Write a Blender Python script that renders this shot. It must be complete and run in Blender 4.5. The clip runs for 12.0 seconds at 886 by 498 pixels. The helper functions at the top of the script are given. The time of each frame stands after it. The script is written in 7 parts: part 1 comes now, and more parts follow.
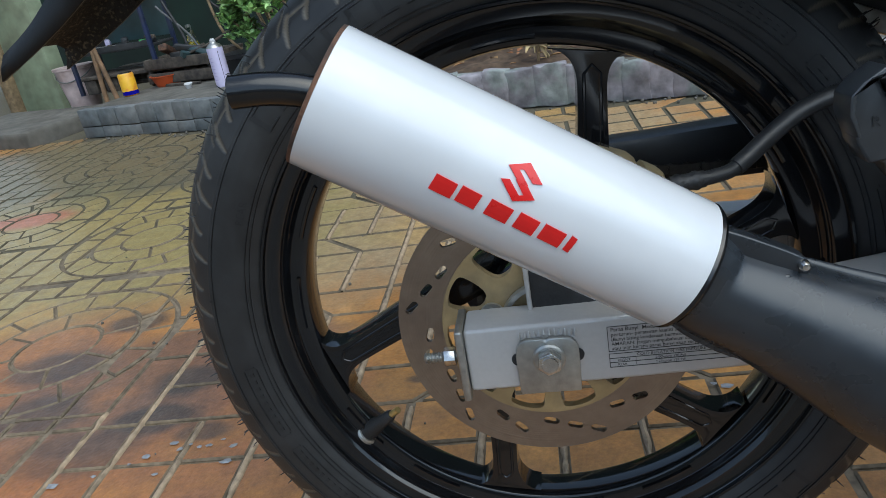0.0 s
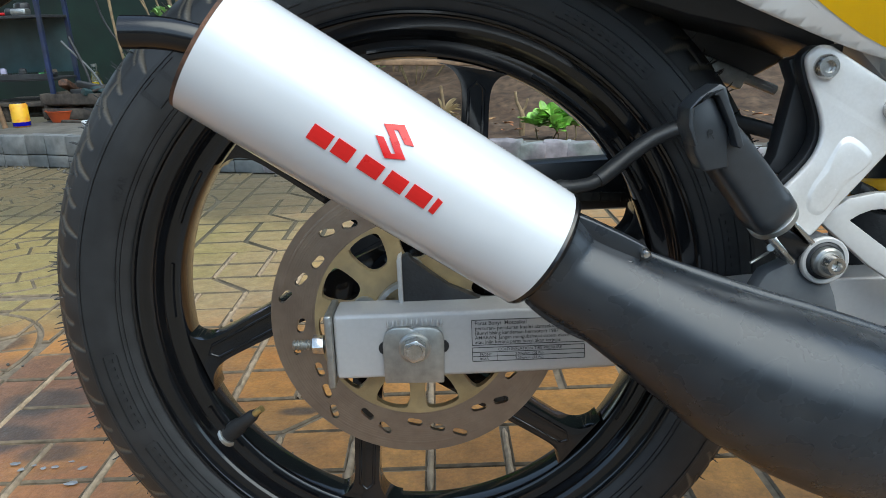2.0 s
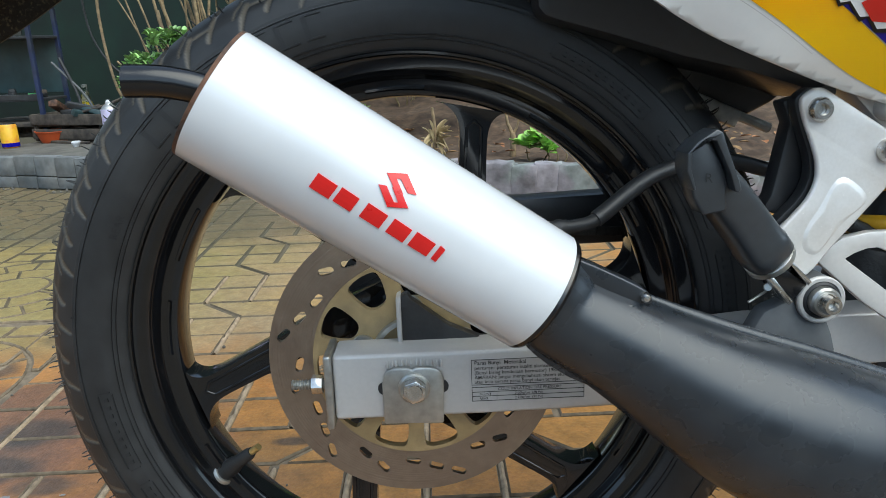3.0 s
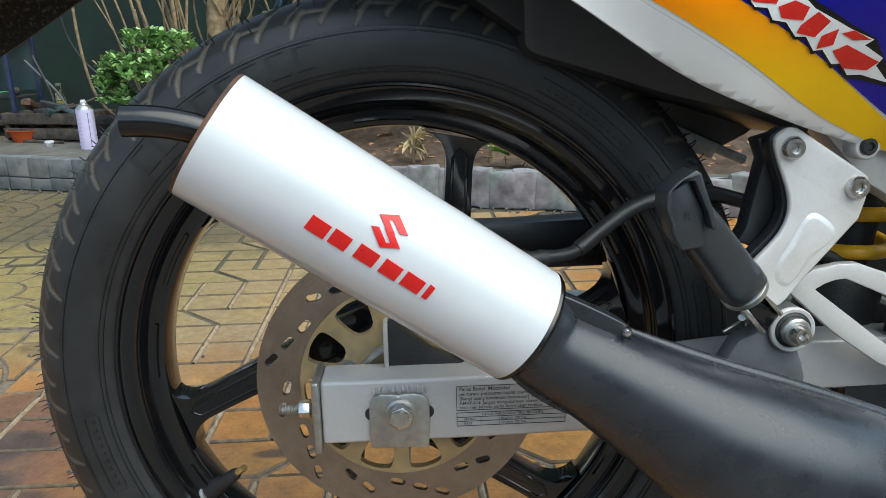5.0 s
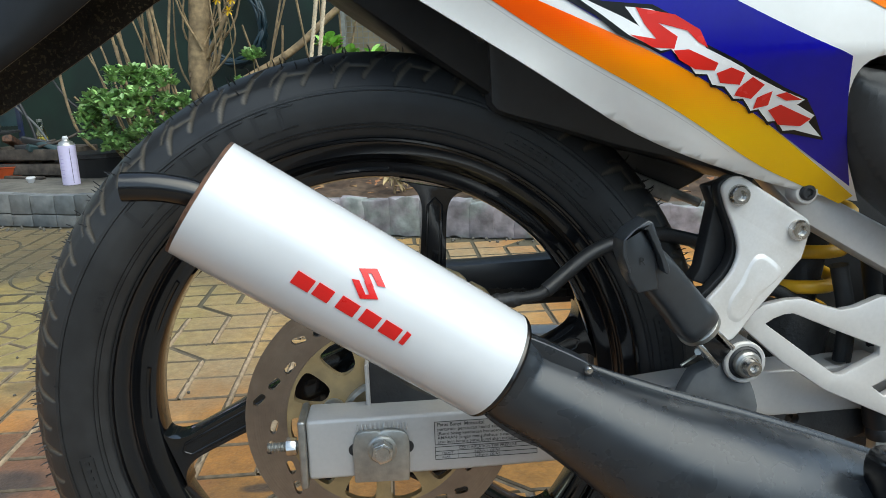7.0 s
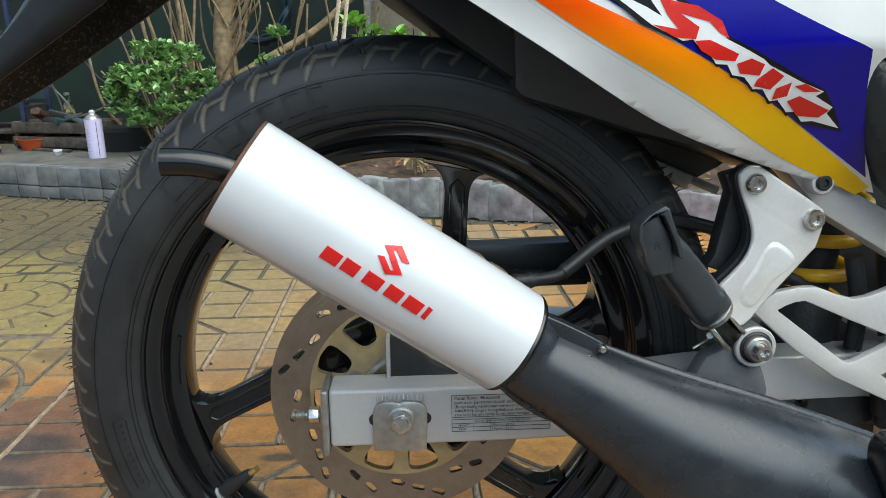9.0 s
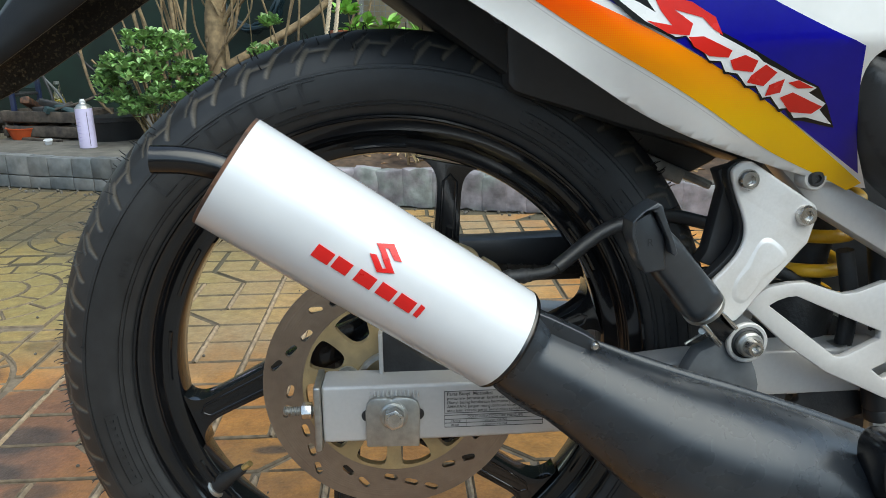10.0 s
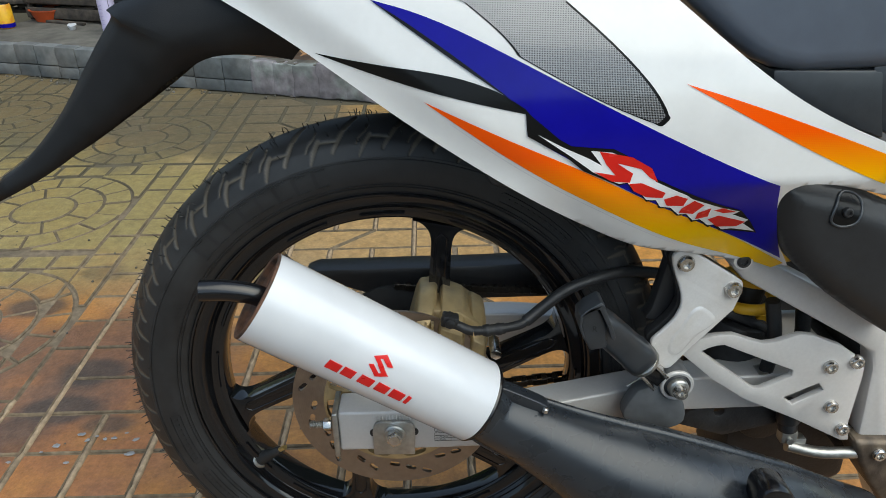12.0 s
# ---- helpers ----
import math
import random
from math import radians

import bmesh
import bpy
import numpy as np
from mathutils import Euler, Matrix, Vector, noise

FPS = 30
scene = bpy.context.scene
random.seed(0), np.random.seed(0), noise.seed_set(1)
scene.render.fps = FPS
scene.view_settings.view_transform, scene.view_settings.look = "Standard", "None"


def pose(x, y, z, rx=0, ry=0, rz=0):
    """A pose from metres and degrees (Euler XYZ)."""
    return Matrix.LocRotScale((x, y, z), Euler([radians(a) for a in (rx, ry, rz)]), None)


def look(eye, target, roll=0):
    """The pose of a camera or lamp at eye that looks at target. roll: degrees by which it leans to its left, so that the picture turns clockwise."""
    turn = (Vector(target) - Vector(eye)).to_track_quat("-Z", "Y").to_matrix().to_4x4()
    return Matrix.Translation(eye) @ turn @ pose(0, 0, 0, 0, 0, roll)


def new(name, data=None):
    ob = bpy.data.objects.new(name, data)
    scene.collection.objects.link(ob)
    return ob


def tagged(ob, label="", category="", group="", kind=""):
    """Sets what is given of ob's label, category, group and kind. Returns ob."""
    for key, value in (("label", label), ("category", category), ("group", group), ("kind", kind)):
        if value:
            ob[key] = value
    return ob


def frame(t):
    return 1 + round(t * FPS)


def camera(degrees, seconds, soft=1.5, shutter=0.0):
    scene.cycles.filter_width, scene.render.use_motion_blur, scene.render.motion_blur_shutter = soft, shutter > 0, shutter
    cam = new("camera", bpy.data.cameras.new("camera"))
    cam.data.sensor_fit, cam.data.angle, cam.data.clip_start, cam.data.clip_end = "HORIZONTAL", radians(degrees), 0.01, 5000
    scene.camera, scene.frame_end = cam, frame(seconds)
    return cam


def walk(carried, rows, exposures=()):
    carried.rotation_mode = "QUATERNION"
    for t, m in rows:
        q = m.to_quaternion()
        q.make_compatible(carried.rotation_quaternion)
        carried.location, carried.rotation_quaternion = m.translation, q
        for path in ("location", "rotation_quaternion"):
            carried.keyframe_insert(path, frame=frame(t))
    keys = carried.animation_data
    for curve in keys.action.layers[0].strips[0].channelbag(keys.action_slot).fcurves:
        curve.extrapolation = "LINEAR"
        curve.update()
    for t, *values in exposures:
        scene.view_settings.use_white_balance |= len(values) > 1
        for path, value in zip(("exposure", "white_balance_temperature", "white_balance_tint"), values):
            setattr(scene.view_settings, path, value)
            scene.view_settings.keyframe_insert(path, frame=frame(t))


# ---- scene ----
cam = camera(63.1, 12.0, 0.9)
PATH = [
    (0, (0.012, -0.531, 0.569), (-0.291, 1.286, -0.211), -10.4),
    (0.5, (0.033, -0.558, 0.537), (-0.135, 1.332, -0.095), -6.2),
    (1, (0.021, -0.56, 0.527), (-0.188, 1.311, -0.147), -5.7),
    (1.5, (0.018, -0.572, 0.526), (-0.139, 1.284, -0.202), -2.9),
    (2, (0.024, -0.57, 0.514), (0.018, 1.339, -0.083), -2.3),
    (2.5, (0.018, -0.571, 0.528), (0.005, 1.354, -0.014), -3.7),
    (3, (0.018, -0.566, 0.53), (0.042, 1.356, -0.024), -2.2),
    (3.2, (0.015, -0.563, 0.533), (0.049, 1.356, -0.029), -2.1),
    (5, (0.011, -0.572, 0.554), (0.101, 1.347, -0.003), -1.2),
    (5.5, (0.016, -0.573, 0.557), (0.125, 1.345, 0.002), -0.6),
    (6, (0.025, -0.587, 0.543), (0.149, 1.33, -0.013), -1.5),
    (6.5, (0.024, -0.597, 0.554), (0.163, 1.328, 0.027), -1.1),
    (7, (0.015, -0.605, 0.578), (0.155, 1.33, 0.088), -1.8),
    (9, (0.011, -0.623, 0.581), (0.1, 1.302, 0.044), -0.7),
    (9.5, (0.012, -0.623, 0.581), (0.109, 1.299, 0.037), -0.8),
    (10, (0.012, -0.62, 0.586), (0.118, 1.295, 0.019), -0.6),
    (10.5, (0.012, -0.618, 0.581), (0.114, 1.29, -0.008), -0.7),
    (11, (0.015, -0.616, 0.581), (0.096, 1.275, -0.063), -1.8),
    (11.5, (0.014, -0.62, 0.612), (0.104, 1.295, 0.042), -1.2),
    (11.6, (0.019, -0.624, 0.623), (0.109, 1.297, 0.074), -0.9),
    (11.7, (0.023, -0.63, 0.649), (0.111, 1.291, 0.099), 0.1),
    (11.8, (0.028, -0.634, 0.701), (0.114, 1.245, 0.023), 1.8),
    (11.9, (0.041, -0.644, 0.759), (0.096, 1.172, -0.076), 1.1),
    (12, (0.046, -0.661, 0.815), (0.067, 1.091, -0.149), -1.1),
]
EXPOSURE = [(0.0, 0.82, 6400, 1), (0.5, 1.06, 6300, 0), (1.5, 1.21, 6450, -1), (9.0, 1.18, 6950, -1), (11.55, 1.21, 6950, -1), (12.0, 0.80, 7100, 1)]
walk(cam, [(t, look(eye, target, roll)) for t, eye, target, roll in PATH], EXPOSURE)

# ---- world and light ----
world = bpy.data.worlds.new("world")
scene.world = world
world.use_nodes = True
wn = world.node_tree
sky = wn.nodes.new("ShaderNodeTexSky")
sky.sky_type = "NISHITA"
sky.sun_disc = False
sky.sun_elevation = radians(60)
sky.sun_rotation = radians(137)
sky.air_density, sky.dust_density = 1.0, 1.0
wn.nodes["Background"].inputs[1].default_value = 0.15
haze = wn.nodes.new("ShaderNodeHueSaturation")
haze.inputs["Saturation"].default_value = 0.85
wn.links.new(sky.outputs[0], haze.inputs["Color"])
wn.links.new(haze.outputs[0], wn.nodes["Background"].inputs[0])
sun_data = bpy.data.lights.new("sun", "SUN")
sun_data.energy, sun_data.angle, sun_data.color = 1.3, radians(70), (1.0, 1.0, 0.99)
sun = new("sun", sun_data)
sun.matrix_world = look((2.0, -2.1, 4.2), (0, 0, 0))


# ---- materials ----
def shade(name, base, rough=0.5, metal=0.0, vary=0.12, scale=40.0, bump=0.0, bump_scale=200.0, second=None, second_at=0.55, second_scale=8.0,
          second_soft=0.12, coat=0.0, rough_vary=0.1, random=0.0, spec=0.5, island=0.0):
    """A plain surface with grain at two scales, an optional second colour in patches, and fine relief."""
    m = bpy.data.materials.new(name)
    m.use_nodes = True
    nt = m.node_tree
    b = nt.nodes["Principled BSDF"]
    tc = nt.nodes.new("ShaderNodeTexCoord")
    n1 = nt.nodes.new("ShaderNodeTexNoise")
    n1.inputs["Scale"].default_value, n1.inputs["Detail"].default_value = scale, 6
    n2 = nt.nodes.new("ShaderNodeTexNoise")
    n2.inputs["Scale"].default_value, n2.inputs["Detail"].default_value = second_scale, 5
    nt.links.new(tc.outputs["Object"], n1.inputs["Vector"])
    nt.links.new(tc.outputs["Object"], n2.inputs["Vector"])
    ramp = nt.nodes.new("ShaderNodeMapRange")
    ramp.inputs[1].default_value, ramp.inputs[2].default_value = 0.3, 0.7
    ramp.inputs[3].default_value, ramp.inputs[4].default_value = 1 - vary, 1 + vary
    nt.links.new(n1.outputs["Fac"], ramp.inputs[0])
    mul = nt.nodes.new("ShaderNodeMix")
    mul.data_type, mul.blend_type = "RGBA", "MULTIPLY"
    mul.inputs[0].default_value = 1.0
    col = nt.nodes.new("ShaderNodeMix")
    col.data_type = "RGBA"
    col.inputs[6].default_value = (*base, 1)
    col.inputs[7].default_value = (*(second or [c * 0.85 for c in base]), 1)
    mask = nt.nodes.new("ShaderNodeMapRange")
    mask.inputs[1].default_value, mask.inputs[2].default_value = second_at - second_soft, second_at + second_soft
    nt.links.new(n2.outputs["Fac"], mask.inputs[0])
    nt.links.new(mask.outputs[0], col.inputs[0])
    nt.links.new(col.outputs[2], mul.inputs[6])
    nt.links.new(ramp.outputs[0], mul.inputs[7])
    out = mul.outputs[2]
    if random:
        info = nt.nodes.new("ShaderNodeObjectInfo")
        rr = nt.nodes.new("ShaderNodeMapRange")
        rr.inputs[3].default_value, rr.inputs[4].default_value = 1 - random, 1 + random
        nt.links.new(info.outputs["Random"], rr.inputs[0])
        m2 = nt.nodes.new("ShaderNodeMix")
        m2.data_type, m2.blend_type = "RGBA", "MULTIPLY"
        m2.inputs[0].default_value = 1.0
        nt.links.new(out, m2.inputs[6])
        nt.links.new(rr.outputs[0], m2.inputs[7])
        out = m2.outputs[2]
    if island:
        own = nt.nodes.new("ShaderNodeNewGeometry")
        rr = nt.nodes.new("ShaderNodeMapRange")
        rr.inputs[3].default_value, rr.inputs[4].default_value = 1 - island, 1 + island
        nt.links.new(own.outputs["Random Per Island"], rr.inputs[0])
        m3 = nt.nodes.new("ShaderNodeMix")
        m3.data_type, m3.blend_type = "RGBA", "MULTIPLY"
        m3.inputs[0].default_value = 1.0
        nt.links.new(out, m3.inputs[6])
        nt.links.new(rr.outputs[0], m3.inputs[7])
        out = m3.outputs[2]
    b.inputs["Specular IOR Level"].default_value = spec
    nt.links.new(out, b.inputs["Base Color"])
    b.inputs["Metallic"].default_value = metal
    r2 = nt.nodes.new("ShaderNodeMapRange")
    r2.inputs[3].default_value, r2.inputs[4].default_value = max(0.02, rough - rough_vary), min(1, rough + rough_vary)
    nt.links.new(n1.outputs["Fac"], r2.inputs[0])
    nt.links.new(r2.outputs[0], b.inputs["Roughness"])
    b.inputs["Coat Weight"].default_value = coat
    b.inputs["Coat Roughness"].default_value = 0.05
    if bump:
        n3 = nt.nodes.new("ShaderNodeTexNoise")
        n3.inputs["Scale"].default_value, n3.inputs["Detail"].default_value = bump_scale, 4
        nt.links.new(tc.outputs["Object"], n3.inputs["Vector"])
        bp = nt.nodes.new("ShaderNodeBump")
        bp.inputs["Strength"].default_value, bp.inputs["Distance"].default_value = bump, 0.002
        nt.links.new(n3.outputs["Fac"], bp.inputs["Height"])
        nt.links.new(bp.outputs[0], b.inputs["Normal"])
    return m


M = {}
M["rubber"] = shade("tyre_rubber", (0.016, 0.017, 0.0185), 0.44, vary=0.25, scale=60, bump=0.2, bump_scale=900, second=(0.02, 0.021, 0.0225), second_scale=14, spec=0.4)
M["rim"] = shade("black_gloss_enamel", (0.0055, 0.006, 0.0072), 0.1, coat=0.25, vary=0.2, scale=90, bump=0.04, bump_scale=90, second=(0.008, 0.008, 0.0084), second_at=0.64, second_scale=30, spec=0.42, rough_vary=0.03)
M["disc"] = shade("worn_brake_disc", (0.31, 0.248, 0.195), 0.36, 0.85, vary=0.08, scale=120, second=(0.26, 0.205, 0.165), second_scale=18)
M["gold"] = shade("gold_anodised", (0.42, 0.315, 0.165), 0.4, 0.45, vary=0.15, scale=60, second=(0.3, 0.235, 0.14), second_at=0.62, second_scale=45, bump=0.1, bump_scale=600, rough_vary=0.05)
M["silver"] = shade("silver_paint", (0.52, 0.51, 0.5), 0.36, 0.22, vary=0.03, scale=300, second=(0.46, 0.45, 0.44), second_scale=12, bump=0.03, bump_scale=1500, rough_vary=0.04)
M["frame_silver"] = shade("frame_silver_paint", (0.63, 0.605, 0.58), 0.36, 0.2, vary=0.03, scale=300, second=(0.57, 0.545, 0.52), second_scale=12, bump=0.03, bump_scale=1500, rough_vary=0.04)
M["zinc"] = shade("zinc_steel", (0.42, 0.42, 0.4), 0.36, 0.85, vary=0.15, scale=150, bump=0.12, bump_scale=800)
M["chrome"] = shade("bright_bolt", (0.6, 0.58, 0.55), 0.24, 1.0, vary=0.15, scale=200, second=(0.42, 0.4, 0.37), second_at=0.6, second_scale=120)
M["white"] = shade("white_gloss_enamel", (0.6, 0.615, 0.64), 0.16, vary=0.015, scale=20, second=(0.56, 0.575, 0.6), second_scale=15, bump=0.05, bump_scale=40, coat=0.5, rough_vary=0.04)
M["red"] = shade("red_vinyl", (0.62, 0.012, 0.012), 0.3, vary=0.06, scale=90)
M["rust"] = shade("rusty_steel", (0.13, 0.065, 0.04), 0.75, 0.3, vary=0.35, scale=160, second=(0.05, 0.035, 0.03), second_scale=60, bump=0.5, bump_scale=600)
M["black_pipe"] = shade("black_pipe_enamel", (0.006, 0.006, 0.007), 0.2, vary=0.2, scale=60, bump=0.05, bump_scale=120, rough_vary=0.05, spec=0.6)
M["chamber"] = shade("satin_black_exhaust", (0.016, 0.0195, 0.0245), 0.28, vary=0.15, scale=50, second=(0.024, 0.0275, 0.032), second_at=0.6, second_scale=24, bump=0.2, bump_scale=30, rough_vary=0.1, spec=0.58)
M["plastic"] = shade("black_plastic", (0.018, 0.019, 0.021), 0.42, vary=0.15, scale=120, bump=0.08, bump_scale=1400, spec=0.5)
M["fender"] = shade("matt_black_plastic", (0.0085, 0.009, 0.01), 0.5, vary=0.2, scale=60, bump=0.1, bump_scale=1200, spec=0.3, second=(0.013, 0.013, 0.013), second_at=0.62, second_scale=20)
M["plastic_grey"] = shade("dark_grey_plastic", (0.027, 0.0315, 0.037), 0.32, vary=0.12, scale=120, bump=0.06, bump_scale=1500, spec=0.65)
M["mud"] = shade("muddy_black_plastic", (0.016, 0.0135, 0.010), 0.8, vary=0.75, scale=14, second=(0.085, 0.066, 0.042), second_at=0.6, second_soft=0.06, second_scale=330, bump=1.0, bump_scale=350)
M["pearl"] = shade("pearl_white_paint", (0.76, 0.755, 0.74), 0.16, vary=0.01, scale=200, coat=0.6, rough_vary=0.03)
M["pearl_silver"] = shade("pearl_silver_paint", (0.66, 0.65, 0.64), 0.26, 0.15, vary=0.03, scale=500, coat=0.6, second=(0.56, 0.53, 0.5), second_scale=22, rough_vary=0.03)
M["blue"] = shade("blue_decal", (0.004, 0.003, 0.26), 0.16, vary=0.05, scale=60, coat=0.05, spec=0.22, rough_vary=0.03)
M["black_decal"] = shade("black_decal", (0.008, 0.008, 0.008), 0.2, vary=0.05, scale=60, coat=0.0, spec=0.2)
M["white_decal"] = shade("white_decal", (0.78, 0.78, 0.78), 0.25, vary=0.02, scale=60, coat=0.4)
M["red_decal"] = shade("red_decal", (0.62, 0.018, 0.012), 0.25, vary=0.05, scale=60, coat=0.05, spec=0.3)
M["yellow"] = shade("yellow_spring_paint", (0.75, 0.4, 0.02), 0.4, vary=0.1, scale=90)
M["soil"] = shade("bed_soil", (0.06, 0.036, 0.022), 0.95, vary=0.5, scale=30, second=(0.1, 0.065, 0.04), second_scale=12, bump=1.0, bump_scale=60)
M["kerb"] = shade("kerb_stone", (0.105, 0.118, 0.125), 0.8, vary=0.3, scale=25, second=(0.15, 0.152, 0.148), second_scale=6, bump=0.6, bump_scale=60, random=0.2)
M["concrete"] = shade("worn_concrete", (0.115, 0.108, 0.094), 0.9, vary=0.3, scale=18, second=(0.085, 0.078, 0.066), second_scale=5, bump=0.8, bump_scale=60)
M["added_wall"] = shade("added_wall_render", (0.3, 0.29, 0.27), 0.9, vary=0.2, scale=5, second=(0.22, 0.215, 0.2), second_scale=1.5, bump=0.3, bump_scale=60)
M["wall"] = shade("dark_green_wall", (0.006, 0.021, 0.014), 0.75, vary=0.35, scale=6, second=(0.005, 0.013, 0.011), second_scale=2)

M["joint"] = shade("sandy_joint", (0.2, 0.152, 0.1), 0.9, vary=0.35, scale=70, second=(0.125, 0.098, 0.068), second_at=0.56, second_scale=4, bump=0.6, bump_scale=200)


def mossy(material):
    """Joints that carry sand near the wheel and dark moss further into the yard."""
    nt = material.node_tree
    b = nt.nodes["Principled BSDF"]
    geo = nt.nodes.new("ShaderNodeNewGeometry")
    sep = nt.nodes.new("ShaderNodeSeparateXYZ")
    nt.links.new(geo.outputs["Position"], sep.inputs[0])
    damp = nt.nodes.new("ShaderNodeTexNoise")
    damp.inputs["Scale"].default_value = 3.0
    nt.links.new(geo.outputs["Position"], damp.inputs["Vector"])
    add = nt.nodes.new("ShaderNodeMath")
    nt.links.new(sep.outputs["Y"], add.inputs[0])
    nt.links.new(damp.outputs["Fac"], add.inputs[1])
    span = nt.nodes.new("ShaderNodeMapRange")
    span.inputs[1].default_value, span.inputs[2].default_value = 1.3, 1.9
    nt.links.new(add.outputs[0], span.inputs[0])
    mix = nt.nodes.new("ShaderNodeMix")
    mix.data_type = "RGBA"
    nt.links.new(span.outputs[0], mix.inputs[0])
    nt.links.new(b.inputs["Base Color"].links[0].from_socket, mix.inputs[6])
    mix.inputs[7].default_value = (0.085, 0.074, 0.048, 1)
    nt.links.new(mix.outputs[2], b.inputs["Base Color"])
    return material


mossy(M["joint"])
M["mortar"] = shade("sandy_mortar", (0.36, 0.265, 0.17), 0.9, vary=0.3, scale=70, second=(0.2, 0.15, 0.1), second_at=0.6, second_scale=6, bump=0.6, bump_scale=200)
M["kerb_violet"] = shade("violet_split_stone", (0.205, 0.19, 0.205), 0.85, vary=0.4, scale=26, second=(0.2, 0.22, 0.212), second_scale=9, second_soft=0.06, bump=1.0, bump_scale=45, random=0.2)
M["leaf"] = shade("shrub_leaf", (0.2, 0.35, 0.12), 0.45, vary=0.3, scale=30, second=(0.27, 0.42, 0.15), second_scale=14, island=0.5)
M["leaf_light"] = shade("young_leaf", (0.22, 0.46, 0.08), 0.42, vary=0.3, scale=40, second=(0.3, 0.5, 0.12), second_scale=30, island=0.3)
M["leaf_paint"] = shade("green_tin", (0.05, 0.25, 0.08), 0.4, vary=0.1)
M["twig"] = shade("green_brown_twig", (0.16, 0.12, 0.06), 0.8, vary=0.3, scale=60)
M["bark"] = shade("tan_bark", (0.25, 0.178, 0.098), 0.85, vary=0.35, scale=40, second=(0.145, 0.105, 0.062), second_scale=18, bump=0.9, bump_scale=120)
M["petal"] = shade("yellow_petal", (0.75, 0.5, 0.02), 0.5, vary=0.1)
M["dry"] = shade("dry_leaf", (0.26, 0.16, 0.07), 0.8, vary=0.4, scale=30, second=(0.32, 0.12, 0.05), second_scale=9)
M["withered"] = shade("withered_leaf", (0.42, 0.33, 0.18), 0.8, vary=0.4, scale=30, second=(0.28, 0.2, 0.1), second_scale=14)
M["wood"] = shade("weathered_plank", (0.26, 0.16, 0.09), 0.75, vary=0.3, scale=30, second=(0.16, 0.1, 0.06), second_scale=14, bump=0.4, bump_scale=150)
M["old_wood"] = shade("old_grey_wood", (0.075, 0.062, 0.05), 0.9, vary=0.5, scale=40, second=(0.04, 0.034, 0.03), second_scale=12, bump=0.7, bump_scale=150)
M["rope"] = shade("pale_rope", (0.6, 0.5, 0.36), 0.85, vary=0.2, scale=150, bump=0.4, bump_scale=700)
M["mesh"] = shade("grey_wire", (0.2, 0.21, 0.2), 0.55, 0.4, vary=0.2, scale=60)
M["mesh_dark"] = shade("dark_steel", (0.04, 0.042, 0.045), 0.6, 0.3, vary=0.3, scale=40)
M["terracotta"] = shade("terracotta", (0.4, 0.12, 0.06), 0.8, vary=0.2, scale=40, bump=0.3)
M["lilac"] = shade("lilac_print", (0.56, 0.52, 0.72), 0.35, vary=0.05, scale=60)
M["ink"] = shade("dark_print", (0.08, 0.07, 0.12), 0.4, vary=0.05)
M["print"] = shade("violet_print", (0.4, 0.36, 0.6), 0.4, vary=0.05)
M["yellow_tin"] = shade("yellow_tin", (0.75, 0.42, 0.03), 0.35, vary=0.08, scale=40, second=(0.6, 0.15, 0.03), second_at=0.6, second_scale=24)
M["oil"] = shade("yellow_oil", (0.5, 0.36, 0.02), 0.15, vary=0.05)
M["red_plastic"] = shade("red_orange_plastic", (0.5, 0.08, 0.02), 0.45, vary=0.12, scale=30)
M["cloudy"] = shade("cloudy_plastic", (0.5, 0.4, 0.39), 0.35, vary=0.25, scale=14, second=(0.3, 0.22, 0.2), second_scale=9)
M["blue_steel"] = shade("dark_blue_steel", (0.015, 0.025, 0.07), 0.5, 0.1, vary=0.4, scale=14, second=(0.03, 0.035, 0.05), second_scale=9)
M["teal"] = shade("dull_teal_panel", (0.03, 0.06, 0.065), 0.4, vary=0.3, scale=9, second=(0.05, 0.08, 0.085), second_scale=5)
M["board"] = shade("dull_tan_board", (0.24, 0.2, 0.125), 0.85, vary=0.35, scale=9, second=(0.12, 0.11, 0.07), second_scale=5)
M["brass"] = shade("worn_brass", (0.6, 0.44, 0.18), 0.35, 0.7, vary=0.15, scale=300)
M["splash"] = shade("dried_white_splash", (0.26, 0.26, 0.265), 0.6, vary=0.4, scale=120, second=(0.2, 0.19, 0.18), second_scale=60)
M["blue_hose"] = shade("dark_blue_hose", (0.009, 0.026, 0.036), 0.4, vary=0.2, scale=40)
M["pale_green"] = shade("pale_green_paint", (0.3, 0.36, 0.24), 0.7, vary=0.2, scale=12, second=(0.2, 0.22, 0.15), second_scale=5)
M["orange_paper"] = shade("orange_paper", (0.6, 0.25, 0.06), 0.7, vary=0.1)
M["dark_cast"] = shade("dark_cast_metal", (0.03, 0.031, 0.033), 0.5, 0.3, vary=0.3, scale=60, bump=0.3, bump_scale=300)
M["old_casting"] = shade("stained_aluminium", (0.16, 0.125, 0.09), 0.5, 0.4, vary=0.35, scale=60, second=(0.07, 0.055, 0.045), second_scale=28, bump=0.3, bump_scale=250)
M["chain"] = shade("oily_chain_steel", (0.05, 0.045, 0.04), 0.35, 0.8, vary=0.3, scale=200)
M["seat"] = shade("seat_vinyl", (0.1, 0.12, 0.155), 0.34, vary=0.05, scale=60, bump=0.05, bump_scale=1500, spec=0.6)
M["grey_rubber"] = shade("grey_rubber", (0.09, 0.095, 0.1), 0.6, vary=0.2, scale=80)
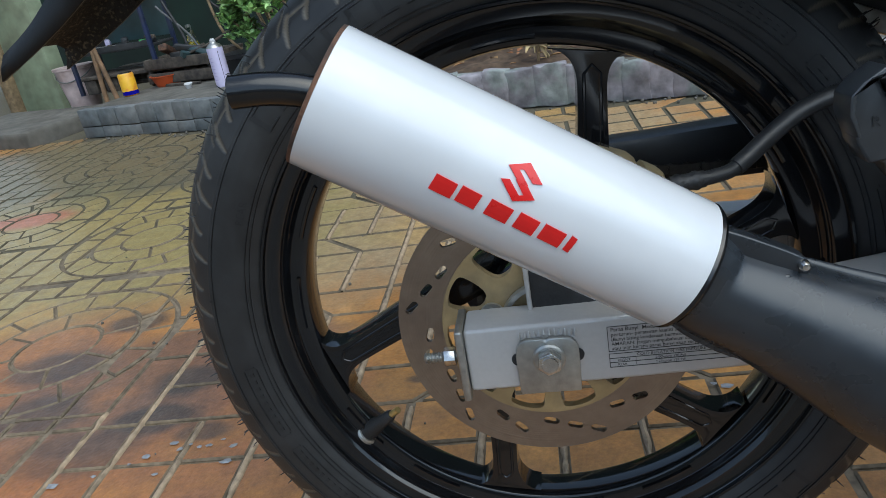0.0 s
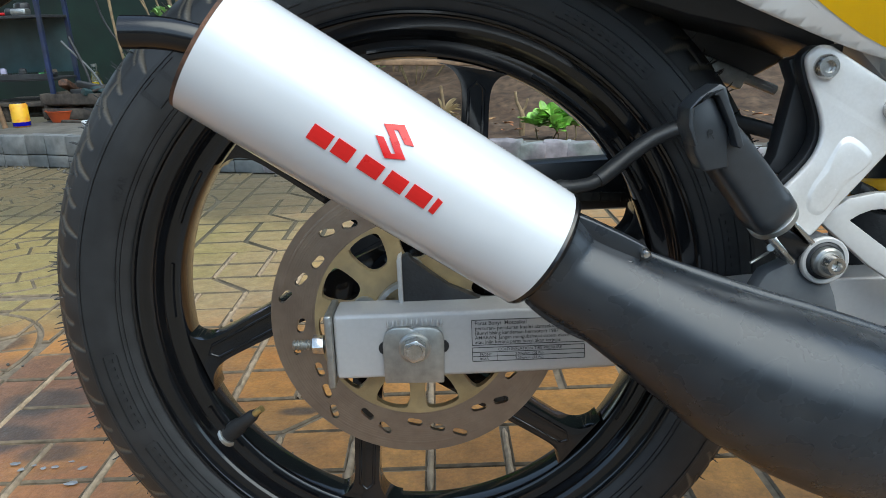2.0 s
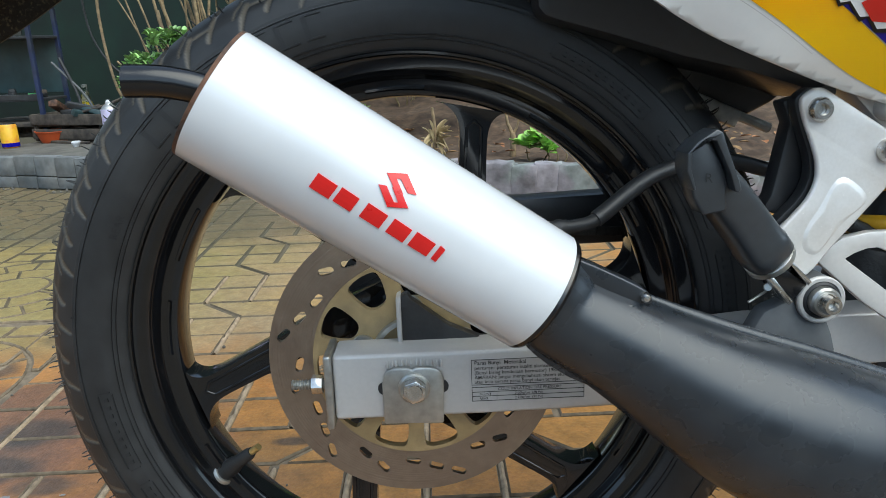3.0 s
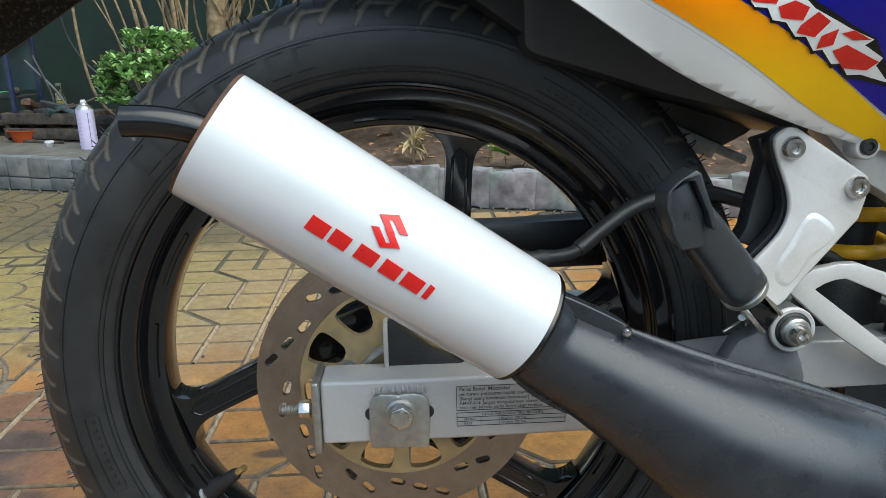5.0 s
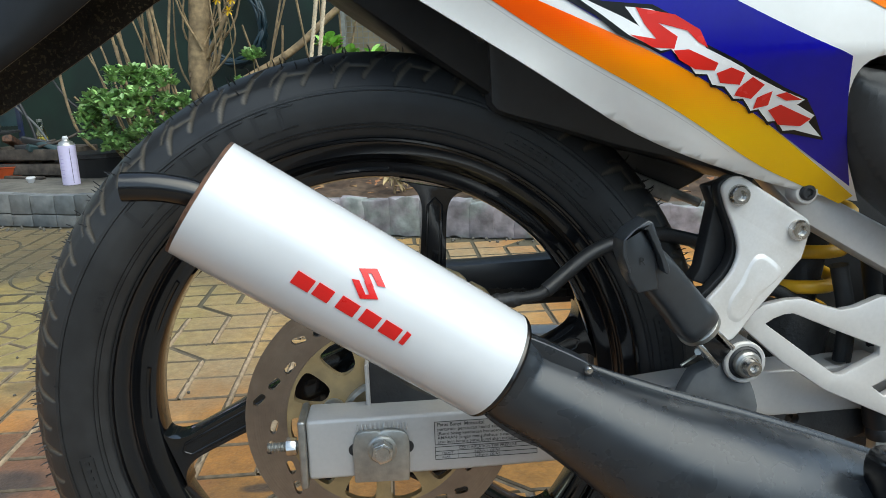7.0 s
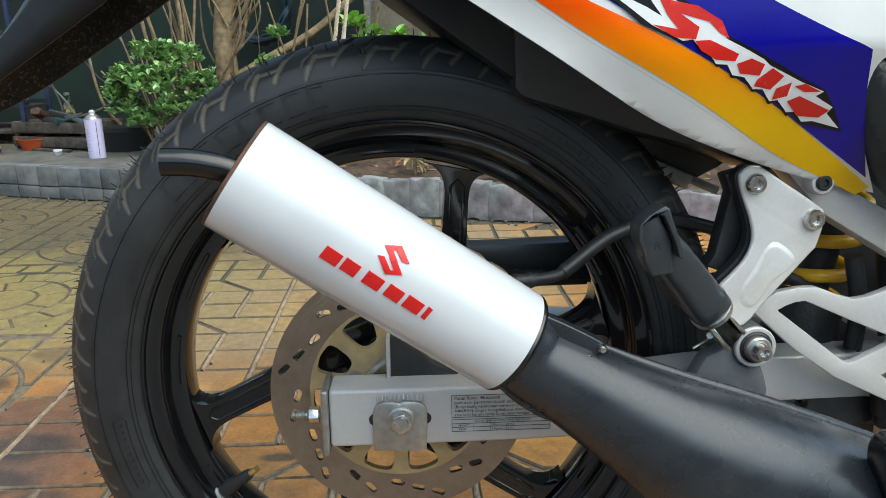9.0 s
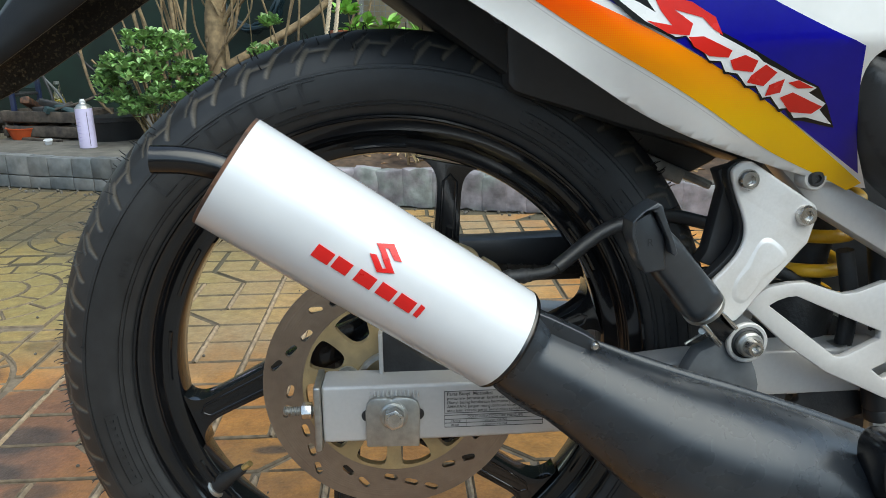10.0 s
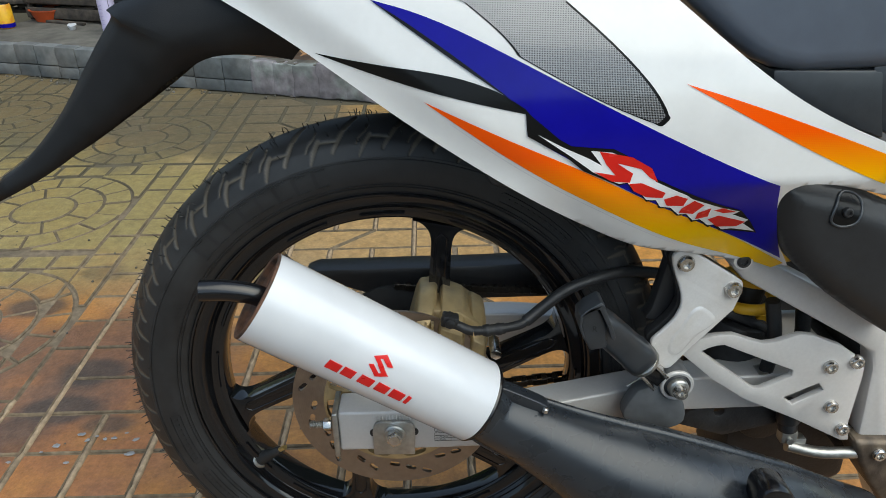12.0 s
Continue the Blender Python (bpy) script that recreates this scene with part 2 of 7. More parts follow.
M["label"] = shade("silver_label", (0.46, 0.45, 0.44), 0.45, 0.2, vary=0.04, scale=90)
M["label_ink"] = shade("label_ink", (0.015, 0.015, 0.015), 0.5, vary=0.05)

glass = bpy.data.materials.new("bottle_glass")
glass.use_nodes = True
gbsdf = glass.node_tree.nodes["Principled BSDF"]
gbsdf.inputs["Base Color"].default_value = (0.85, 0.95, 0.88, 1)
gbsdf.inputs["Transmission Weight"].default_value = 1.0
gbsdf.inputs["Roughness"].default_value = 0.05
M["glass"] = glass


STAINS = ((-0.78, 0.61, 0.07, 0.04, 0.9), (-0.58, 0.39, 0.06, 0.04, 0.9), (-0.59, 0.29, 0.07, 0.035, 0.9), (-0.5, 0.25, 0.05, 0.025, 0.85), (-0.87, 0.47, 0.1, 0.05, 0.8), (-0.81, 0.32, 0.1, 0.05, 0.75), (-0.7, 0.22, 0.12, 0.05, 0.6), (-0.19, 0.335, 0.03, 0.012, 0.9), (-0.7, 0.75, 0.05, 0.04, 0.5), (0.1, 0.45, 0.04, 0.02, 0.5))


def zoned_paving():
    """Worn coloured paving: clay, faded yellow and grey areas with oil stains, by place in the yard; unseen near paving
    is greyed to cut its bounce.
    """
    m = shade("coloured_paving", (0.43, 0.2, 0.05), 0.38, vary=0.24, scale=34, second=(0.31, 0.13, 0.032), second_at=0.52, second_scale=5, bump=0.5, bump_scale=160, random=0.16, rough_vary=0.18)
    nt = m.node_tree
    b = nt.nodes["Principled BSDF"]
    geo = nt.nodes.new("ShaderNodeNewGeometry")
    noise_ = nt.nodes.new("ShaderNodeTexNoise")
    noise_.inputs["Scale"].default_value, noise_.inputs["Detail"].default_value = 6.0, 6
    nt.links.new(geo.outputs["Position"], noise_.inputs["Vector"])
    fine = nt.nodes.new("ShaderNodeTexNoise")
    fine.inputs["Scale"].default_value, fine.inputs["Detail"].default_value = 45.0, 5
    nt.links.new(geo.outputs["Position"], fine.inputs["Vector"])
    out = b.inputs["Base Color"].links[0].from_socket

    def zone(out, cx, cy, rx, ry, colour, strength, ragged=0.5, tone=0.0):
        sub = nt.nodes.new("ShaderNodeVectorMath")
        sub.operation = "SUBTRACT"
        sub.inputs[1].default_value = (cx, cy, 0)
        nt.links.new(geo.outputs["Position"], sub.inputs[0])
        mul = nt.nodes.new("ShaderNodeVectorMath")
        mul.operation = "MULTIPLY"
        mul.inputs[1].default_value = (1 / rx, 1 / ry, 0)
        nt.links.new(sub.outputs[0], mul.inputs[0])
        ln = nt.nodes.new("ShaderNodeVectorMath")
        ln.operation = "LENGTH"
        nt.links.new(mul.outputs[0], ln.inputs[0])
        add = nt.nodes.new("ShaderNodeMath")
        add.operation = "MULTIPLY_ADD"
        add.inputs[1].default_value = ragged * 2
        nt.links.new(noise_.outputs["Fac"], add.inputs[0])
        nt.links.new(ln.outputs["Value"], add.inputs[2])
        rng_ = nt.nodes.new("ShaderNodeMapRange")
        rng_.inputs[1].default_value, rng_.inputs[2].default_value = 0.75 + ragged, 1.2 + ragged
        rng_.inputs[3].default_value, rng_.inputs[4].default_value = strength, 0.0
        nt.links.new(add.outputs[0], rng_.inputs[0])
        c = nt.nodes.new("ShaderNodeMix")
        c.data_type = "RGBA"
        nt.links.new(rng_.outputs[0], c.inputs[0])
        nt.links.new(out, c.inputs[6])
        tint = nt.nodes.new("ShaderNodeMix")
        tint.data_type, tint.blend_type = "RGBA", "MULTIPLY"
        tint.inputs[0].default_value = 0.6
        tint.inputs[6].default_value = (*colour, 1)
        rr = nt.nodes.new("ShaderNodeMapRange")
        rr.inputs[1].default_value, rr.inputs[2].default_value, rr.inputs[3].default_value, rr.inputs[4].default_value = 0.3, 0.7, 0.55, 1.35
        nt.links.new(fine.outputs["Fac"], rr.inputs[0])
        nt.links.new(rr.outputs[0], tint.inputs[7])
        nt.links.new(tint.outputs[2], c.inputs[7])
        return c.outputs[2]

    speck = nt.nodes.new("ShaderNodeTexNoise")
    speck.inputs["Scale"].default_value, speck.inputs["Detail"].default_value, speck.inputs["Roughness"].default_value = 130, 8, 0.75
    nt.links.new(geo.outputs["Position"], speck.inputs["Vector"])
    span = nt.nodes.new("ShaderNodeMapRange")
    span.inputs[1].default_value, span.inputs[2].default_value, span.inputs[3].default_value, span.inputs[4].default_value = 0.3, 0.7, 0.72, 1.28
    nt.links.new(speck.outputs["Fac"], span.inputs[0])
    out = zone(out, -0.3, 1.4, 0.8, 0.8, (0.32, 0.245, 0.145), 0.8)
    out = zone(out, 0.0, 0.95, 0.32, 0.22, (0.43, 0.26, 0.1), 0.65)
    out = zone(out, -1.25, 1.15, 0.85, 0.62, (0.27, 0.215, 0.08), 0.85)
    # darker olive towards the kerb, darker brown just before it
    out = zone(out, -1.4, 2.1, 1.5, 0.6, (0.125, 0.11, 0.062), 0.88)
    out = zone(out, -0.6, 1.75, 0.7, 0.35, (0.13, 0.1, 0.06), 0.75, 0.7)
    out = zone(out, 0.05, 2.0, 0.35, 0.3, (0.42, 0.24, 0.07), 0.7)
    out = zone(out, -1.55, 1.38, 0.16, 0.07, (0.38, 0.1, 0.05), 0.8)
    out = zone(out, -0.85, 0.3, 0.5, 0.36, (0.3, 0.11, 0.04), 0.75, 0.8)
    out = zone(out, -0.62, 0.46, 0.26, 0.13, (0.09, 0.06, 0.045), 0.6, 0.9)
    out = zone(out, -0.45, 0.24, 0.24, 0.12, (0.1, 0.065, 0.045), 0.2, 0.9)
    out = zone(out, -0.2, 0.3, 0.12, 0.06, (0.1, 0.07, 0.05), 0.15, 0.9)
    out = zone(out, -0.75, 0.3, 0.3, 0.08, (0.12, 0.08, 0.06), 0.5, 0.9)
    # unseen paving on the camera side, greyed to cut orange bounce onto the bike
    out = zone(out, 0.0, -2.0, 4.0, 1.75, (0.115, 0.11, 0.1), 0.95, 0.25)
    for cx, cy, rx, ry, k in STAINS:
        out = zone(out, cx, cy, rx, ry, (0.05, 0.041, 0.032), k * 0.85, 0.6)
    grain = nt.nodes.new("ShaderNodeMix")
    grain.data_type, grain.blend_type = "RGBA", "MULTIPLY"
    grain.inputs[0].default_value = 1.0
    nt.links.new(out, grain.inputs[6])
    nt.links.new(span.outputs[0], grain.inputs[7])
    out = grain.outputs[2]
    nt.links.new(out, b.inputs["Base Color"])
    return m


M["paving"] = zoned_paving()


def fading_decal(high, low):
    """Printed stripe that fades from orange to yellow through fine dots."""
    m = shade("orange_to_yellow_decal", (0.8, 0.2, 0.01), 0.22, vary=0.04, scale=60, coat=0.12, spec=0.3, rough_vary=0.03)
    nt = m.node_tree
    b = nt.nodes["Principled BSDF"]
    tc = nt.nodes.new("ShaderNodeTexCoord")
    sep = nt.nodes.new("ShaderNodeSeparateXYZ")
    nt.links.new(tc.outputs["Object"], sep.inputs[0])
    r = nt.nodes.new("ShaderNodeMapRange")
    r.inputs[1].default_value, r.inputs[2].default_value = high, low
    nt.links.new(sep.outputs["Z"], r.inputs[0])
    dots = nt.nodes.new("ShaderNodeTexVoronoi")
    dots.inputs["Scale"].default_value, dots.inputs["Randomness"].default_value = 700, 0.0
    flat_ = nt.nodes.new("ShaderNodeVectorMath")
    flat_.operation = "MULTIPLY"
    flat_.inputs[1].default_value = (1, 0, 1)
    nt.links.new(tc.outputs["Object"], flat_.inputs[0])
    nt.links.new(flat_.outputs[0], dots.inputs["Vector"])
    add = nt.nodes.new("ShaderNodeMath")
    add.operation = "MULTIPLY_ADD"
    add.inputs[1].default_value, add.inputs[2].default_value = -0.35, 0.12
    nt.links.new(dots.outputs["Distance"], add.inputs[0])
    plus = nt.nodes.new("ShaderNodeMath")
    plus.operation = "ADD"
    nt.links.new(add.outputs[0], plus.inputs[0])
    nt.links.new(r.outputs[0], plus.inputs[1])
    mix = nt.nodes.new("ShaderNodeMix")
    mix.data_type = "RGBA"
    mix.inputs[6].default_value, mix.inputs[7].default_value = (0.92, 0.085, 0.0, 1), (0.85, 0.5, 0.0, 1)
    nt.links.new(plus.outputs[0], mix.inputs[0])
    nt.links.new(mix.outputs[2], b.inputs["Base Color"])
    return m


M["fade"] = fading_decal(0.595, 0.515)
M["fade_upper"] = fading_decal(0.612, 0.56)


def dotted_badge():
    """Grey badge printed with a fine grid of dots."""
    m = shade("dotted_grey_badge", (0.2, 0.2, 0.2), 0.25, vary=0.05, scale=60, coat=0.5, rough_vary=0.03)
    nt = m.node_tree
    b = nt.nodes["Principled BSDF"]
    tc = nt.nodes.new("ShaderNodeTexCoord")
    dots = nt.nodes.new("ShaderNodeTexVoronoi")
    dots.inputs["Scale"].default_value, dots.inputs["Randomness"].default_value = 820, 0.0
    flat_ = nt.nodes.new("ShaderNodeVectorMath")
    flat_.operation = "MULTIPLY"
    flat_.inputs[1].default_value = (1, 0, 1)
    nt.links.new(tc.outputs["Object"], flat_.inputs[0])
    nt.links.new(flat_.outputs[0], dots.inputs["Vector"])
    r = nt.nodes.new("ShaderNodeMapRange")
    r.inputs[1].default_value, r.inputs[2].default_value = 0.3, 0.42
    sep = nt.nodes.new("ShaderNodeSeparateXYZ")
    nt.links.new(tc.outputs["Object"], sep.inputs[0])
    slope = nt.nodes.new("ShaderNodeMath")
    slope.operation = "MULTIPLY_ADD"
    slope.inputs[1].default_value, slope.inputs[2].default_value = 2.4, -1.6
    nt.links.new(sep.outputs["Z"], slope.inputs[0])
    total = nt.nodes.new("ShaderNodeMath")
    nt.links.new(dots.outputs["Distance"], total.inputs[0])
    nt.links.new(slope.outputs[0], total.inputs[1])
    nt.links.new(total.outputs[0], r.inputs[0])
    mix = nt.nodes.new("ShaderNodeMix")
    mix.data_type = "RGBA"
    mix.inputs[6].default_value, mix.inputs[7].default_value = (0.02, 0.02, 0.022, 1), (0.28, 0.28, 0.285, 1)
    nt.links.new(r.outputs[0], mix.inputs[0])
    nt.links.new(mix.outputs[2], b.inputs["Base Color"])
    return m


M["badge"] = dotted_badge()


# ---- building helpers ----
def part(name, bm, material, parent, label="", smooth=None):
    """Links a bmesh as one mesh object under a thing or a part."""
    bmesh.ops.recalc_face_normals(bm, faces=bm.faces)
    me = bpy.data.meshes.new(name)
    bm.to_mesh(me)
    bm.free()
    if smooth is not None:
        me.polygons.foreach_set("use_smooth", [True] * len(me.polygons))
        me.set_sharp_from_angle(angle=radians(smooth))
    for m in material if isinstance(material, (list, tuple)) else [material]:
        me.materials.append(m)
    ob = new(name, me)
    ob.parent = parent
    if label:
        ob["label"] = label
    return ob


def thing(name, label, category, m=None, group="", kind=""):
    ob = new(name)
    ob.empty_display_size = 0.05
    if m is not None:
        ob.matrix_basis = m
    return tagged(ob, label, category, group, kind)


def join(*bms):
    """Joins bmeshes into the first."""
    out = bms[0]
    for other in bms[1:]:
        me = bpy.data.meshes.new("joined")
        other.to_mesh(me)
        other.free()
        out.from_mesh(me)
        bpy.data.meshes.remove(me)
    return out


def spline(pts, n=6, closed=False):
    """Points of a smooth curve through pts, of any dimension."""
    P = [np.array(p, float) for p in pts]
    k = len(P)
    out = []
    for i in range(k if closed else k - 1):
        p0 = P[i - 1] if closed or i > 0 else 2 * P[0] - P[1]
        p1, p2 = P[i], P[(i + 1) % k]
        p3 = P[(i + 2) % k] if closed or i + 2 < k else 2 * P[-1] - P[-2]
        for j in range(n):
            t = j / n
            out.append(0.5 * (2 * p1 + (p2 - p0) * t + (2 * p0 - 5 * p1 + 4 * p2 - p3) * t * t + (3 * p1 - p0 - 3 * p2 + p3) * t ** 3))
    if not closed:
        out.append(P[-1])
    return out


def lathe(profile, segs=64, closed=False, centre=(0, 0), a0=0.0, a1=360.0):
    """Turns (radius, y) points round the y axis through centre (x, z)."""
    bm = bmesh.new()
    full = abs(a1 - a0) >= 360
    count = segs if full else segs + 1
    rings = []
    for i in range(count):
        a = radians(a0 + (a1 - a0) * i / segs)
        rings.append([bm.verts.new((centre[0] + r * math.cos(a), y, centre[1] + r * math.sin(a))) for r, y in profile])
    k = len(profile)
    for i in range(segs):
        A, B = rings[i], rings[(i + 1) % count]
        for j in range(k if closed else k - 1):
            bm.faces.new((A[j], A[(j + 1) % k], B[(j + 1) % k], B[j]))
    if not closed:
        for j in (0, k - 1):
            if full and profile[j][0] < 1e-4:
                pass
    bmesh.ops.remove_doubles(bm, verts=bm.verts, dist=1e-6)
    return bm


def sweep(pts, radii, segs=12, caps=True, flat=1.0):
    """A tube along points; radii is one number or one for each point."""
    P = [Vector(p) for p in pts]
    R = [radii] * len(P) if isinstance(radii, (int, float)) else list(radii)
    bm = bmesh.new()
    t = (P[1] - P[0]).normalized()
    u = t.orthogonal().normalized()
    rings = []
    for i, p in enumerate(P):
        d = (P[min(i + 1, len(P) - 1)] - P[max(i - 1, 0)]).normalized()
        u = (u - d * u.dot(d)).normalized()
        v = d.cross(u)
        rings.append([bm.verts.new(p + R[i] * (math.cos(2 * math.pi * k / segs) * u + flat * math.sin(2 * math.pi * k / segs) * v)) for k in range(segs)])
    for A, B in zip(rings, rings[1:]):
        for k in range(segs):
            bm.faces.new((A[k], A[(k + 1) % segs], B[(k + 1) % segs], B[k]))
    if caps:
        bm.faces.new(rings[0][::-1])
        bm.faces.new(rings[-1])
    return bm


def bevel(bm, width, segs=2, angle=35):
    edges = [e for e in bm.edges if len(e.link_faces) == 2 and e.calc_face_angle(0) > radians(angle)]
    bmesh.ops.bevel(bm, geom=edges, offset=width, segments=segs, affect="EDGES", profile=0.5, clamp_overlap=True)
    return bm


def prism(outline, y0, y1, round_=0.0, holes=(), segs=2):
    """A plate: an outline of (x, z) points, with holes, from y0 to y1."""
    bm = bmesh.new()
    loops = [outline, *holes]
    edges = []
    for loop in loops:
        vs = [bm.verts.new((p[0], y0, p[1])) for p in loop]
        edges += [bm.edges.new((vs[i], vs[(i + 1) % len(vs)])) for i in range(len(vs))]
    if holes:
        bmesh.ops.triangle_fill(bm, use_beauty=True, use_dissolve=False, edges=edges)
    else:
        bm.faces.new([v for v in bm.verts])
    faces = bm.faces[:]
    got = bmesh.ops.extrude_face_region(bm, geom=faces)
    bmesh.ops.translate(bm, verts=[v for v in got["geom"] if isinstance(v, bmesh.types.BMVert)], vec=(0, y1 - y0, 0))
    bmesh.ops.recalc_face_normals(bm, faces=bm.faces)
    if round_:
        bevel(bm, round_, segs, 40)
    return bm


def box(c, s, round_=0.0, segs=2, m=None):
    bm = bmesh.new()
    bmesh.ops.create_cube(bm, size=1.0)
    bmesh.ops.scale(bm, vec=s, verts=bm.verts)
    if round_:
        bevel(bm, round_, segs)
    if m is not None:
        bmesh.ops.transform(bm, matrix=m, verts=bm.verts)
    bmesh.ops.translate(bm, vec=c, verts=bm.verts)
    return bm


def rod(a, b, r, segs=16, r2=None, round_=0.0):
    """A straight bar from a to b."""
    a, b = Vector(a), Vector(b)
    bm = bmesh.new()
    bmesh.ops.create_cone(bm, cap_ends=True, segments=segs, radius1=r, radius2=r if r2 is None else r2, depth=(b - a).length)
    if round_:
        bevel(bm, round_, 2)
    bmesh.ops.transform(bm, matrix=Matrix.Translation((a + b) / 2) @ (b - a).to_track_quat("Z", "Y").to_matrix().to_4x4(), verts=bm.verts)
    return bm


def ring(outline_r, n, centre=(0, 0), a0=0.0):
    return [(centre[0] + outline_r * math.cos(a0 + 2 * math.pi * i / n), centre[1] + outline_r * math.sin(a0 + 2 * math.pi * i / n)) for i in range(n)]


def drape(outline, f, lift=0.0, thick=0.0, step=0.005):
    """A panel cut to an outline of (x, z) points that follows the surface y = f(x, z); lift brings it towards -y."""
    bm = bmesh.new()
    vs = [bm.verts.new((p[0], 0, p[1])) for p in outline]
    edges = [bm.edges.new((vs[i], vs[(i + 1) % len(vs)])) for i in range(len(vs))]
    bmesh.ops.triangle_fill(bm, use_beauty=True, use_dissolve=False, edges=edges)
    xs, zs = [p[0] for p in outline], [p[1] for p in outline]
    for lo, hi, axis in ((min(xs), max(xs), (1, 0, 0)), (min(zs), max(zs), (0, 0, 1))):
        k = int(lo / step) - 1
        while k * step < hi:
            bmesh.ops.bisect_plane(bm, geom=bm.verts[:] + bm.edges[:] + bm.faces[:], plane_co=[a * k * step for a in axis], plane_no=axis, dist=1e-6)
            k += 1
    bmesh.ops.remove_doubles(bm, verts=bm.verts, dist=2e-5)
    for v in bm.verts:
        v.co.y = f(v.co.x, v.co.z) - lift
    if thick:
        got = bmesh.ops.extrude_face_region(bm, geom=bm.faces[:])
        bmesh.ops.translate(bm, verts=[v for v in got["geom"] if isinstance(v, bmesh.types.BMVert)], vec=(0, thick, 0))
    return bm


# ---- the yard: kerb, platform, bed and wall ----
KO, KD = Vector((-1.8, 2.5, 0)), Vector((0.9505, -0.3108, 0))
KN = Vector((0.3108, 0.9505, 0))
KANGLE = -18.1
KERB_H = 0.13


def kerb_point(s, d, z=0.0):
    """A point s metres along the kerb's front, d metres behind it."""
    p = KO + KD * s + KN * d
    return Vector((p.x, p.y, z))


def slab(s0, s1, d0, d1, z0, z1, round_=0.0):
    c = kerb_point((s0 + s1) / 2, (d0 + d1) / 2, (z0 + z1) / 2)
    return box(c, (s1 - s0, d1 - d0, z1 - z0), round_, m=Matrix.Rotation(radians(KANGLE), 4, "Z"))


def rumple(bm, amount, scale, axis=(1, 1, 1)):
    for v in bm.verts:
        n = noise.noise_vector(v.co * scale)
        v.co += Vector((n.x * axis[0], n.y * axis[1], n.z * axis[2])) * amount
    return bm


def cut_fine(bm, cuts):
    bmesh.ops.subdivide_edges(bm, edges=bm.edges[:], cuts=cuts, use_grid_fill=True)
    return bm


ground_bm = bmesh.new()
bmesh.ops.create_grid(ground_bm, x_segments=40, y_segments=40, size=60)
for v in ground_bm.verts:
    v.co.z = -0.0045
ground = tagged(part("ground", ground_bm, M["joint"], None), "sandy ground under the worn yard paving", "ground", kind="structure")
platform_bm = slab(-0.3, 0.78, 0.06, 1.9, -0.02, KERB_H - 0.004, 0.02)
tagged(part("platform", platform_bm, M["concrete"], None, "", 40), "worn grey concrete ledge with a stone-clad front", "ledge", kind="structure")
soil_bm = bmesh.new()
bmesh.ops.create_grid(soil_bm, x_segments=90, y_segments=50, size=1)
for v in soil_bm.verts:
    s, d = 2.6 + v.co.x * 1.9, 0.98 + v.co.y * 0.95
    p = kerb_point(s, d, 0)
    h = KERB_H - 0.025 + 0.03 * noise.noise(Vector((s * 4, d * 4, 1))) + 0.02 * noise.noise(Vector((s * 14, d * 14, 3))) + 0.05 * min(1, max(0, d - 0.3)) + 0.17 * max(0, d - 0.6)
    v.co = Vector((p.x, p.y, h))
tagged(part("soil_bed", soil_bm, M["soil"], None, "", 180), "dark brown earth of a planting bed", "soil", kind="structure")
wall_bm = slab(-3.5, 5.5, 1.92, 2.04, -0.02, 2.6)
tagged(part("wall_north", wall_bm, M["wall"], None), "dark green painted yard wall in the shade", "wall", kind="structure")
# unseen walls, added to hold back low sky light and shape reflections
for name_, c_, s_ in (("added_wall_south", (0, -5.2, 0.75), (10.2, 0.15, 1.54)), ("added_wall_west", (-5.1, -0.1, 1.1), (0.15, 10.05, 2.24)), ("added_wall_east", (5.1, -1.85, 0.75), (0.15, 6.55, 1.54))):
    tagged(part(name_, box(c_, s_), M["added_wall"], None), "unseen plain grey-brown wall, added to hold back low light round the yard", "wall", kind="structure")
low_bm = rumple(cut_fine(slab(-1.35, -0.52, -0.12, 0.42, -0.02, 0.075, 0.015), 3), 0.006, 9)
tagged(part("low_step", low_bm, M["concrete"], None, "", 50), "low broken concrete step beside the ledge", "step", kind="structure")

kerb = tagged(part("kerb", slab(-0.3, 4.3, 0.012, 0.08, -0.02, KERB_H - 0.008), M["concrete"], None), "kerb clad in grey and violet split stones", "kerb", kind="structure")
s = -0.29
while s < 4.2:
    w = random.uniform(0.095, 0.135) if s < 1.2 else random.uniform(0.07, 0.12)
    split = 0.047 + random.uniform(-0.004, 0.004)
    rough_amount = 0.0012 if s < 1.2 else 0.009
    gap = 0.0016 if s < 1.2 else -0.004
    for z0, z1 in ((0.0, split), (split + 0.004, KERB_H + random.uniform(-0.004, 0.004))) if s < 1.2 else ((0.0, KERB_H + random.uniform(-0.012, 0.008)),):
        proud = random.uniform(0.0, 0.003)
        b = rumple(cut_fine(slab(s + gap, s + w - gap, -proud, 0.05, z0, z1, 0.0022 if s < 1.2 else 0.005), 1 if s < 1.2 else 3), rough_amount, 28)
        part("stone", b, M["kerb"] if s < 1.2 else M["kerb_violet"], kerb, "", 50)
    s += w




# ---- the motorcycle: its own frame has the rear axle's outer end at (0, -0.119, 0.292) ----
LEAN_BACK = -3.8
lean = Matrix.Rotation(radians(LEAN_BACK), 4, "X")
bike = thing("motorcycle", "white, blue and orange motorcycle with a white muffler, standing on paving", "motorcycle",
             Matrix.Translation(Vector((0, -0.119, 0.3015)) - lean @ Vector((0, -0.119, 0.292))) @ lean)
AX = (0.0, 0.2943)


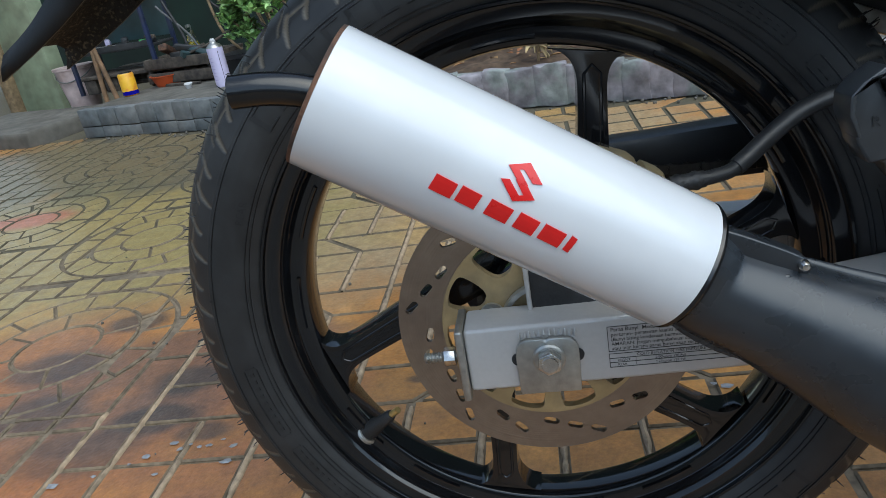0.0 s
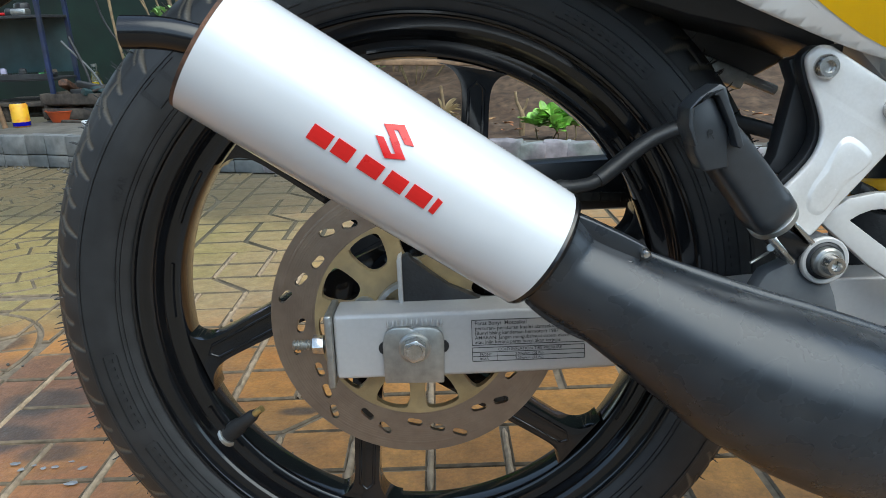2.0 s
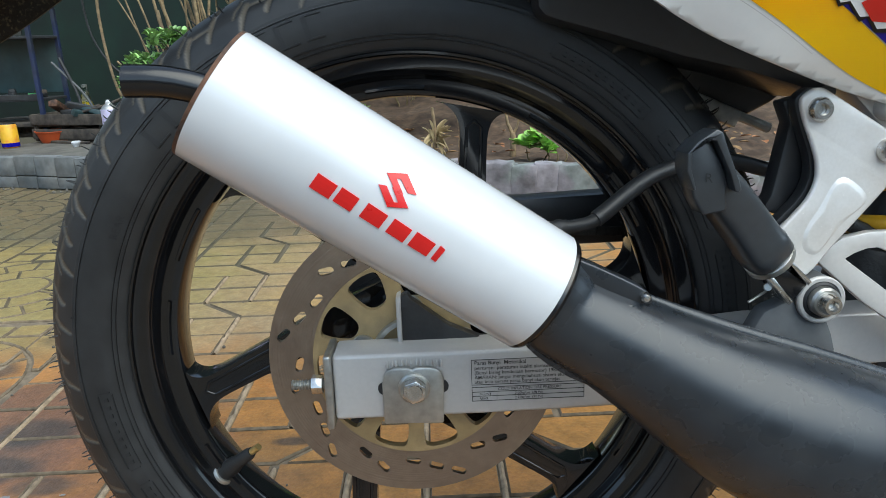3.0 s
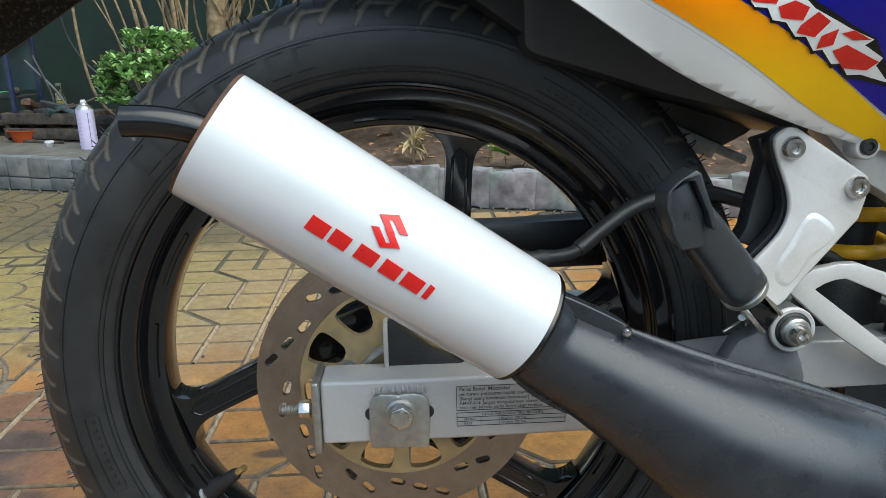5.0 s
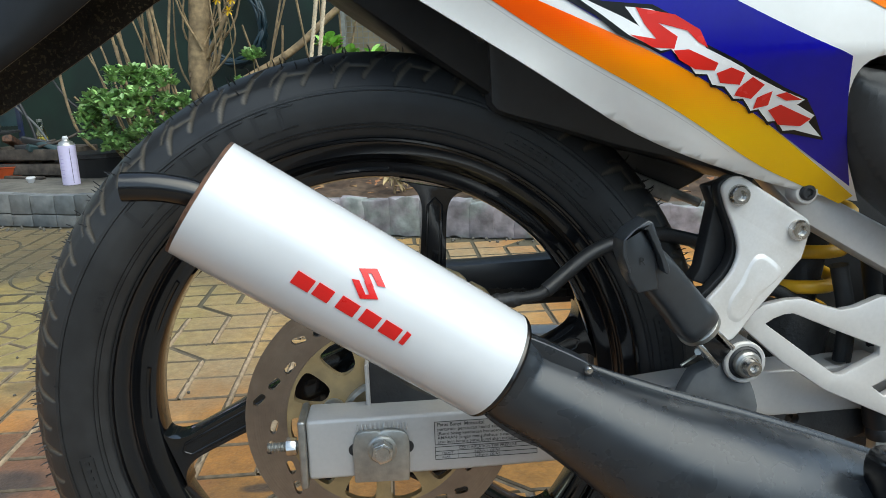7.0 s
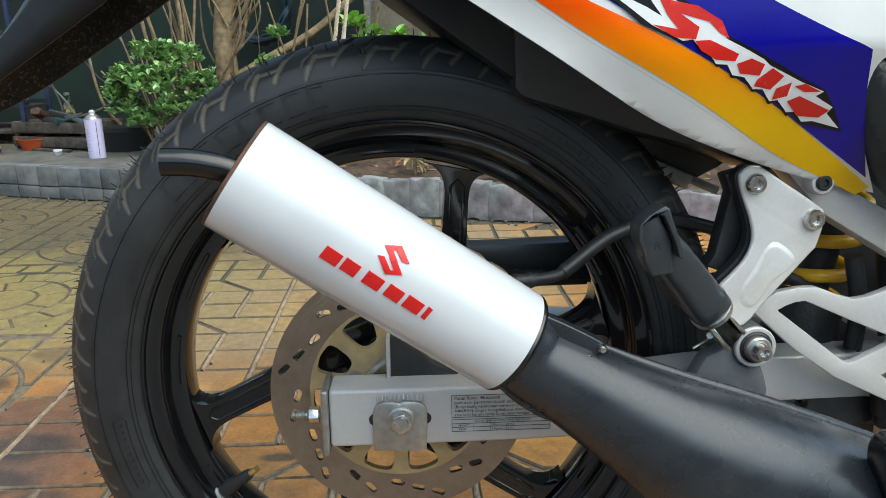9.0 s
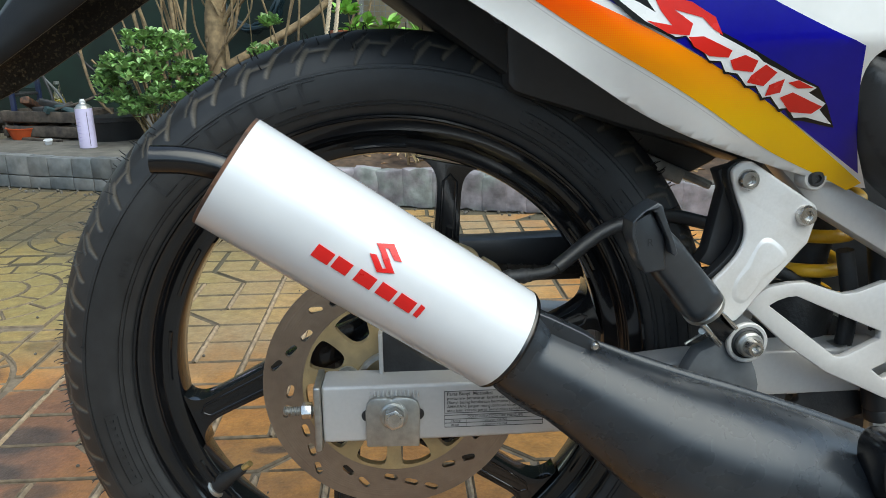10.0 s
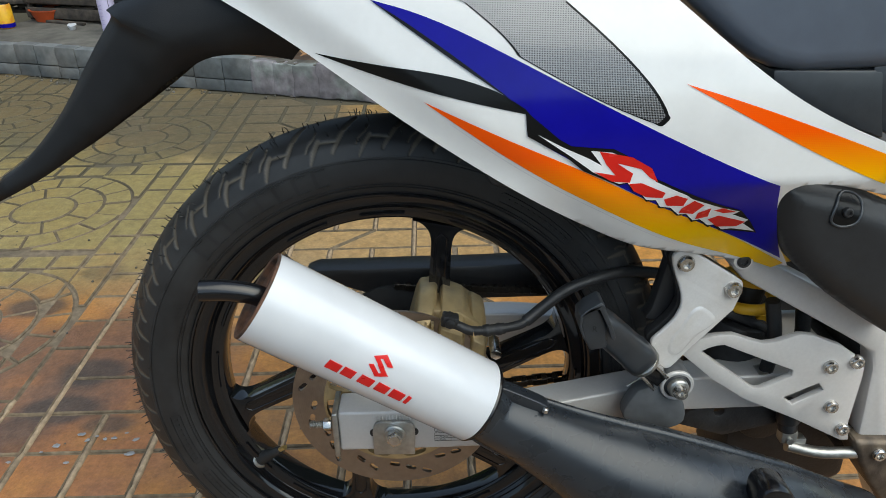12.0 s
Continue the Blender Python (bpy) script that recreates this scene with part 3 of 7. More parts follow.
TREAD_UNITS = 36
TREAD_PITCH = 2 * math.pi * 0.2969 / TREAD_UNITS
TREAD = (((0.0, 0.0525), (-0.0060, 0.0410), (-0.0116, 0.0310), 0.0024), ((-0.0116, 0.0330), (-0.0300, 0.0345), 0.0014), ((-0.0250, 0.0455), (-0.0437, 0.0130), 0.0022),
         ((0.0020, 0.0400), (-0.0010, 0.0330), (-0.0075, 0.0270), (-0.0100, 0.0190), 0.0008), ((-0.0437, 0.0130), (-0.0500, 0.0040), 0.0016))


def tread_groove(u, v):
    """1 in a tread groove, 0 outside; u metres round the tyre, v metres from the crown's middle down the shoulder."""
    u = u + (TREAD_PITCH / 2 if v < 0 else 0.0)
    a, best = abs(v), 0.0
    for *line, half in TREAD:
        for (u0, v0), (u1, v1) in zip(line, line[1:]):
            du, dv = u1 - u0, v1 - v0
            w = (u - u0 + TREAD_PITCH * 0.75) % TREAD_PITCH - TREAD_PITCH * 0.75
            for w_ in (w, w + TREAD_PITCH):
                t = min(1.0, max(0.0, (w_ * du + (a - v0) * dv) / (du * du + dv * dv)))
                d = math.hypot(w_ - t * du, a - v0 - t * dv)
                best = max(best, (half * (0.3 + 0.7 * min(1.0, max(0.0, (0.055 - a) / 0.014))) - d) / 0.0006 + 0.5)
    return min(1.0, max(0.0, best))


TYRE_WALL = []


def tyre_mesh():
    half = spline([(0.2235, -0.027), (0.229, -0.0335), (0.243, -0.0395), (0.2545, -0.0412)], 3)
    crown = spline([(0.2545, -0.0412), (0.262, -0.0410), (0.268, -0.0395), (0.2765, -0.0355), (0.281, -0.031), (0.2875, -0.023), (0.2925, -0.012), (0.2945, 0.0), (0.2925, 0.012), (0.2875, 0.023), (0.281, 0.031),
                    (0.2765, 0.0355), (0.268, 0.0395), (0.262, 0.0410), (0.2545, 0.0412)], 8)
    crown = [(r + 0.0024 * min(1, max(0, (r - 0.2545) / 0.03)), y) for r, y in crown]
    prof = [tuple(p) for p in half[:-1]] + [tuple(p) for p in crown] + [(r, -y) for r, y in map(tuple, half[:-1][::-1])]
    TYRE_WALL.extend((r, y) for r, y in prof if r < 0.285 and y < 0)
    k = len(prof)
    mid = k // 2
    arc = [0.0]
    for (r0, y0), (r1, y1) in zip(prof, prof[1:]):
        arc.append(arc[-1] + math.hypot(r1 - r0, y1 - y0))
    centre = arc[mid]
    out_dir = []
    for j in range(k):
        (r0, y0), (r1, y1) = prof[max(0, j - 1)], prof[min(k - 1, j + 1)]
        n = Vector((y1 - y0, r0 - r1)).normalized()
        out_dir.append((n.x, n.y))
    segs = 40 * TREAD_UNITS
    cells = [[tread_groove(TREAD_PITCH * i / 40, arc[j] - centre) if abs(arc[j] - centre) < 0.0565 else 0.0 for j in range(k)] for i in range(40)]
    bm = bmesh.new()
    dust = bm.verts.layers.float.new("dust")
    rows = []
    for i in range(segs):
        a = 2 * math.pi * i / segs
        row = []
        for j, (r, y) in enumerate(prof):
            v = arc[j] - centre
            g = cells[i % 40][j]
            depth = 0.0030 if abs(v) < 0.022 else 0.0009
            rr, yy = r - depth * g * out_dir[j][0], y - depth * g * out_dir[j][1]
            # raised line where the tread ends on the wall
            if 0.0535 < abs(v) < 0.0545:
                rr, yy = rr + 0.0004 * out_dir[j][0], yy + 0.0004 * out_dir[j][1]
            vert = bm.verts.new((AX[0] + rr * math.cos(a), yy, AX[1] + rr * math.sin(a)))
            vert[dust] = g
            row.append(vert)
        rows.append(row)
    for i in range(segs):
        A, B = rows[i], rows[(i + 1) % segs]
        for j in range(k - 1):
            bm.faces.new((A[j], A[j + 1], B[j + 1], B[j]))
    return bm


def dusty(material):
    """Dried dust in the grooves of the tread."""
    nt = material.node_tree
    at = nt.nodes.new("ShaderNodeAttribute")
    at.attribute_name = "dust"
    mix = nt.nodes.new("ShaderNodeMix")
    mix.data_type = "RGBA"
    b = nt.nodes["Principled BSDF"]
    src = b.inputs["Base Color"].links[0].from_socket
    nt.links.new(src, mix.inputs[6])
    mix.inputs[7].default_value = (0.1, 0.086, 0.066, 1)
    mul = nt.nodes.new("ShaderNodeMath")
    mul.operation = "MULTIPLY"
    mul.inputs[1].default_value = 0.9
    nt.links.new(at.outputs["Fac"], mul.inputs[0])
    nt.links.new(mul.outputs[0], mix.inputs[0])
    nt.links.new(mix.outputs[2], b.inputs["Base Color"])
    return material


M["tread"] = dusty(shade("tyre_tread_rubber", (0.019, 0.0198, 0.021), 0.48, spec=0.45, vary=0.25, scale=60, bump=0.06, bump_scale=1500, second=(0.024, 0.025, 0.026), second_scale=14))

# wheel
near = [(0.2255, -0.0275), (0.2276, -0.0325), (0.2264, -0.0347), (0.2247, -0.0343), (0.2238, -0.0312), (0.2222, -0.0300), (0.2140, -0.0290), (0.2126, -0.0278), (0.2092, -0.0236), (0.2082, -0.0200), (0.2066, -0.0182), (0.2034, -0.0174), (0.1965, -0.0166), (0.1946, -0.0152), (0.1934, -0.0122)]
rim_prof = near + [(r, -y) for r, y in near[::-1]] + [(0.2200, 0.02), (0.2120, 0.0), (0.2200, -0.02)]
wheel = part("rear_wheel", join(lathe(rim_prof, 144, True, AX),
                                lathe([(0.012, -0.05), (0.044, -0.05), (0.047, -0.046), (0.047, -0.03), (0.036, -0.024), (0.036, 0.03), (0.05, 0.036), (0.05, 0.05), (0.012, 0.05)], 48, True, AX)),
             M["rim"], bike, "black six-spoke cast rear wheel", 30)
part("tyre", tyre_mesh(), M["tread"], wheel, "black rubber road tyre with a slashed tread and moulding hairs", 60)


SPOKE_OFF = 0.041


def spoke_mesh(angle):
    """One straight spoke that passes beside the hub's centre, flared into the rim, with a sunk channel between two rails."""
    out = spline([(-0.005, 0.0135), (0.05, 0.0135), (0.1, 0.0119), (0.15, 0.0106), (0.17, 0.0112), (0.181, 0.0152), (0.188, 0.0228), (0.1905, 0.031)], 4)
    low = spline([(-0.005, 0.0135), (0.05, 0.0135), (0.1, 0.0119), (0.15, 0.0106), (0.168, 0.0112), (0.177, 0.0145), (0.182, 0.0205), (0.183, 0.028)], 4)
    loop = [tuple(p) for p in out] + [(u, -w) for u, w in map(tuple, low[::-1])]
    bm = prism([(u, w - SPOKE_OFF) for u, w in loop], -0.0130, 0.0130)
    bevel(bm, 0.0046, 4, 50)
    for s in (-1, 1):
        slot = [(0.08, 0.0052), (0.155, 0.0046), (0.171, 0.0046), (0.1752, 0.0), (0.171, -0.0046), (0.155, -0.0046), (0.08, -0.0052), (0.076, 0)]
        outer = [(u, w * 1.55) for u, w in slot]
        outer[3], outer[7] = (0.1785, 0), (0.07, 0)
        bm = join(bm, prism([(u, w - SPOKE_OFF) for u, w in outer], s * 0.0126, s * 0.0140, 0.0006, holes=[[(u, w - SPOKE_OFF) for u, w in slot]], segs=1))
    bmesh.ops.rotate(bm, cent=(0, 0, 0), matrix=Matrix.Rotation(-angle, 3, "Y"), verts=bm.verts)
    bmesh.ops.translate(bm, vec=(AX[0], 0, AX[1]), verts=bm.verts)
    return bm


SPOKE_PHASE = 26.0
for k in range(6):
    part("spoke", spoke_mesh(radians(SPOKE_PHASE + 60 * k)), M["rim"], wheel, smooth=40)

# valve
vbase = Vector((-0.168, -0.013, 0.181))
vdir = Vector((0.033, -0.016, 0.028)).normalized()
part("valve_seat", join(sweep([vbase - vdir * 0.012, vbase - vdir * 0.002, vbase], [0.012, 0.0115, 0.0098], 18)), M["zinc"], wheel, "bright boss round the valve", 40)
part("valve_stem", sweep([vbase, vbase + vdir * 0.006, vbase + vdir * 0.014, vbase + vdir * 0.018, vbase + vdir * 0.035, vbase + vdir * 0.038], [0.0085, 0.008, 0.0072, 0.0058, 0.0052, 0.004], 18), M["rubber"], wheel, "black rubber valve stem", 40)
part("valve_tip", rod(vbase + vdir * 0.037, vbase + vdir * 0.048, 0.0029, 12), M["brass"], wheel, "bare brass valve tip", 40)

# brake disc
def turned(material):
    """Fine rings left by the pads, round the axle."""
    nt = material.node_tree
    tc = nt.nodes.new("ShaderNodeTexCoord")
    off = nt.nodes.new("ShaderNodeVectorMath")
    off.operation = "SUBTRACT"
    off.inputs[1].default_value = (AX[0], 0, AX[1])
    ln = nt.nodes.new("ShaderNodeVectorMath")
    ln.operation = "LENGTH"
    flat_ = nt.nodes.new("ShaderNodeVectorMath")
    flat_.operation = "MULTIPLY"
    flat_.inputs[1].default_value = (1, 0, 1)
    nt.links.new(tc.outputs["Object"], off.inputs[0])
    nt.links.new(off.outputs[0], flat_.inputs[0])
    nt.links.new(flat_.outputs[0], ln.inputs[0])
    grooves = nt.nodes.new("ShaderNodeTexNoise")
    grooves.noise_dimensions = "1D"
    grooves.inputs["Scale"].default_value, grooves.inputs["Detail"].default_value = 700, 5
    nt.links.new(ln.outputs["Value"], grooves.inputs["W"])
    bp = nt.nodes.new("ShaderNodeBump")
    bp.inputs["Strength"].default_value, bp.inputs["Distance"].default_value = 0.35, 0.001
    nt.links.new(grooves.outputs["Fac"], bp.inputs["Height"])
    nt.links.new(bp.outputs[0], nt.nodes["Principled BSDF"].inputs["Normal"])
    return material


DY = -0.059


def slot_loop(r, a, tilt, length=0.0105, width=0.0048, n=5):
    pts = []
    for s in (1, -1):
        for i in range(n):
            b = -math.pi / 2 + math.pi * i / (n - 1)
            pts.append((s * ((length - width) / 2 + width / 2 * math.cos(b)), s * width / 2 * math.sin(b)))
    c, s_ = math.cos(a + tilt), math.sin(a + tilt)
    return [(AX[0] + r * math.cos(a) + x * c - z * s_, AX[1] + r * math.sin(a) + x * s_ + z * c) for x, z in pts]


slots = []
for g in range(6):
    for rr, turn_, tt in ((0.0880, 0.0, 72), (0.0940, 10.8, 60), (0.0858, 25.2, 80), (0.0918, 36.6, 66), (0.1005, 46.2, 54)):
        slots.append(slot_loop(rr, radians(60 * g + 1.3 + turn_), radians(tt), 0.0122, 0.0056, 7))
disc = part("brake_disc", prism(ring(0.1105, 120, AX), DY - 0.002, DY + 0.002, holes=[ring(0.0755, 90, AX)] + slots), turned(M["disc"]), wheel, "slotted steel brake disc with a worn ring", 30)
windows = []
for k in range(11):
    a = radians(360 / 11 * k + 121.0)
    pts = []
    for r, da in ((0.0485, -0.10), (0.0525, -0.165), (0.062, -0.19), (0.0705, -0.185), (0.0738, -0.14), (0.0748, 0.0), (0.0738, 0.14), (0.0705, 0.185), (0.062, 0.19), (0.0525, 0.165), (0.0485, 0.10), (0.0475, 0.0)):
        pts.append((AX[0] + r * math.cos(a + da), AX[1] + r * math.sin(a + da)))
    windows.append([tuple(p) for p in spline(pts, 2, True)])
part("disc_carrier", prism(ring(0.0772, 96, AX), DY - 0.0034, DY + 0.0035, holes=[ring(0.02, 32, AX)] + windows, round_=0.0), M["gold"], wheel, "gold anodised disc carrier", 30)
part("hub_ring", lathe([(0.0285, DY - 0.004), (0.0290, DY - 0.0075), (0.0325, DY - 0.0075), (0.0335, DY - 0.004)], 48, False, AX), M["zinc"], wheel, "bright ring round the hub", 30)
for k in range(5):
    a = radians(72 * k + 20)
    c_ = Vector((0.04 * math.cos(a), 0, AX[1] + 0.04 * math.sin(a)))
    part("disc_bolt", join(rod(c_ + Vector((0, DY - 0.0095, 0)), c_ + Vector((0, DY - 0.004, 0)), 0.0062, 6, round_=0.0008), lathe([(0.004, DY - 0.0055), (0.0088, DY - 0.0055), (0.0092, DY - 0.0034)], 24, False, (c_.x, c_.z))), M["zinc"], wheel, "", 30)

# swing arm
FACE = -0.1035


def arm_z(x):
    return 0.2892 + 0.012 * max(0.0, x - 0.05)


def arm_mesh(y0, y1, xs):
    bm = bmesh.new()
    rows = []
    for x in xs:
        zc, h = arm_z(x), 0.0240 - 0.0030 * min(1, max(0, (x - 0.12) / 0.2))
        k = min(1, max(0, (x - 0.14) / 0.17)) * (0.043 if y0 < 0 else -0.03)
        rows.append([bm.verts.new(p) for p in ((x, y0 + k, zc - h), (x, y0 + k, zc + h), (x, y1 + k, zc + h), (x, y1 + k, zc - h))])
    for A, B in zip(rows, rows[1:]):
        for j in range(4):
            bm.faces.new((A[j], A[(j + 1) % 4], B[(j + 1) % 4], B[j]))
    bm.faces.new(rows[0])
    bm.faces.new(rows[-1][::-1])
    bmesh.ops.recalc_face_normals(bm, faces=bm.faces)
    return bevel(bm, 0.003, 3, 50)


ARM_X = [-0.0569, 0.0, 0.05, 0.1, 0.14, 0.17, 0.2, 0.25, 0.31, 0.35, 0.44, 0.5]
arm = part("swingarm", join(arm_mesh(FACE, -0.068, ARM_X), arm_mesh(0.085, 0.118, ARM_X), box((0.46, 0.0, 0.3), (0.05, 0.12, 0.045), 0.008)), M["silver"], bike, "silver box-section swingarm", 40)
part("end_plate", bevel(prism([(-0.0628, 0.2593), (-0.0572, 0.2598), (-0.0572, 0.3142), (-0.0628, 0.3140)], -0.1068, -0.066), 0.0016, 3, 50), M["zinc"], arm, "bent zinc chain adjuster plate", 40)
tongue = [(-0.0222, 0.2630), (0.0198, 0.2620), (0.0208, 0.2900), (0.0206, 0.2958), (0.0192, 0.3000), (0.0158, 0.3030), (0.0100, 0.3042), (0.0010, 0.3045), (-0.0010, 0.3026), (-0.0030, 0.3043), (-0.0140, 0.3047), (-0.0185, 0.3025), (-0.0210, 0.2990), (-0.0224, 0.2920)]
part("axle_plate", prism(tongue, FACE - 0.0052, FACE - 0.0005, 0.0014), M["zinc"], arm, "zinc axle plate", 40)
# flat dark discs paint the shade inside the uncut axle slot
for s in (-1, 1):
    part("slot_shade", lathe([(0.0001, FACE - 0.0009), (0.0048, FACE - 0.0009), (0.0052, FACE + 0.001)], 20, False, (s * 0.0200 - 0.0008, 0.2880)), M["plastic"], arm, "flat dark disc for the shade in the axle slot's end", 30)
for i in range(12):
    x, lean_ = -0.0185 + 0.0034 * i + random.uniform(-0.0005, 0.0005), 0.004 * abs(-0.0185 + 0.0034 * i) / 0.02
    part("weld_bead", sweep([(x, FACE - 0.0003, 0.3042 - lean_ * 0.4), (x + 0.0002, FACE - 0.0016, 0.3062 - lean_ * 0.4), (x + 0.0003, FACE - 0.0003, 0.3092 - lean_ * 0.3)], [0.0008, 0.0011, 0.0006], 8), M["silver"], arm, "", 60)
part("axle_washer", lathe([(0.0001, -0.1118), (0.0098, -0.1118), (0.0112, -0.1108), (0.0112, -0.1085), (0.0001, -0.1085)], 32, False, (0.0, 0.2897)), M["zinc"], arm, "", 30)


def hex_head(c, r, y0, y1, dish=True):
    """A hexagon bolt head facing -y, its front at y0."""
    x, z = c
    bm = prism(ring(r, 6, c, radians(20)), y0, y1, 0.0008)
    if dish:
        bm = join(bm, lathe([(0.0001, y0 - 0.0006), (r * 0.62, y0 - 0.0006), (r * 0.68, y0 + 0.0004)], 24, False, c))
    return bm


part("axle_bolt", hex_head((0.0003, 0.2908), 0.0086, -0.1205, -0.1115), M["chrome"], arm, "hexagon axle bolt head", 30)
thread_prof = []
for i in range(34):
    thread_prof.append((-0.0885 + 0.0012 * i, 0.0042 if i % 2 else 0.0031))
part("adjuster_bolt", sweep([(x - 0.0012, -0.0865, 0.2863) for x, r in thread_prof], [r for x, r in thread_prof], 12), M["zinc"], arm, "threaded chain adjuster", 20)
nut = prism(ring(0.0072, 6), -0.0042, 0.0042, 0.0006)
bmesh.ops.rotate(nut, cent=(0, 0, 0), matrix=Matrix.Rotation(radians(90), 3, "Z"), verts=nut.verts)
bmesh.ops.translate(nut, vec=(-0.0708, -0.0865, 0.2863), verts=nut.verts)
part("adjuster_nut", nut, M["chrome"], arm, "", 30)

# muffler
ML, MR = Vector((-0.0963, -0.1848, 0.4936)), Vector((0.0787, -0.1667, 0.3730))
MD = (MR - ML).normalized()
MLEN = (MR - ML).length
MUP = Vector((0, 0, 1))
MUP = (MUP - MD * MUP.dot(MD)).normalized()
MSIDE = MUP.cross(MD).normalized()
if MSIDE.y > 0:
    MSIDE = -MSIDE
MRAD = 0.0379


def muffler_lathe(prof, segs=72):
    """Turns (s, radius) points round the muffler's axis."""
    bm = bmesh.new()
    rows = [[bm.verts.new(ML + MD * s + r * (MUP * math.sin(2 * math.pi * i / segs) + MSIDE * math.cos(2 * math.pi * i / segs))) for s, r in prof] for i in range(segs)]
    for i in range(segs):
        A, B = rows[i], rows[(i + 1) % segs]
        for j in range(len(prof) - 1):
            bm.faces.new((A[j], A[j + 1], B[j + 1], B[j]))
    bmesh.ops.remove_doubles(bm, verts=bm.verts, dist=1e-6)
    return bm


muffler = part("muffler", muffler_lathe([(0.0006, MRAD - 0.0016), (0.0, MRAD - 0.0008), (0.0004, MRAD), (0.06, MRAD + 0.0002), (MLEN - 0.0006, MRAD - 0.0003), (MLEN, MRAD - 0.0012), (MLEN - 0.001, MRAD - 0.002)]),
               M["white"], bike, "white enamelled muffler can with red marks", 35)
part("end_ring", muffler_lathe([(0.006, 0.0335), (-0.0012, 0.034), (-0.0022, MRAD - 0.002), (-0.0018, MRAD - 0.0004), (0.0002, MRAD - 0.0002)]), M["rust"], muffler, "rusty rolled end of the muffler", 40)
part("end_cap", muffler_lathe([(0.005, 0.0001), (0.005, 0.03), (0.003, 0.0338)]), M["rust"], muffler, "rusty recessed end cap", 40)
part("front_ring", muffler_lathe([(MLEN - 0.001, MRAD - 0.001), (MLEN + 0.0015, MRAD - 0.0002), (MLEN + 0.0035, MRAD - 0.0012), (MLEN + 0.005, MRAD - 0.004), (MLEN + 0.004, 0.02)]), M["black_pipe"], muffler, "black front ring", 40)
pipe_pts = spline([ML + MD * 0.012 + MUP * 0.001, Vector((-0.0985, -0.1855, 0.4952)), Vector((-0.109, -0.187, 0.4988)), Vector((-0.123, -0.1885, 0.5014)), Vector((-0.1398, -0.19, 0.5022))], 6)
tail = sweep(pipe_pts, 0.0086, 24, False)
inner = sweep(pipe_pts[-8:], 0.0073, 24, False)
part("tail_pipe", join(tail, inner, sweep([pipe_pts[-9], pipe_pts[-8]], [0.0073, 0.0073], 24, True)), M["black_pipe"], muffler, "glossy black bent tail pipe", 40)


def on_muffler(s, p, lift=0.0):
    a = math.asin(max(-1, min(1, p / MRAD)))
    return ML + MD * s + (MRAD + lift) * (MUP * math.sin(a) + MSIDE * math.cos(a))


def muffler_mark(loop, lift=0.0005):
    """A flat mark cut to (s, p) points and laid on the can."""
    bm = bmesh.new()
    vs = [bm.verts.new((s, 0, p)) for s, p in loop]
    ed = [bm.edges.new((vs[i], vs[(i + 1) % len(vs)])) for i in range(len(vs))]
    bmesh.ops.triangle_fill(bm, use_beauty=True, edges=ed)
    lo, hi = min(p for s, p in loop), max(p for s, p in loop)
    k = 1
    while lo + k * 0.003 < hi:
        bmesh.ops.bisect_plane(bm, geom=bm.verts[:] + bm.edges[:] + bm.faces[:], plane_co=(0, 0, lo + k * 0.003), plane_no=(0, 0, 1))
        k += 1
    got = bmesh.ops.extrude_face_region(bm, geom=bm.faces[:])
    top = {v for v in got["geom"] if isinstance(v, bmesh.types.BMVert)}
    for v in bm.verts:
        v.co = on_muffler(v.co.x, v.co.z, lift if v in top else 0.0001)
    return bm


for k, (s0, s1) in enumerate(((0.0672, 0.0788), (0.0810, 0.0915), (0.0965, 0.1085), (0.1122, 0.1230), (0.1258, 0.1375), (0.1402, 0.1434))):
    part("letter_mark", muffler_mark([(s0 - 0.0003, -0.0112), (s1 - 0.0003, -0.0116), (s1 + 0.0004, -0.0033), (s0 + 0.0004, -0.0027)], 0.0009), M["red"], muffler, "raised red letter-sized mark")
for loop_ in ([(0.0970, 0.0148), (0.1065, 0.0195), (0.1161, 0.0129), (0.1115, 0.0115), (0.1049, 0.0157), (0.1028, 0.0148), (0.1098, 0.0098), (0.1068, 0.0082)],
              [(0.1157, 0.0051), (0.1060, 0.0004), (0.0962, 0.0078), (0.1001, 0.0092), (0.1077, 0.0040), (0.1096, 0.0050), (0.1030, 0.0102), (0.1062, 0.0120)]):
    part("emblem_mark", muffler_mark(loop_, 0.0009), M["red"], muffler, "raised red emblem shape")

# expansion chamber
CH = [((0.0785, -0.1667, 0.3733), 0.0325), ((0.086, -0.1667, 0.3665), 0.0295), ((0.0960, -0.1666, 0.3565), 0.0290), ((0.126, -0.166, 0.3385), 0.0322), ((0.162, -0.1655, 0.3155), 0.0388), ((0.198, -0.165, 0.2930), 0.0470),
      ((0.24, -0.164, 0.2715), 0.0535), ((0.285, -0.162, 0.2515), 0.0560), ((0.33, -0.159, 0.2325), 0.0562), ((0.38, -0.152, 0.2115), 0.0535), ((0.43, -0.14, 0.189), 0.047), ((0.49, -0.125, 0.163), 0.040)]
chp = spline([(*p, r) for p, r in CH], 5)
chamber = part("exhaust_chamber", sweep([p[:3] for p in chp], [float(p[3]) for p in chp], 48), M["chamber"], bike, "satin black two-stroke expansion chamber", 40)
FIN = [(0.0955, 0.3795), (0.0990, 0.3925), (0.1040, 0.3922), (0.1219, 0.3834), (0.1385, 0.3742), (0.1432, 0.3690), (0.1425, 0.3645), (0.1340, 0.3640), (0.1215, 0.3690), (0.1070, 0.3745)]
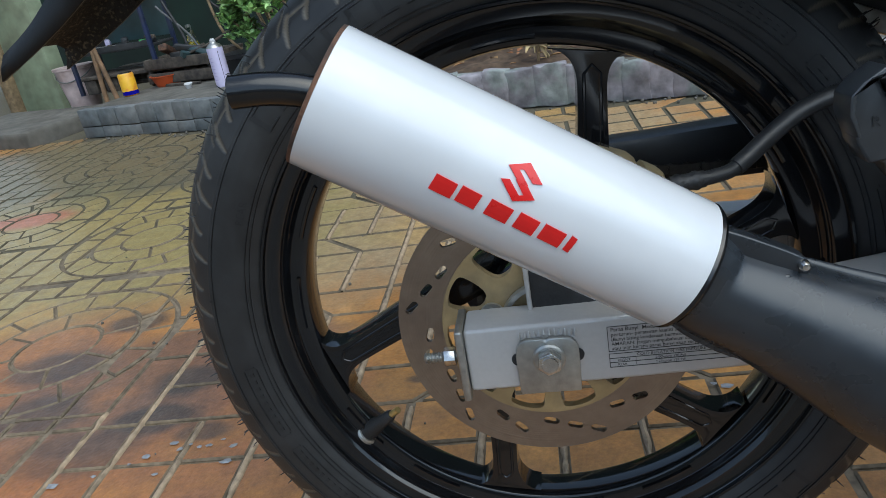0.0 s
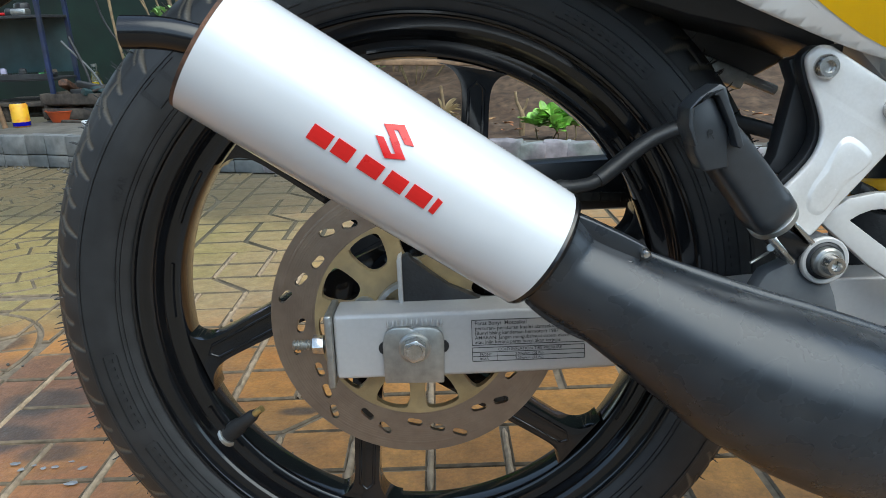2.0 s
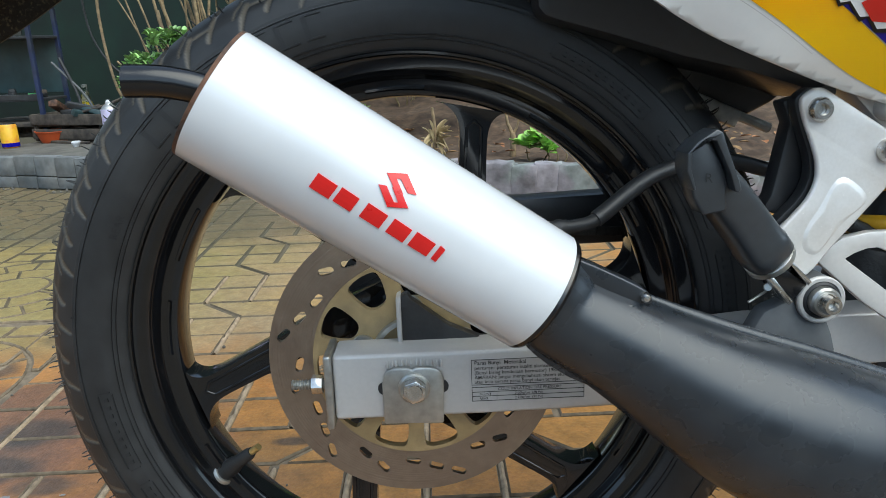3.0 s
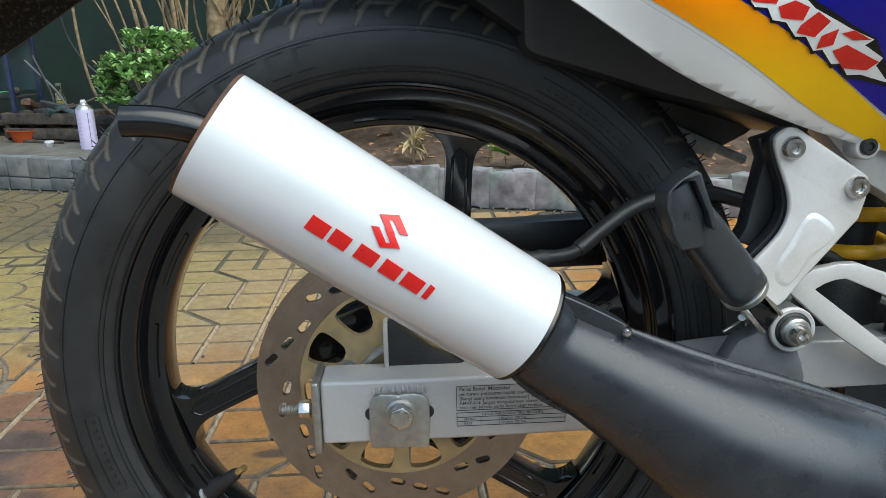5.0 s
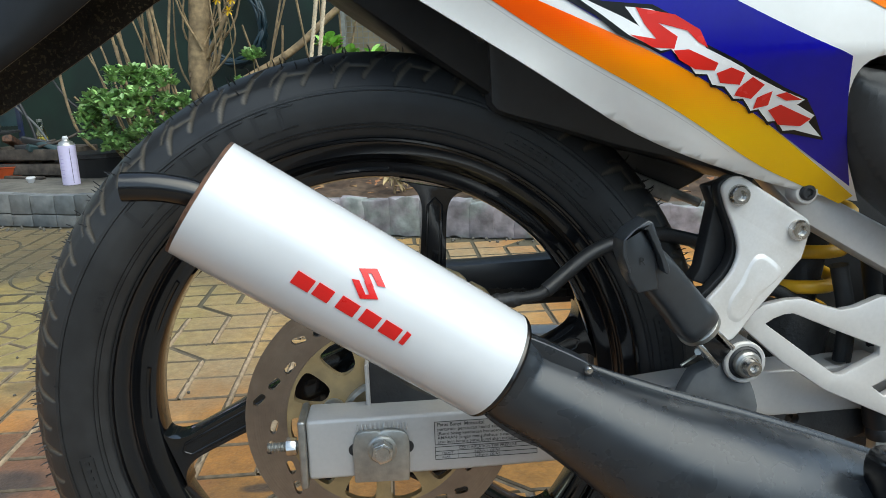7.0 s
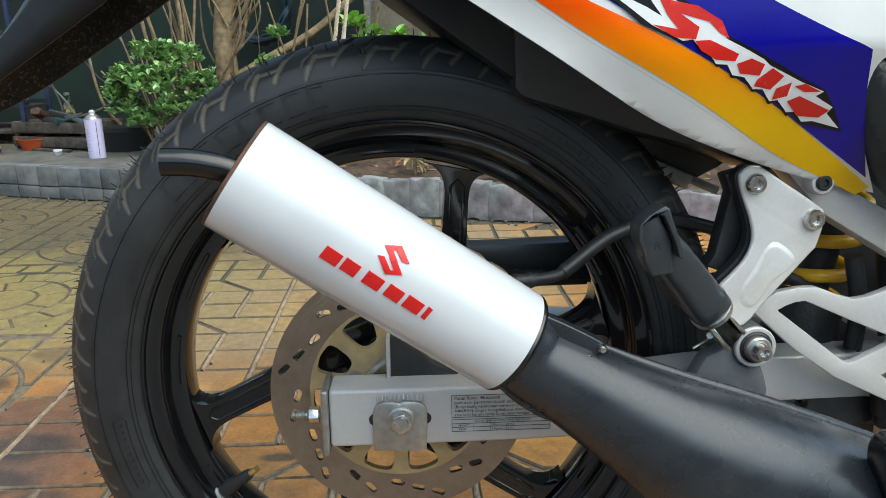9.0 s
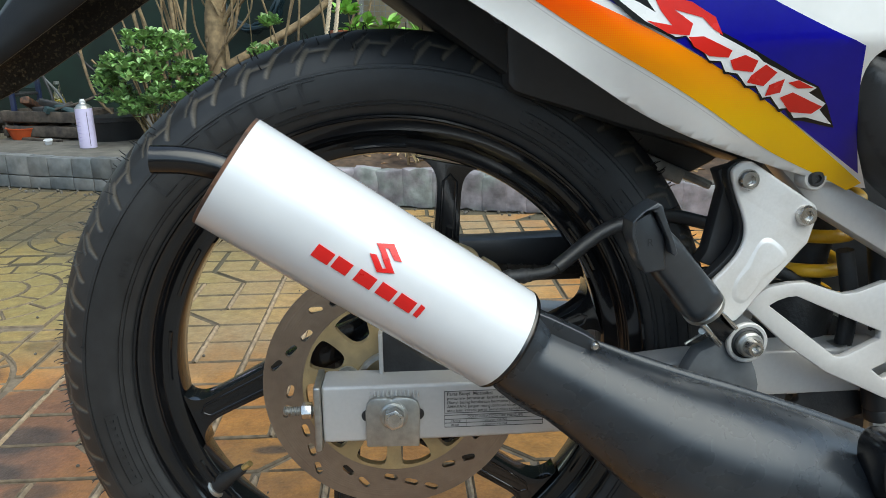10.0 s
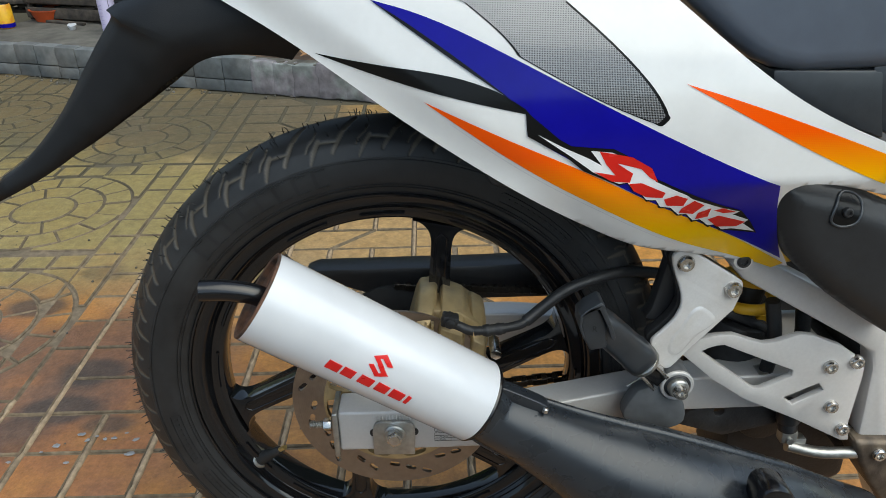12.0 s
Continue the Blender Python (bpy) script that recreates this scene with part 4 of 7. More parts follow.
part("chamber_bracket", prism([tuple(p) for p in spline(FIN, 3, True)], -0.1790, -0.1640, 0.003, segs=3), M["chamber"], chamber, "welded black bracket", 40)
LOWER_FIN = [(0.0690, 0.3440), (0.0788, 0.3328), (0.0947, 0.3214), (0.1105, 0.3140), (0.1215, 0.3110), (0.1150, 0.3250), (0.0850, 0.3440)]
part("chamber_bracket", prism([tuple(p) for p in spline(LOWER_FIN, 3, True)], -0.1790, -0.1660, 0.002), M["chamber"], chamber, "welded black bracket", 40)
weld_rng = random.Random(3)
for k in range(11):
    q_ = Vector((0.0985, -0.1815, 0.3765)).lerp(Vector((0.1365, -0.1815, 0.3615)), k / 10)
    wb_ = bmesh.new()
    bmesh.ops.create_icosphere(wb_, subdivisions=2, radius=weld_rng.uniform(0.0018, 0.0028))
    bmesh.ops.scale(wb_, vec=(1.6, 0.9, 0.8), verts=wb_.verts)
    bmesh.ops.translate(wb_, vec=q_ + Vector((0, weld_rng.uniform(-0.001, 0.001), weld_rng.uniform(-0.001, 0.001))), verts=wb_.verts)
    part("weld_bead", wb_, M["chamber"], chamber, "", 60)
part("bracket_pin", lathe([(0.0001, -0.1835), (0.0018, -0.1832), (0.0030, -0.1815), (0.0032, -0.1790)], 16, False, (0.1392, 0.3695)), M["chrome"], chamber, "", 40)

# foot rest hanger
HANGER = [(0.2675, 0.4795), (0.273, 0.4832), (0.2787, 0.4835), (0.2843, 0.4812), (0.307, 0.4665), (0.3307, 0.4510), (0.3355, 0.4461), (0.3361, 0.4398), (0.3342, 0.4295), (0.3308, 0.4182), (0.3266, 0.4137), (0.3056, 0.3912), (0.2890, 0.3739), (0.2745, 0.3575), (0.2641, 0.3595), (0.2570, 0.3740), (0.2524, 0.3881), (0.2613, 0.3980), (0.2719, 0.4097), (0.2775, 0.4218), (0.2778, 0.4331), (0.2747, 0.4444), (0.2696, 0.4579), (0.2660, 0.4689), (0.2652, 0.4755)]


def creased(bm):
    """The lower arm of the casting stands out from a crease across it."""
    a, b = Vector((0.2766, 0, 0.4546)), Vector((0.3275, 0, 0.4232))
    down = Vector((b.z - a.z, 0, a.x - b.x)).normalized()
    bmesh.ops.bisect_plane(bm, geom=bm.verts[:] + bm.edges[:] + bm.faces[:], plane_co=a, plane_no=down, dist=1e-6)
    bmesh.ops.bisect_plane(bm, geom=bm.verts[:] + bm.edges[:] + bm.faces[:], plane_co=a + down * 0.004, plane_no=down, dist=1e-6)
    for v in bm.verts:
        d = max(0.0, (v.co - a).dot(down))
        v.co.y -= 0.16 * min(d, 0.004) + 0.075 * max(0.0, d - 0.004)
    return bm


hanger = part("footrest_hanger", creased(prism([tuple(p) for p in spline(HANGER, 3, True)], -0.0972, -0.0915, 0.0022, segs=3)), M["pearl_silver"], bike, "pearl silver cast footrest hanger", 40)
# added black plate stands in for the shadowed edge of the casting
part("hanger_shade", prism([(x - 0.0012, z) for x, z in (tuple(p) for p in spline(HANGER, 3, True))], -0.0914, -0.0800, 0.001), M["plastic"], hanger, "added black plate standing in for shade behind the casting", 40)
HANGER_PAD = [(0.2690, 0.3890), (0.2800, 0.4080), (0.2926, 0.4250), (0.3040, 0.4235), (0.3164, 0.4094), (0.3030, 0.3945), (0.2895, 0.3800), (0.2780, 0.3690), (0.2680, 0.3745)]


def raised_pad(outline, y0, y1, inset):
    """A soft swelling on a casting: rings that step inwards and outwards to the crown."""
    ring = [tuple(p) for p in spline(outline, 4, True)]
    mx, mz = sum(p[0] for p in ring) / len(ring), sum(p[1] for p in ring) / len(ring)
    bm = bmesh.new()
    rows = []
    for k, h in ((0.0, 0.0), (0.3, 0.18), (0.6, 0.62), (0.85, 0.92), (1.0, 1.0)):
        row = []
        for x, z in ring:
            d = Vector((mx - x, mz - z))
            step_in = d.normalized() * inset * k
            row.append(bm.verts.new((x + step_in.x, y0 + (y1 - y0) * h, z + step_in.y)))
        rows.append(row)
    n = len(ring)
    for A, B in zip(rows, rows[1:]):
        for i in range(n):
            bm.faces.new((A[i], A[(i + 1) % n], B[(i + 1) % n], B[i]))
    bm.faces.new(rows[-1])
    bmesh.ops.recalc_face_normals(bm, faces=bm.faces[:])
    return bm


part("hanger_rib", creased(raised_pad(HANGER_PAD, -0.0966, -0.0986, 0.0072)), M["pearl_silver"], hanger, "", 60)
part("frame_bar", prism([(0.30, 0.487), (0.315, 0.492), (0.372, 0.457), (0.502, 0.387), (0.563, 0.149), (0.537, 0.15), (0.498, 0.236), (0.497, 0.267), (0.493, 0.333), (0.488, 0.354), (0.467, 0.368), (0.342, 0.442)], -0.082, -0.055, 0.004), M["frame_silver"], bike, "silver painted frame tube", 40)
PANEL_LOW = [(-0.225, 0.752), (-0.175, 0.727), (-0.1157, 0.7063), (-0.0834, 0.6859), (-0.0465, 0.6674), (-0.0249, 0.6534), (0.0141, 0.625), (0.0597, 0.5951), (0.1046, 0.5692), (0.1534, 0.5371), (0.1858, 0.5158), (0.2052, 0.5069), (0.2368, 0.4981), (0.2605, 0.4905), (0.3066, 0.4736), (0.3401, 0.4688), (0.3636, 0.4566), (0.3786, 0.4593)]
PANEL_FRONT = [(0.3455, 0.5054), (0.3272, 0.5392), (0.3235, 0.5570), (0.3290, 0.5670), (0.3445, 0.5710), (0.3700, 0.5690), (0.4081, 0.5560), (0.4600, 0.5360)]
PANEL_TOP = [(0.4600, 0.5760), (0.3958, 0.6000), (0.3536, 0.6170), (0.3255, 0.6310), (0.3043, 0.6492), (0.2652, 0.676), (0.2298, 0.7077)]
BLUE = [(0.0013, 0.7094), (0.0325, 0.6882), (0.0595, 0.6694), (0.0845, 0.6534), (0.1123, 0.6357), (0.1175, 0.6314), (0.1186, 0.612), (0.1374, 0.6018), (0.1629, 0.5835), (0.1917, 0.5711), (0.2256, 0.5506), (0.2664, 0.5286), (0.2882, 0.5194), (0.315, 0.5027), (0.3652, 0.4723), (0.3416, 0.5128), (0.3272, 0.5392), (0.3228, 0.5654), (0.3139, 0.5666), (0.272, 0.5864), (0.2244, 0.61), (0.179, 0.6325), (0.1395, 0.6527), (0.1012, 0.6725), (0.0598, 0.6942), (0.0288, 0.7095)]
BLACK_BAND = [(0.0013, 0.7094), (0.0325, 0.6882), (0.0595, 0.6694), (0.0845, 0.6534), (0.1166, 0.6327), (0.1186, 0.612), (0.1374, 0.6018), (0.1629, 0.5835), (0.174, 0.5837), (0.1599, 0.5932), (0.1458, 0.607), (0.1277, 0.6227), (0.1014, 0.6462), (0.0595, 0.6746), (0.0099, 0.7094)]
BLACK_STREAK = [(-0.0461, 0.6694), (-0.0281, 0.6659), (0.0019, 0.663), (0.04, 0.6612), (0.0781, 0.6595), (0.099, 0.6465), (0.1192, 0.6328), (0.1192, 0.6282), (0.0957, 0.6325), (0.068, 0.6397), (0.0363, 0.6465), (0.0082, 0.6536), (-0.0178, 0.6615), (-0.0423, 0.6673)]
ORANGE = [(0.0397, 0.637), (0.0718, 0.6235), (0.1021, 0.61), (0.1185, 0.6022), (0.1378, 0.5936), (0.1629, 0.5835), (0.1917, 0.5711), (0.2256, 0.5506), (0.2664, 0.5286), (0.2882, 0.5194), (0.315, 0.5027), (0.3721, 0.4642), (0.3634, 0.4579), (0.3328, 0.4768), (0.3126, 0.4797), (0.2916, 0.4845), (0.254, 0.5076), (0.226, 0.5232), (0.1976, 0.5408), (0.1721, 0.5532), (0.1487, 0.5665), (0.1272, 0.5769), (0.1029, 0.5938), (0.0802, 0.6093), (0.0595, 0.624)]
LENS = [(0.0676, 0.7116), (0.0867, 0.6978), (0.1026, 0.6851), (0.1109, 0.6766), (0.1134, 0.6699), (0.1463, 0.6525), (0.1545, 0.6454), (0.1794, 0.634), (0.2103, 0.6208), (0.2178, 0.6193), (0.2234, 0.6245), (0.2232, 0.6311), (0.2176, 0.6412), (0.1968, 0.6651), (0.1737, 0.6849), (0.1511, 0.702), (0.1416, 0.7105)]
ORANGE_UPPER = [(0.2378, 0.6482), (0.2689, 0.6394), (0.3189, 0.6236), (0.367, 0.6029), (0.4004, 0.5908), (0.4073, 0.5646), (0.3727, 0.5783), (0.3474, 0.5904), (0.3127, 0.6084), (0.2742, 0.6308)]
COVER = [(0.348, 0.4893), (0.3394, 0.5193), (0.3335, 0.5440), (0.3345, 0.5540), (0.3425, 0.5610), (0.3645, 0.5600), (0.395, 0.5510), (0.425, 0.5400), (0.485, 0.5120), (0.485, 0.392), (0.4061, 0.441), (0.371, 0.462)]
COVER_HOLE = [(0.3805, 0.5260), (0.3835, 0.5390), (0.3890, 0.5480), (0.3990, 0.5475), (0.4065, 0.5420), (0.4070, 0.5330), (0.4020, 0.5230), (0.3900, 0.5205)]
MARK_WHITE = [(0.1264, 0.6132), (0.1471, 0.6024), (0.1668, 0.5933), (0.1773, 0.5874), (0.1678, 0.5996), (0.1847, 0.5977), (0.2151, 0.5835), (0.2209, 0.573), (0.2479, 0.56), (0.2534, 0.5559), (0.28, 0.545), (0.2999, 0.5383), (0.2951, 0.5352), (0.3118, 0.5274), (0.3092, 0.523), (0.3238, 0.512), (0.3007, 0.5177), (0.2915, 0.5175), (0.2836, 0.5247), (0.2767, 0.5244), (0.2665, 0.533), (0.2605, 0.5323), (0.2525, 0.5404), (0.2453, 0.5406), (0.2369, 0.5485), (0.228, 0.5499), (0.2233, 0.5566), (0.2154, 0.5571), (0.21, 0.5635), (0.2041, 0.5664), (0.1983, 0.5729), (0.1916, 0.572), (0.1707, 0.5821), (0.153, 0.5951), (0.1372, 0.6057)]
SEAT = [(0.24, 0.706), (0.258, 0.691), (0.278, 0.674), (0.299, 0.659), (0.318, 0.651), (0.342, 0.647), (0.409, 0.649)]
UNDER_SEAT = [(0.319, 0.65), (0.322, 0.628), (0.422, 0.59), (0.409, 0.648)]
PLATE = [(0.2895, 0.3625), (0.2965, 0.3715), (0.3077, 0.3790), (0.3264, 0.3823), (0.3406, 0.3824), (0.3605, 0.3750), (0.3729, 0.3712), (0.3847, 0.3728), (0.4069, 0.3808), (0.421, 0.3790), (0.452, 0.366), (0.481, 0.345), (0.482, 0.327), (0.48, 0.269), (0.485, 0.246), (0.476, 0.246), (0.4201, 0.2765), (0.3633, 0.3035), (0.3265, 0.3295)]
PLATE_HOLE = [(0.3100, 0.3632), (0.3170, 0.3672), (0.3252, 0.3700), (0.3332, 0.3705), (0.3725, 0.3530), (0.4080, 0.3380), (0.4080, 0.3310), (0.3790, 0.3166), (0.3740, 0.3160), (0.3700, 0.3172)]
PLATE_SLOT = [(0.404, 0.304), (0.438, 0.321), (0.445, 0.312), (0.415, 0.295)]
PLBOLTS = [(0.445, 0.342), (0.471, 0.347), (0.456, 0.292), (0.474, 0.262)]
FENDER_LOW = [(-0.073, 0.656), (-0.098, 0.66), (-0.138, 0.66), (-0.164, 0.65), (-0.181, 0.641), (-0.216, 0.616), (-0.263, 0.585), (-0.319, 0.55), (-0.374, 0.523)]
FENDER_OUT = [(-0.368, 0.546), (-0.342, 0.562), (-0.308, 0.594), (-0.28, 0.628), (-0.251, 0.667), (-0.231, 0.691), (-0.221, 0.704)]

MARK_BLACK = [(0.1184, 0.6122), (0.1373, 0.6048), (0.163, 0.5832), (0.1918, 0.5704), (0.1984, 0.5722), (0.2032, 0.5654), (0.2099, 0.5625), (0.2157, 0.5553), (0.2235, 0.5559), (0.2271, 0.5484), (0.2363, 0.5473), (0.2448, 0.539), (0.2529, 0.5387), (0.2601, 0.5302), (0.2662, 0.5317), (0.2776, 0.5217), (0.2819, 0.5238), (0.2909, 0.5155), (0.2983, 0.5153), (0.327, 0.5095), (0.314, 0.526), (0.3012, 0.5391), (0.281, 0.547), (0.2525, 0.5602), (0.2216, 0.5753), (0.2166, 0.5844), (0.1859, 0.6005), (0.167, 0.6021), (0.1524, 0.6036), (0.1369, 0.613)]
MARK_RED = [[(0.1745, 0.599), (0.2004, 0.5938), (0.2168, 0.5842), (0.2225, 0.5728), (0.2158, 0.5767), (0.2084, 0.5839), (0.1893, 0.589), (0.2021, 0.5804), (0.2001, 0.5729), (0.1861, 0.5742), (0.1712, 0.5825), (0.1883, 0.5793), (0.1805, 0.5883)], [(0.201, 0.5712), (0.2102, 0.5716), (0.2285, 0.5635), (0.2269, 0.5594), (0.2149, 0.5604), (0.2048, 0.5657)], [(0.2305, 0.5568), (0.2394, 0.5598), (0.2486, 0.5564), (0.2467, 0.5499), (0.2338, 0.5513)], [(0.2475, 0.547), (0.2555, 0.5533), (0.2646, 0.5486), (0.2579, 0.5407), (0.246, 0.543)], [(0.263, 0.5405), (0.2723, 0.544), (0.2722, 0.5358), (0.2623, 0.5339)], [(0.2754, 0.5315), (0.2832, 0.5346), (0.3084, 0.5253), (0.3027, 0.5209), (0.2863, 0.5223)], [(0.2768, 0.5418), (0.2838, 0.5433), (0.2966, 0.5384), (0.2853, 0.5383)]]

def eased(outline, sharp=38, closed=True):
    """The outline with its corners kept and the runs between them smoothed."""
    P = [np.array(p, float) for p in outline]
    k = len(P)
    corner = []
    for i in range(k):
        a, b = P[i] - P[i - 1], P[(i + 1) % k] - P[i]
        turn_ = math.degrees(abs(math.atan2(a[0] * b[1] - a[1] * b[0], a[0] * b[0] + a[1] * b[1])))
        corner.append(turn_ > sharp or (not closed and i in (0, k - 1)))
    if not any(corner):
        corner[0] = True
    first = corner.index(True)
    P, corner = P[first:] + P[:first], corner[first:] + corner[:first]
    marks = [i for i in range(k) if corner[i]]
    if closed:
        marks.append(k)
        P = P + [P[0]]
    out = []
    for i, j in zip(marks, marks[1:]):
        run = P[i:j + 1]
        for _ in range(3):
            run = [run[0]] + [run[m] * 0.5 + (run[m - 1] + run[m + 1]) * 0.25 for m in range(1, len(run) - 1)] + [run[-1]]
        out += [tuple(p) for p in (spline(run, 3)[:-1] if len(run) > 2 else run[:-1])]
    if not closed:
        out.append(tuple(P[-1]))
    return out


PANEL_LOW = eased(PANEL_LOW, 60, False)
PANEL_FRONT = eased(PANEL_FRONT, 60, False)
PANEL_TOP = eased(PANEL_TOP, 60, False)
DECAL_LOW = eased(ORANGE[16:], 60, False)
BLUE, BLACK_BAND, BLACK_STREAK, ORANGE, ORANGE_UPPER, LENS, COVER = [eased(o) for o in (BLUE, BLACK_BAND, BLACK_STREAK, ORANGE, ORANGE_UPPER, LENS, COVER)]
SIDE_Z = [0.45, 0.46, 0.48, 0.49, 0.50, 0.51, 0.52, 0.53, 0.54, 0.55, 0.56, 0.57, 0.6]
BULGE = spline(list(zip(SIDE_Z, (-0.055, -0.075, -0.108, -0.121, -0.130, -0.1365, -0.142, -0.147, -0.151, -0.1545, -0.157, -0.158, -0.158))), 4)
LOWER = [tuple(p) for p in PANEL_LOW]


def side(x, z):
    """The right-hand skin of the tail: y at (x, z)."""
    zl = float(np.interp(x, [p[0] for p in LOWER], [p[1] for p in LOWER]))
    u = min(max((zl + 0.045 - z) / 0.045, 0), 1) * min(max((0.24 - x) / 0.08, 0), 1)
    u = u * u * (3 - 2 * u)
    bulge = float(np.interp(z, [p[0] for p in BULGE], [p[1] for p in BULGE]))
    f = min(max((x - 0.2) / 0.13, 0), 1)
    f = f * f * (3 - 2 * f)
    bulge += f * (max(-0.157, -0.0914 - 0.63 * (z - 0.4647)) - bulge)
    tail = max(0, 0.11 - x)
    return bulge + 0.010 * u + 2.1 * max(0, z - 0.6) ** 2 + 1.1 * min(tail, 0.15) ** 2 + 0.33 * max(0, tail - 0.15) + 0.02 * tail


def cover_skin(x, z):
    near_edge = 1.0
    for (x0, z0), (x1, z1) in zip(COVER, COVER[1:] + COVER[:1]):
        dx, dz = x1 - x0, z1 - z0
        t = min(1.0, max(0.0, ((x - x0) * dx + (z - z0) * dz) / max(1e-9, dx * dx + dz * dz)))
        near_edge = min(near_edge, math.hypot(x - x0 - t * dx, z - z0 - t * dz))
    return -0.137 + 0.5 * max(0.0, abs(z - 0.52) - 0.03) ** 2 + 0.011 * max(0.0, 1 - near_edge / 0.022) ** 2


panel = part("side_panel", drape(PANEL_LOW + PANEL_FRONT + PANEL_TOP + [(0.2, 0.78), (-0.1, 0.81), (-0.25, 0.79)], side, 0, 0.003), M["pearl"], bike, "glossy pearl white tail panel", 60)
part("decal", drape(BLUE, side, 0.0009, 0), M["blue"], panel, "dark blue stripe", 60)
part("decal", drape(BLACK_BAND, side, 0.0013, 0), M["black_decal"], panel, "black edge of the stripe", 60)
part("decal", drape(BLACK_STREAK, side, 0.0006, 0), M["black_decal"], panel, "black streak", 60)
part("decal", drape(ORANGE, side, 0.0006, 0), M["fade"], panel, "stripe fading from orange to yellow", 60)
part("decal", drape(ORANGE_UPPER, side, 0.0006, 0), M["fade_upper"], panel, "orange streak", 60)
LENS = [tuple(p) for p in spline(LENS, 3, True)]
part("decal", drape(LENS, side, 0.0008, 0), M["badge"], panel, "grey patterned badge", 60)
part("side_cover", drape(COVER, cover_skin, 0.0, 0.04), M["plastic"], bike, "black plastic side cover", 60)


def fender_mesh():
    low, out = spline(FENDER_LOW, 3), spline([(0.02, 0.76), (-0.06, 0.752)] + FENDER_OUT[::-1], 3)
    bm = bmesh.new()
    rows = []
    n = 30
    def at(curve, t):
        k = t * (len(curve) - 1)
        i = min(int(k), len(curve) - 2)
        return curve[i] + (curve[i + 1] - curve[i]) * (k - i)
    for i in range(n + 1):
        t = i / n
        l, o = at(low, t), at(out, t)
        w = 0.062 - 0.02 * t
        sec = [(l, -w), (l * 0.6 + o * 0.4, -w), (l * 0.2 + o * 0.8, -w * 0.9), (o, -w * 0.6), (o, w * 0.6), (l * 0.2 + o * 0.8, w * 0.9), (l * 0.6 + o * 0.4, w), (l, w)]
        rows.append([bm.verts.new((p[0], y, p[1])) for p, y in sec])
    for A, B in zip(rows, rows[1:]):
        for j in range(len(A) - 1):
            bm.faces.new((A[j], A[j + 1], B[j + 1], B[j]))
    return bm


fender = part("rear_fender", fender_mesh(), [M["fender"], M["mud"]], bike, "black plastic rear mudguard, muddy underneath", 50)
sol = fender.modifiers.new("thickness", "SOLIDIFY")
sol.thickness, sol.offset, sol.material_offset, sol.material_offset_rim = 0.003, -1, 1, 0


# ---- more of the motorcycle ----
def text_bm(body, size, place, bold=0.0):
    """Built-in font as a flat mesh; place(u, v) gives the point for u along and v up the line."""
    cu = bpy.data.curves.new("writing", "FONT")
    cu.body, cu.size, cu.offset = body, size, size * bold
    ob = new("writing", cu)
    me = bpy.data.meshes.new_from_object(ob.evaluated_get(bpy.context.evaluated_depsgraph_get()))
    bpy.data.objects.remove(ob)
    bpy.data.curves.remove(cu)
    bm = bmesh.new()
    bm.from_mesh(me)
    bpy.data.meshes.remove(me)
    bmesh.ops.triangulate(bm, faces=bm.faces[:])
    for v in bm.verts:
        v.co = Vector(place(v.co.x, v.co.y))
    return bm


def bolt(name, c, r, parent, y0=0.004, socket=True, mat="chrome"):
    """A round-headed socket bolt facing -y at c."""
    x, y, z = c
    prof = [(r * 0.45, y - y0 * 0.4), (r * 0.5, y - y0), (r * 0.8, y - y0), (r, y - y0 * 0.55), (r, y + 0.002)]
    bm = lathe(prof, 24, False, (x, z))
    if socket:
        bm = join(bm, lathe([(0.0001, y - y0 * 0.35), (r * 0.46, y - y0 * 0.35)], 6, False, (x, z)))
    return part(name, bm, M[mat], parent, "", 35)


# swing arm label
part("warning_label", prism([(0.0402, 0.2752), (0.1198, 0.2752), (0.1198, 0.3066), (0.0402, 0.3066)], FACE - 0.0004, FACE + 0.0005), M["label"], arm, "silver warning label with black print")


def print_bar(x0, x1, z0, z1, name="label_line"):
    part(name, box(((x0 + x1) / 2, FACE - 0.0005, (z0 + z1) / 2), (x1 - x0, 0.0003, z1 - z0)), M["label_ink"], arm)


for z in (0.3063, 0.2877, 0.2858, 0.2823, 0.2791, 0.2756):
    print_bar(0.0405, 0.1197, z - 0.0002, z + 0.0002)
for x in (0.0405, 0.1197):
    print_bar(x - 0.0002, x + 0.0002, 0.2877, 0.3063)
    print_bar(x - 0.0002, x + 0.0002, 0.2756, 0.2858)
print_bar(0.0579, 0.0581, 0.2756, 0.2823)
for words, x, z, size in (("Paras Bunyi  Motosikal", 0.0425, 0.3027, 0.0040), ("perturan- peraturan kualiti alamsekitar", 0.0425, 0.299, 0.0038), ("(Bunyi bising kenderaan bermotor) 1987", 0.0425, 0.2955, 0.0036),
                          ("AMARAN: Jangan mengubahsuai sistem ekzos", 0.0425, 0.292, 0.0036), ("atau iniin kerana paras bunyi akan terjejas", 0.0425, 0.2887, 0.0036),
                          ("COLD INFLATION TIRE PRESSURE", 0.0587, 0.2832, 0.0030), ("FRONT", 0.0457, 0.2797, 0.0026), ("REAR", 0.0457, 0.2764, 0.0026), ("2.00kg/cm  (28 Psi)", 0.0707, 0.2797, 0.0026), ("2.25kg/cm  (32 Psi)", 0.0707, 0.2764, 0.0026)):
    part("label_text", text_bm(words, size, lambda u, v, x=x, z=z: (x + u, FACE - 0.0006, z + v), 0.012 if z > 0.295 else 0.008), M["label_ink"], arm, "black printed words")

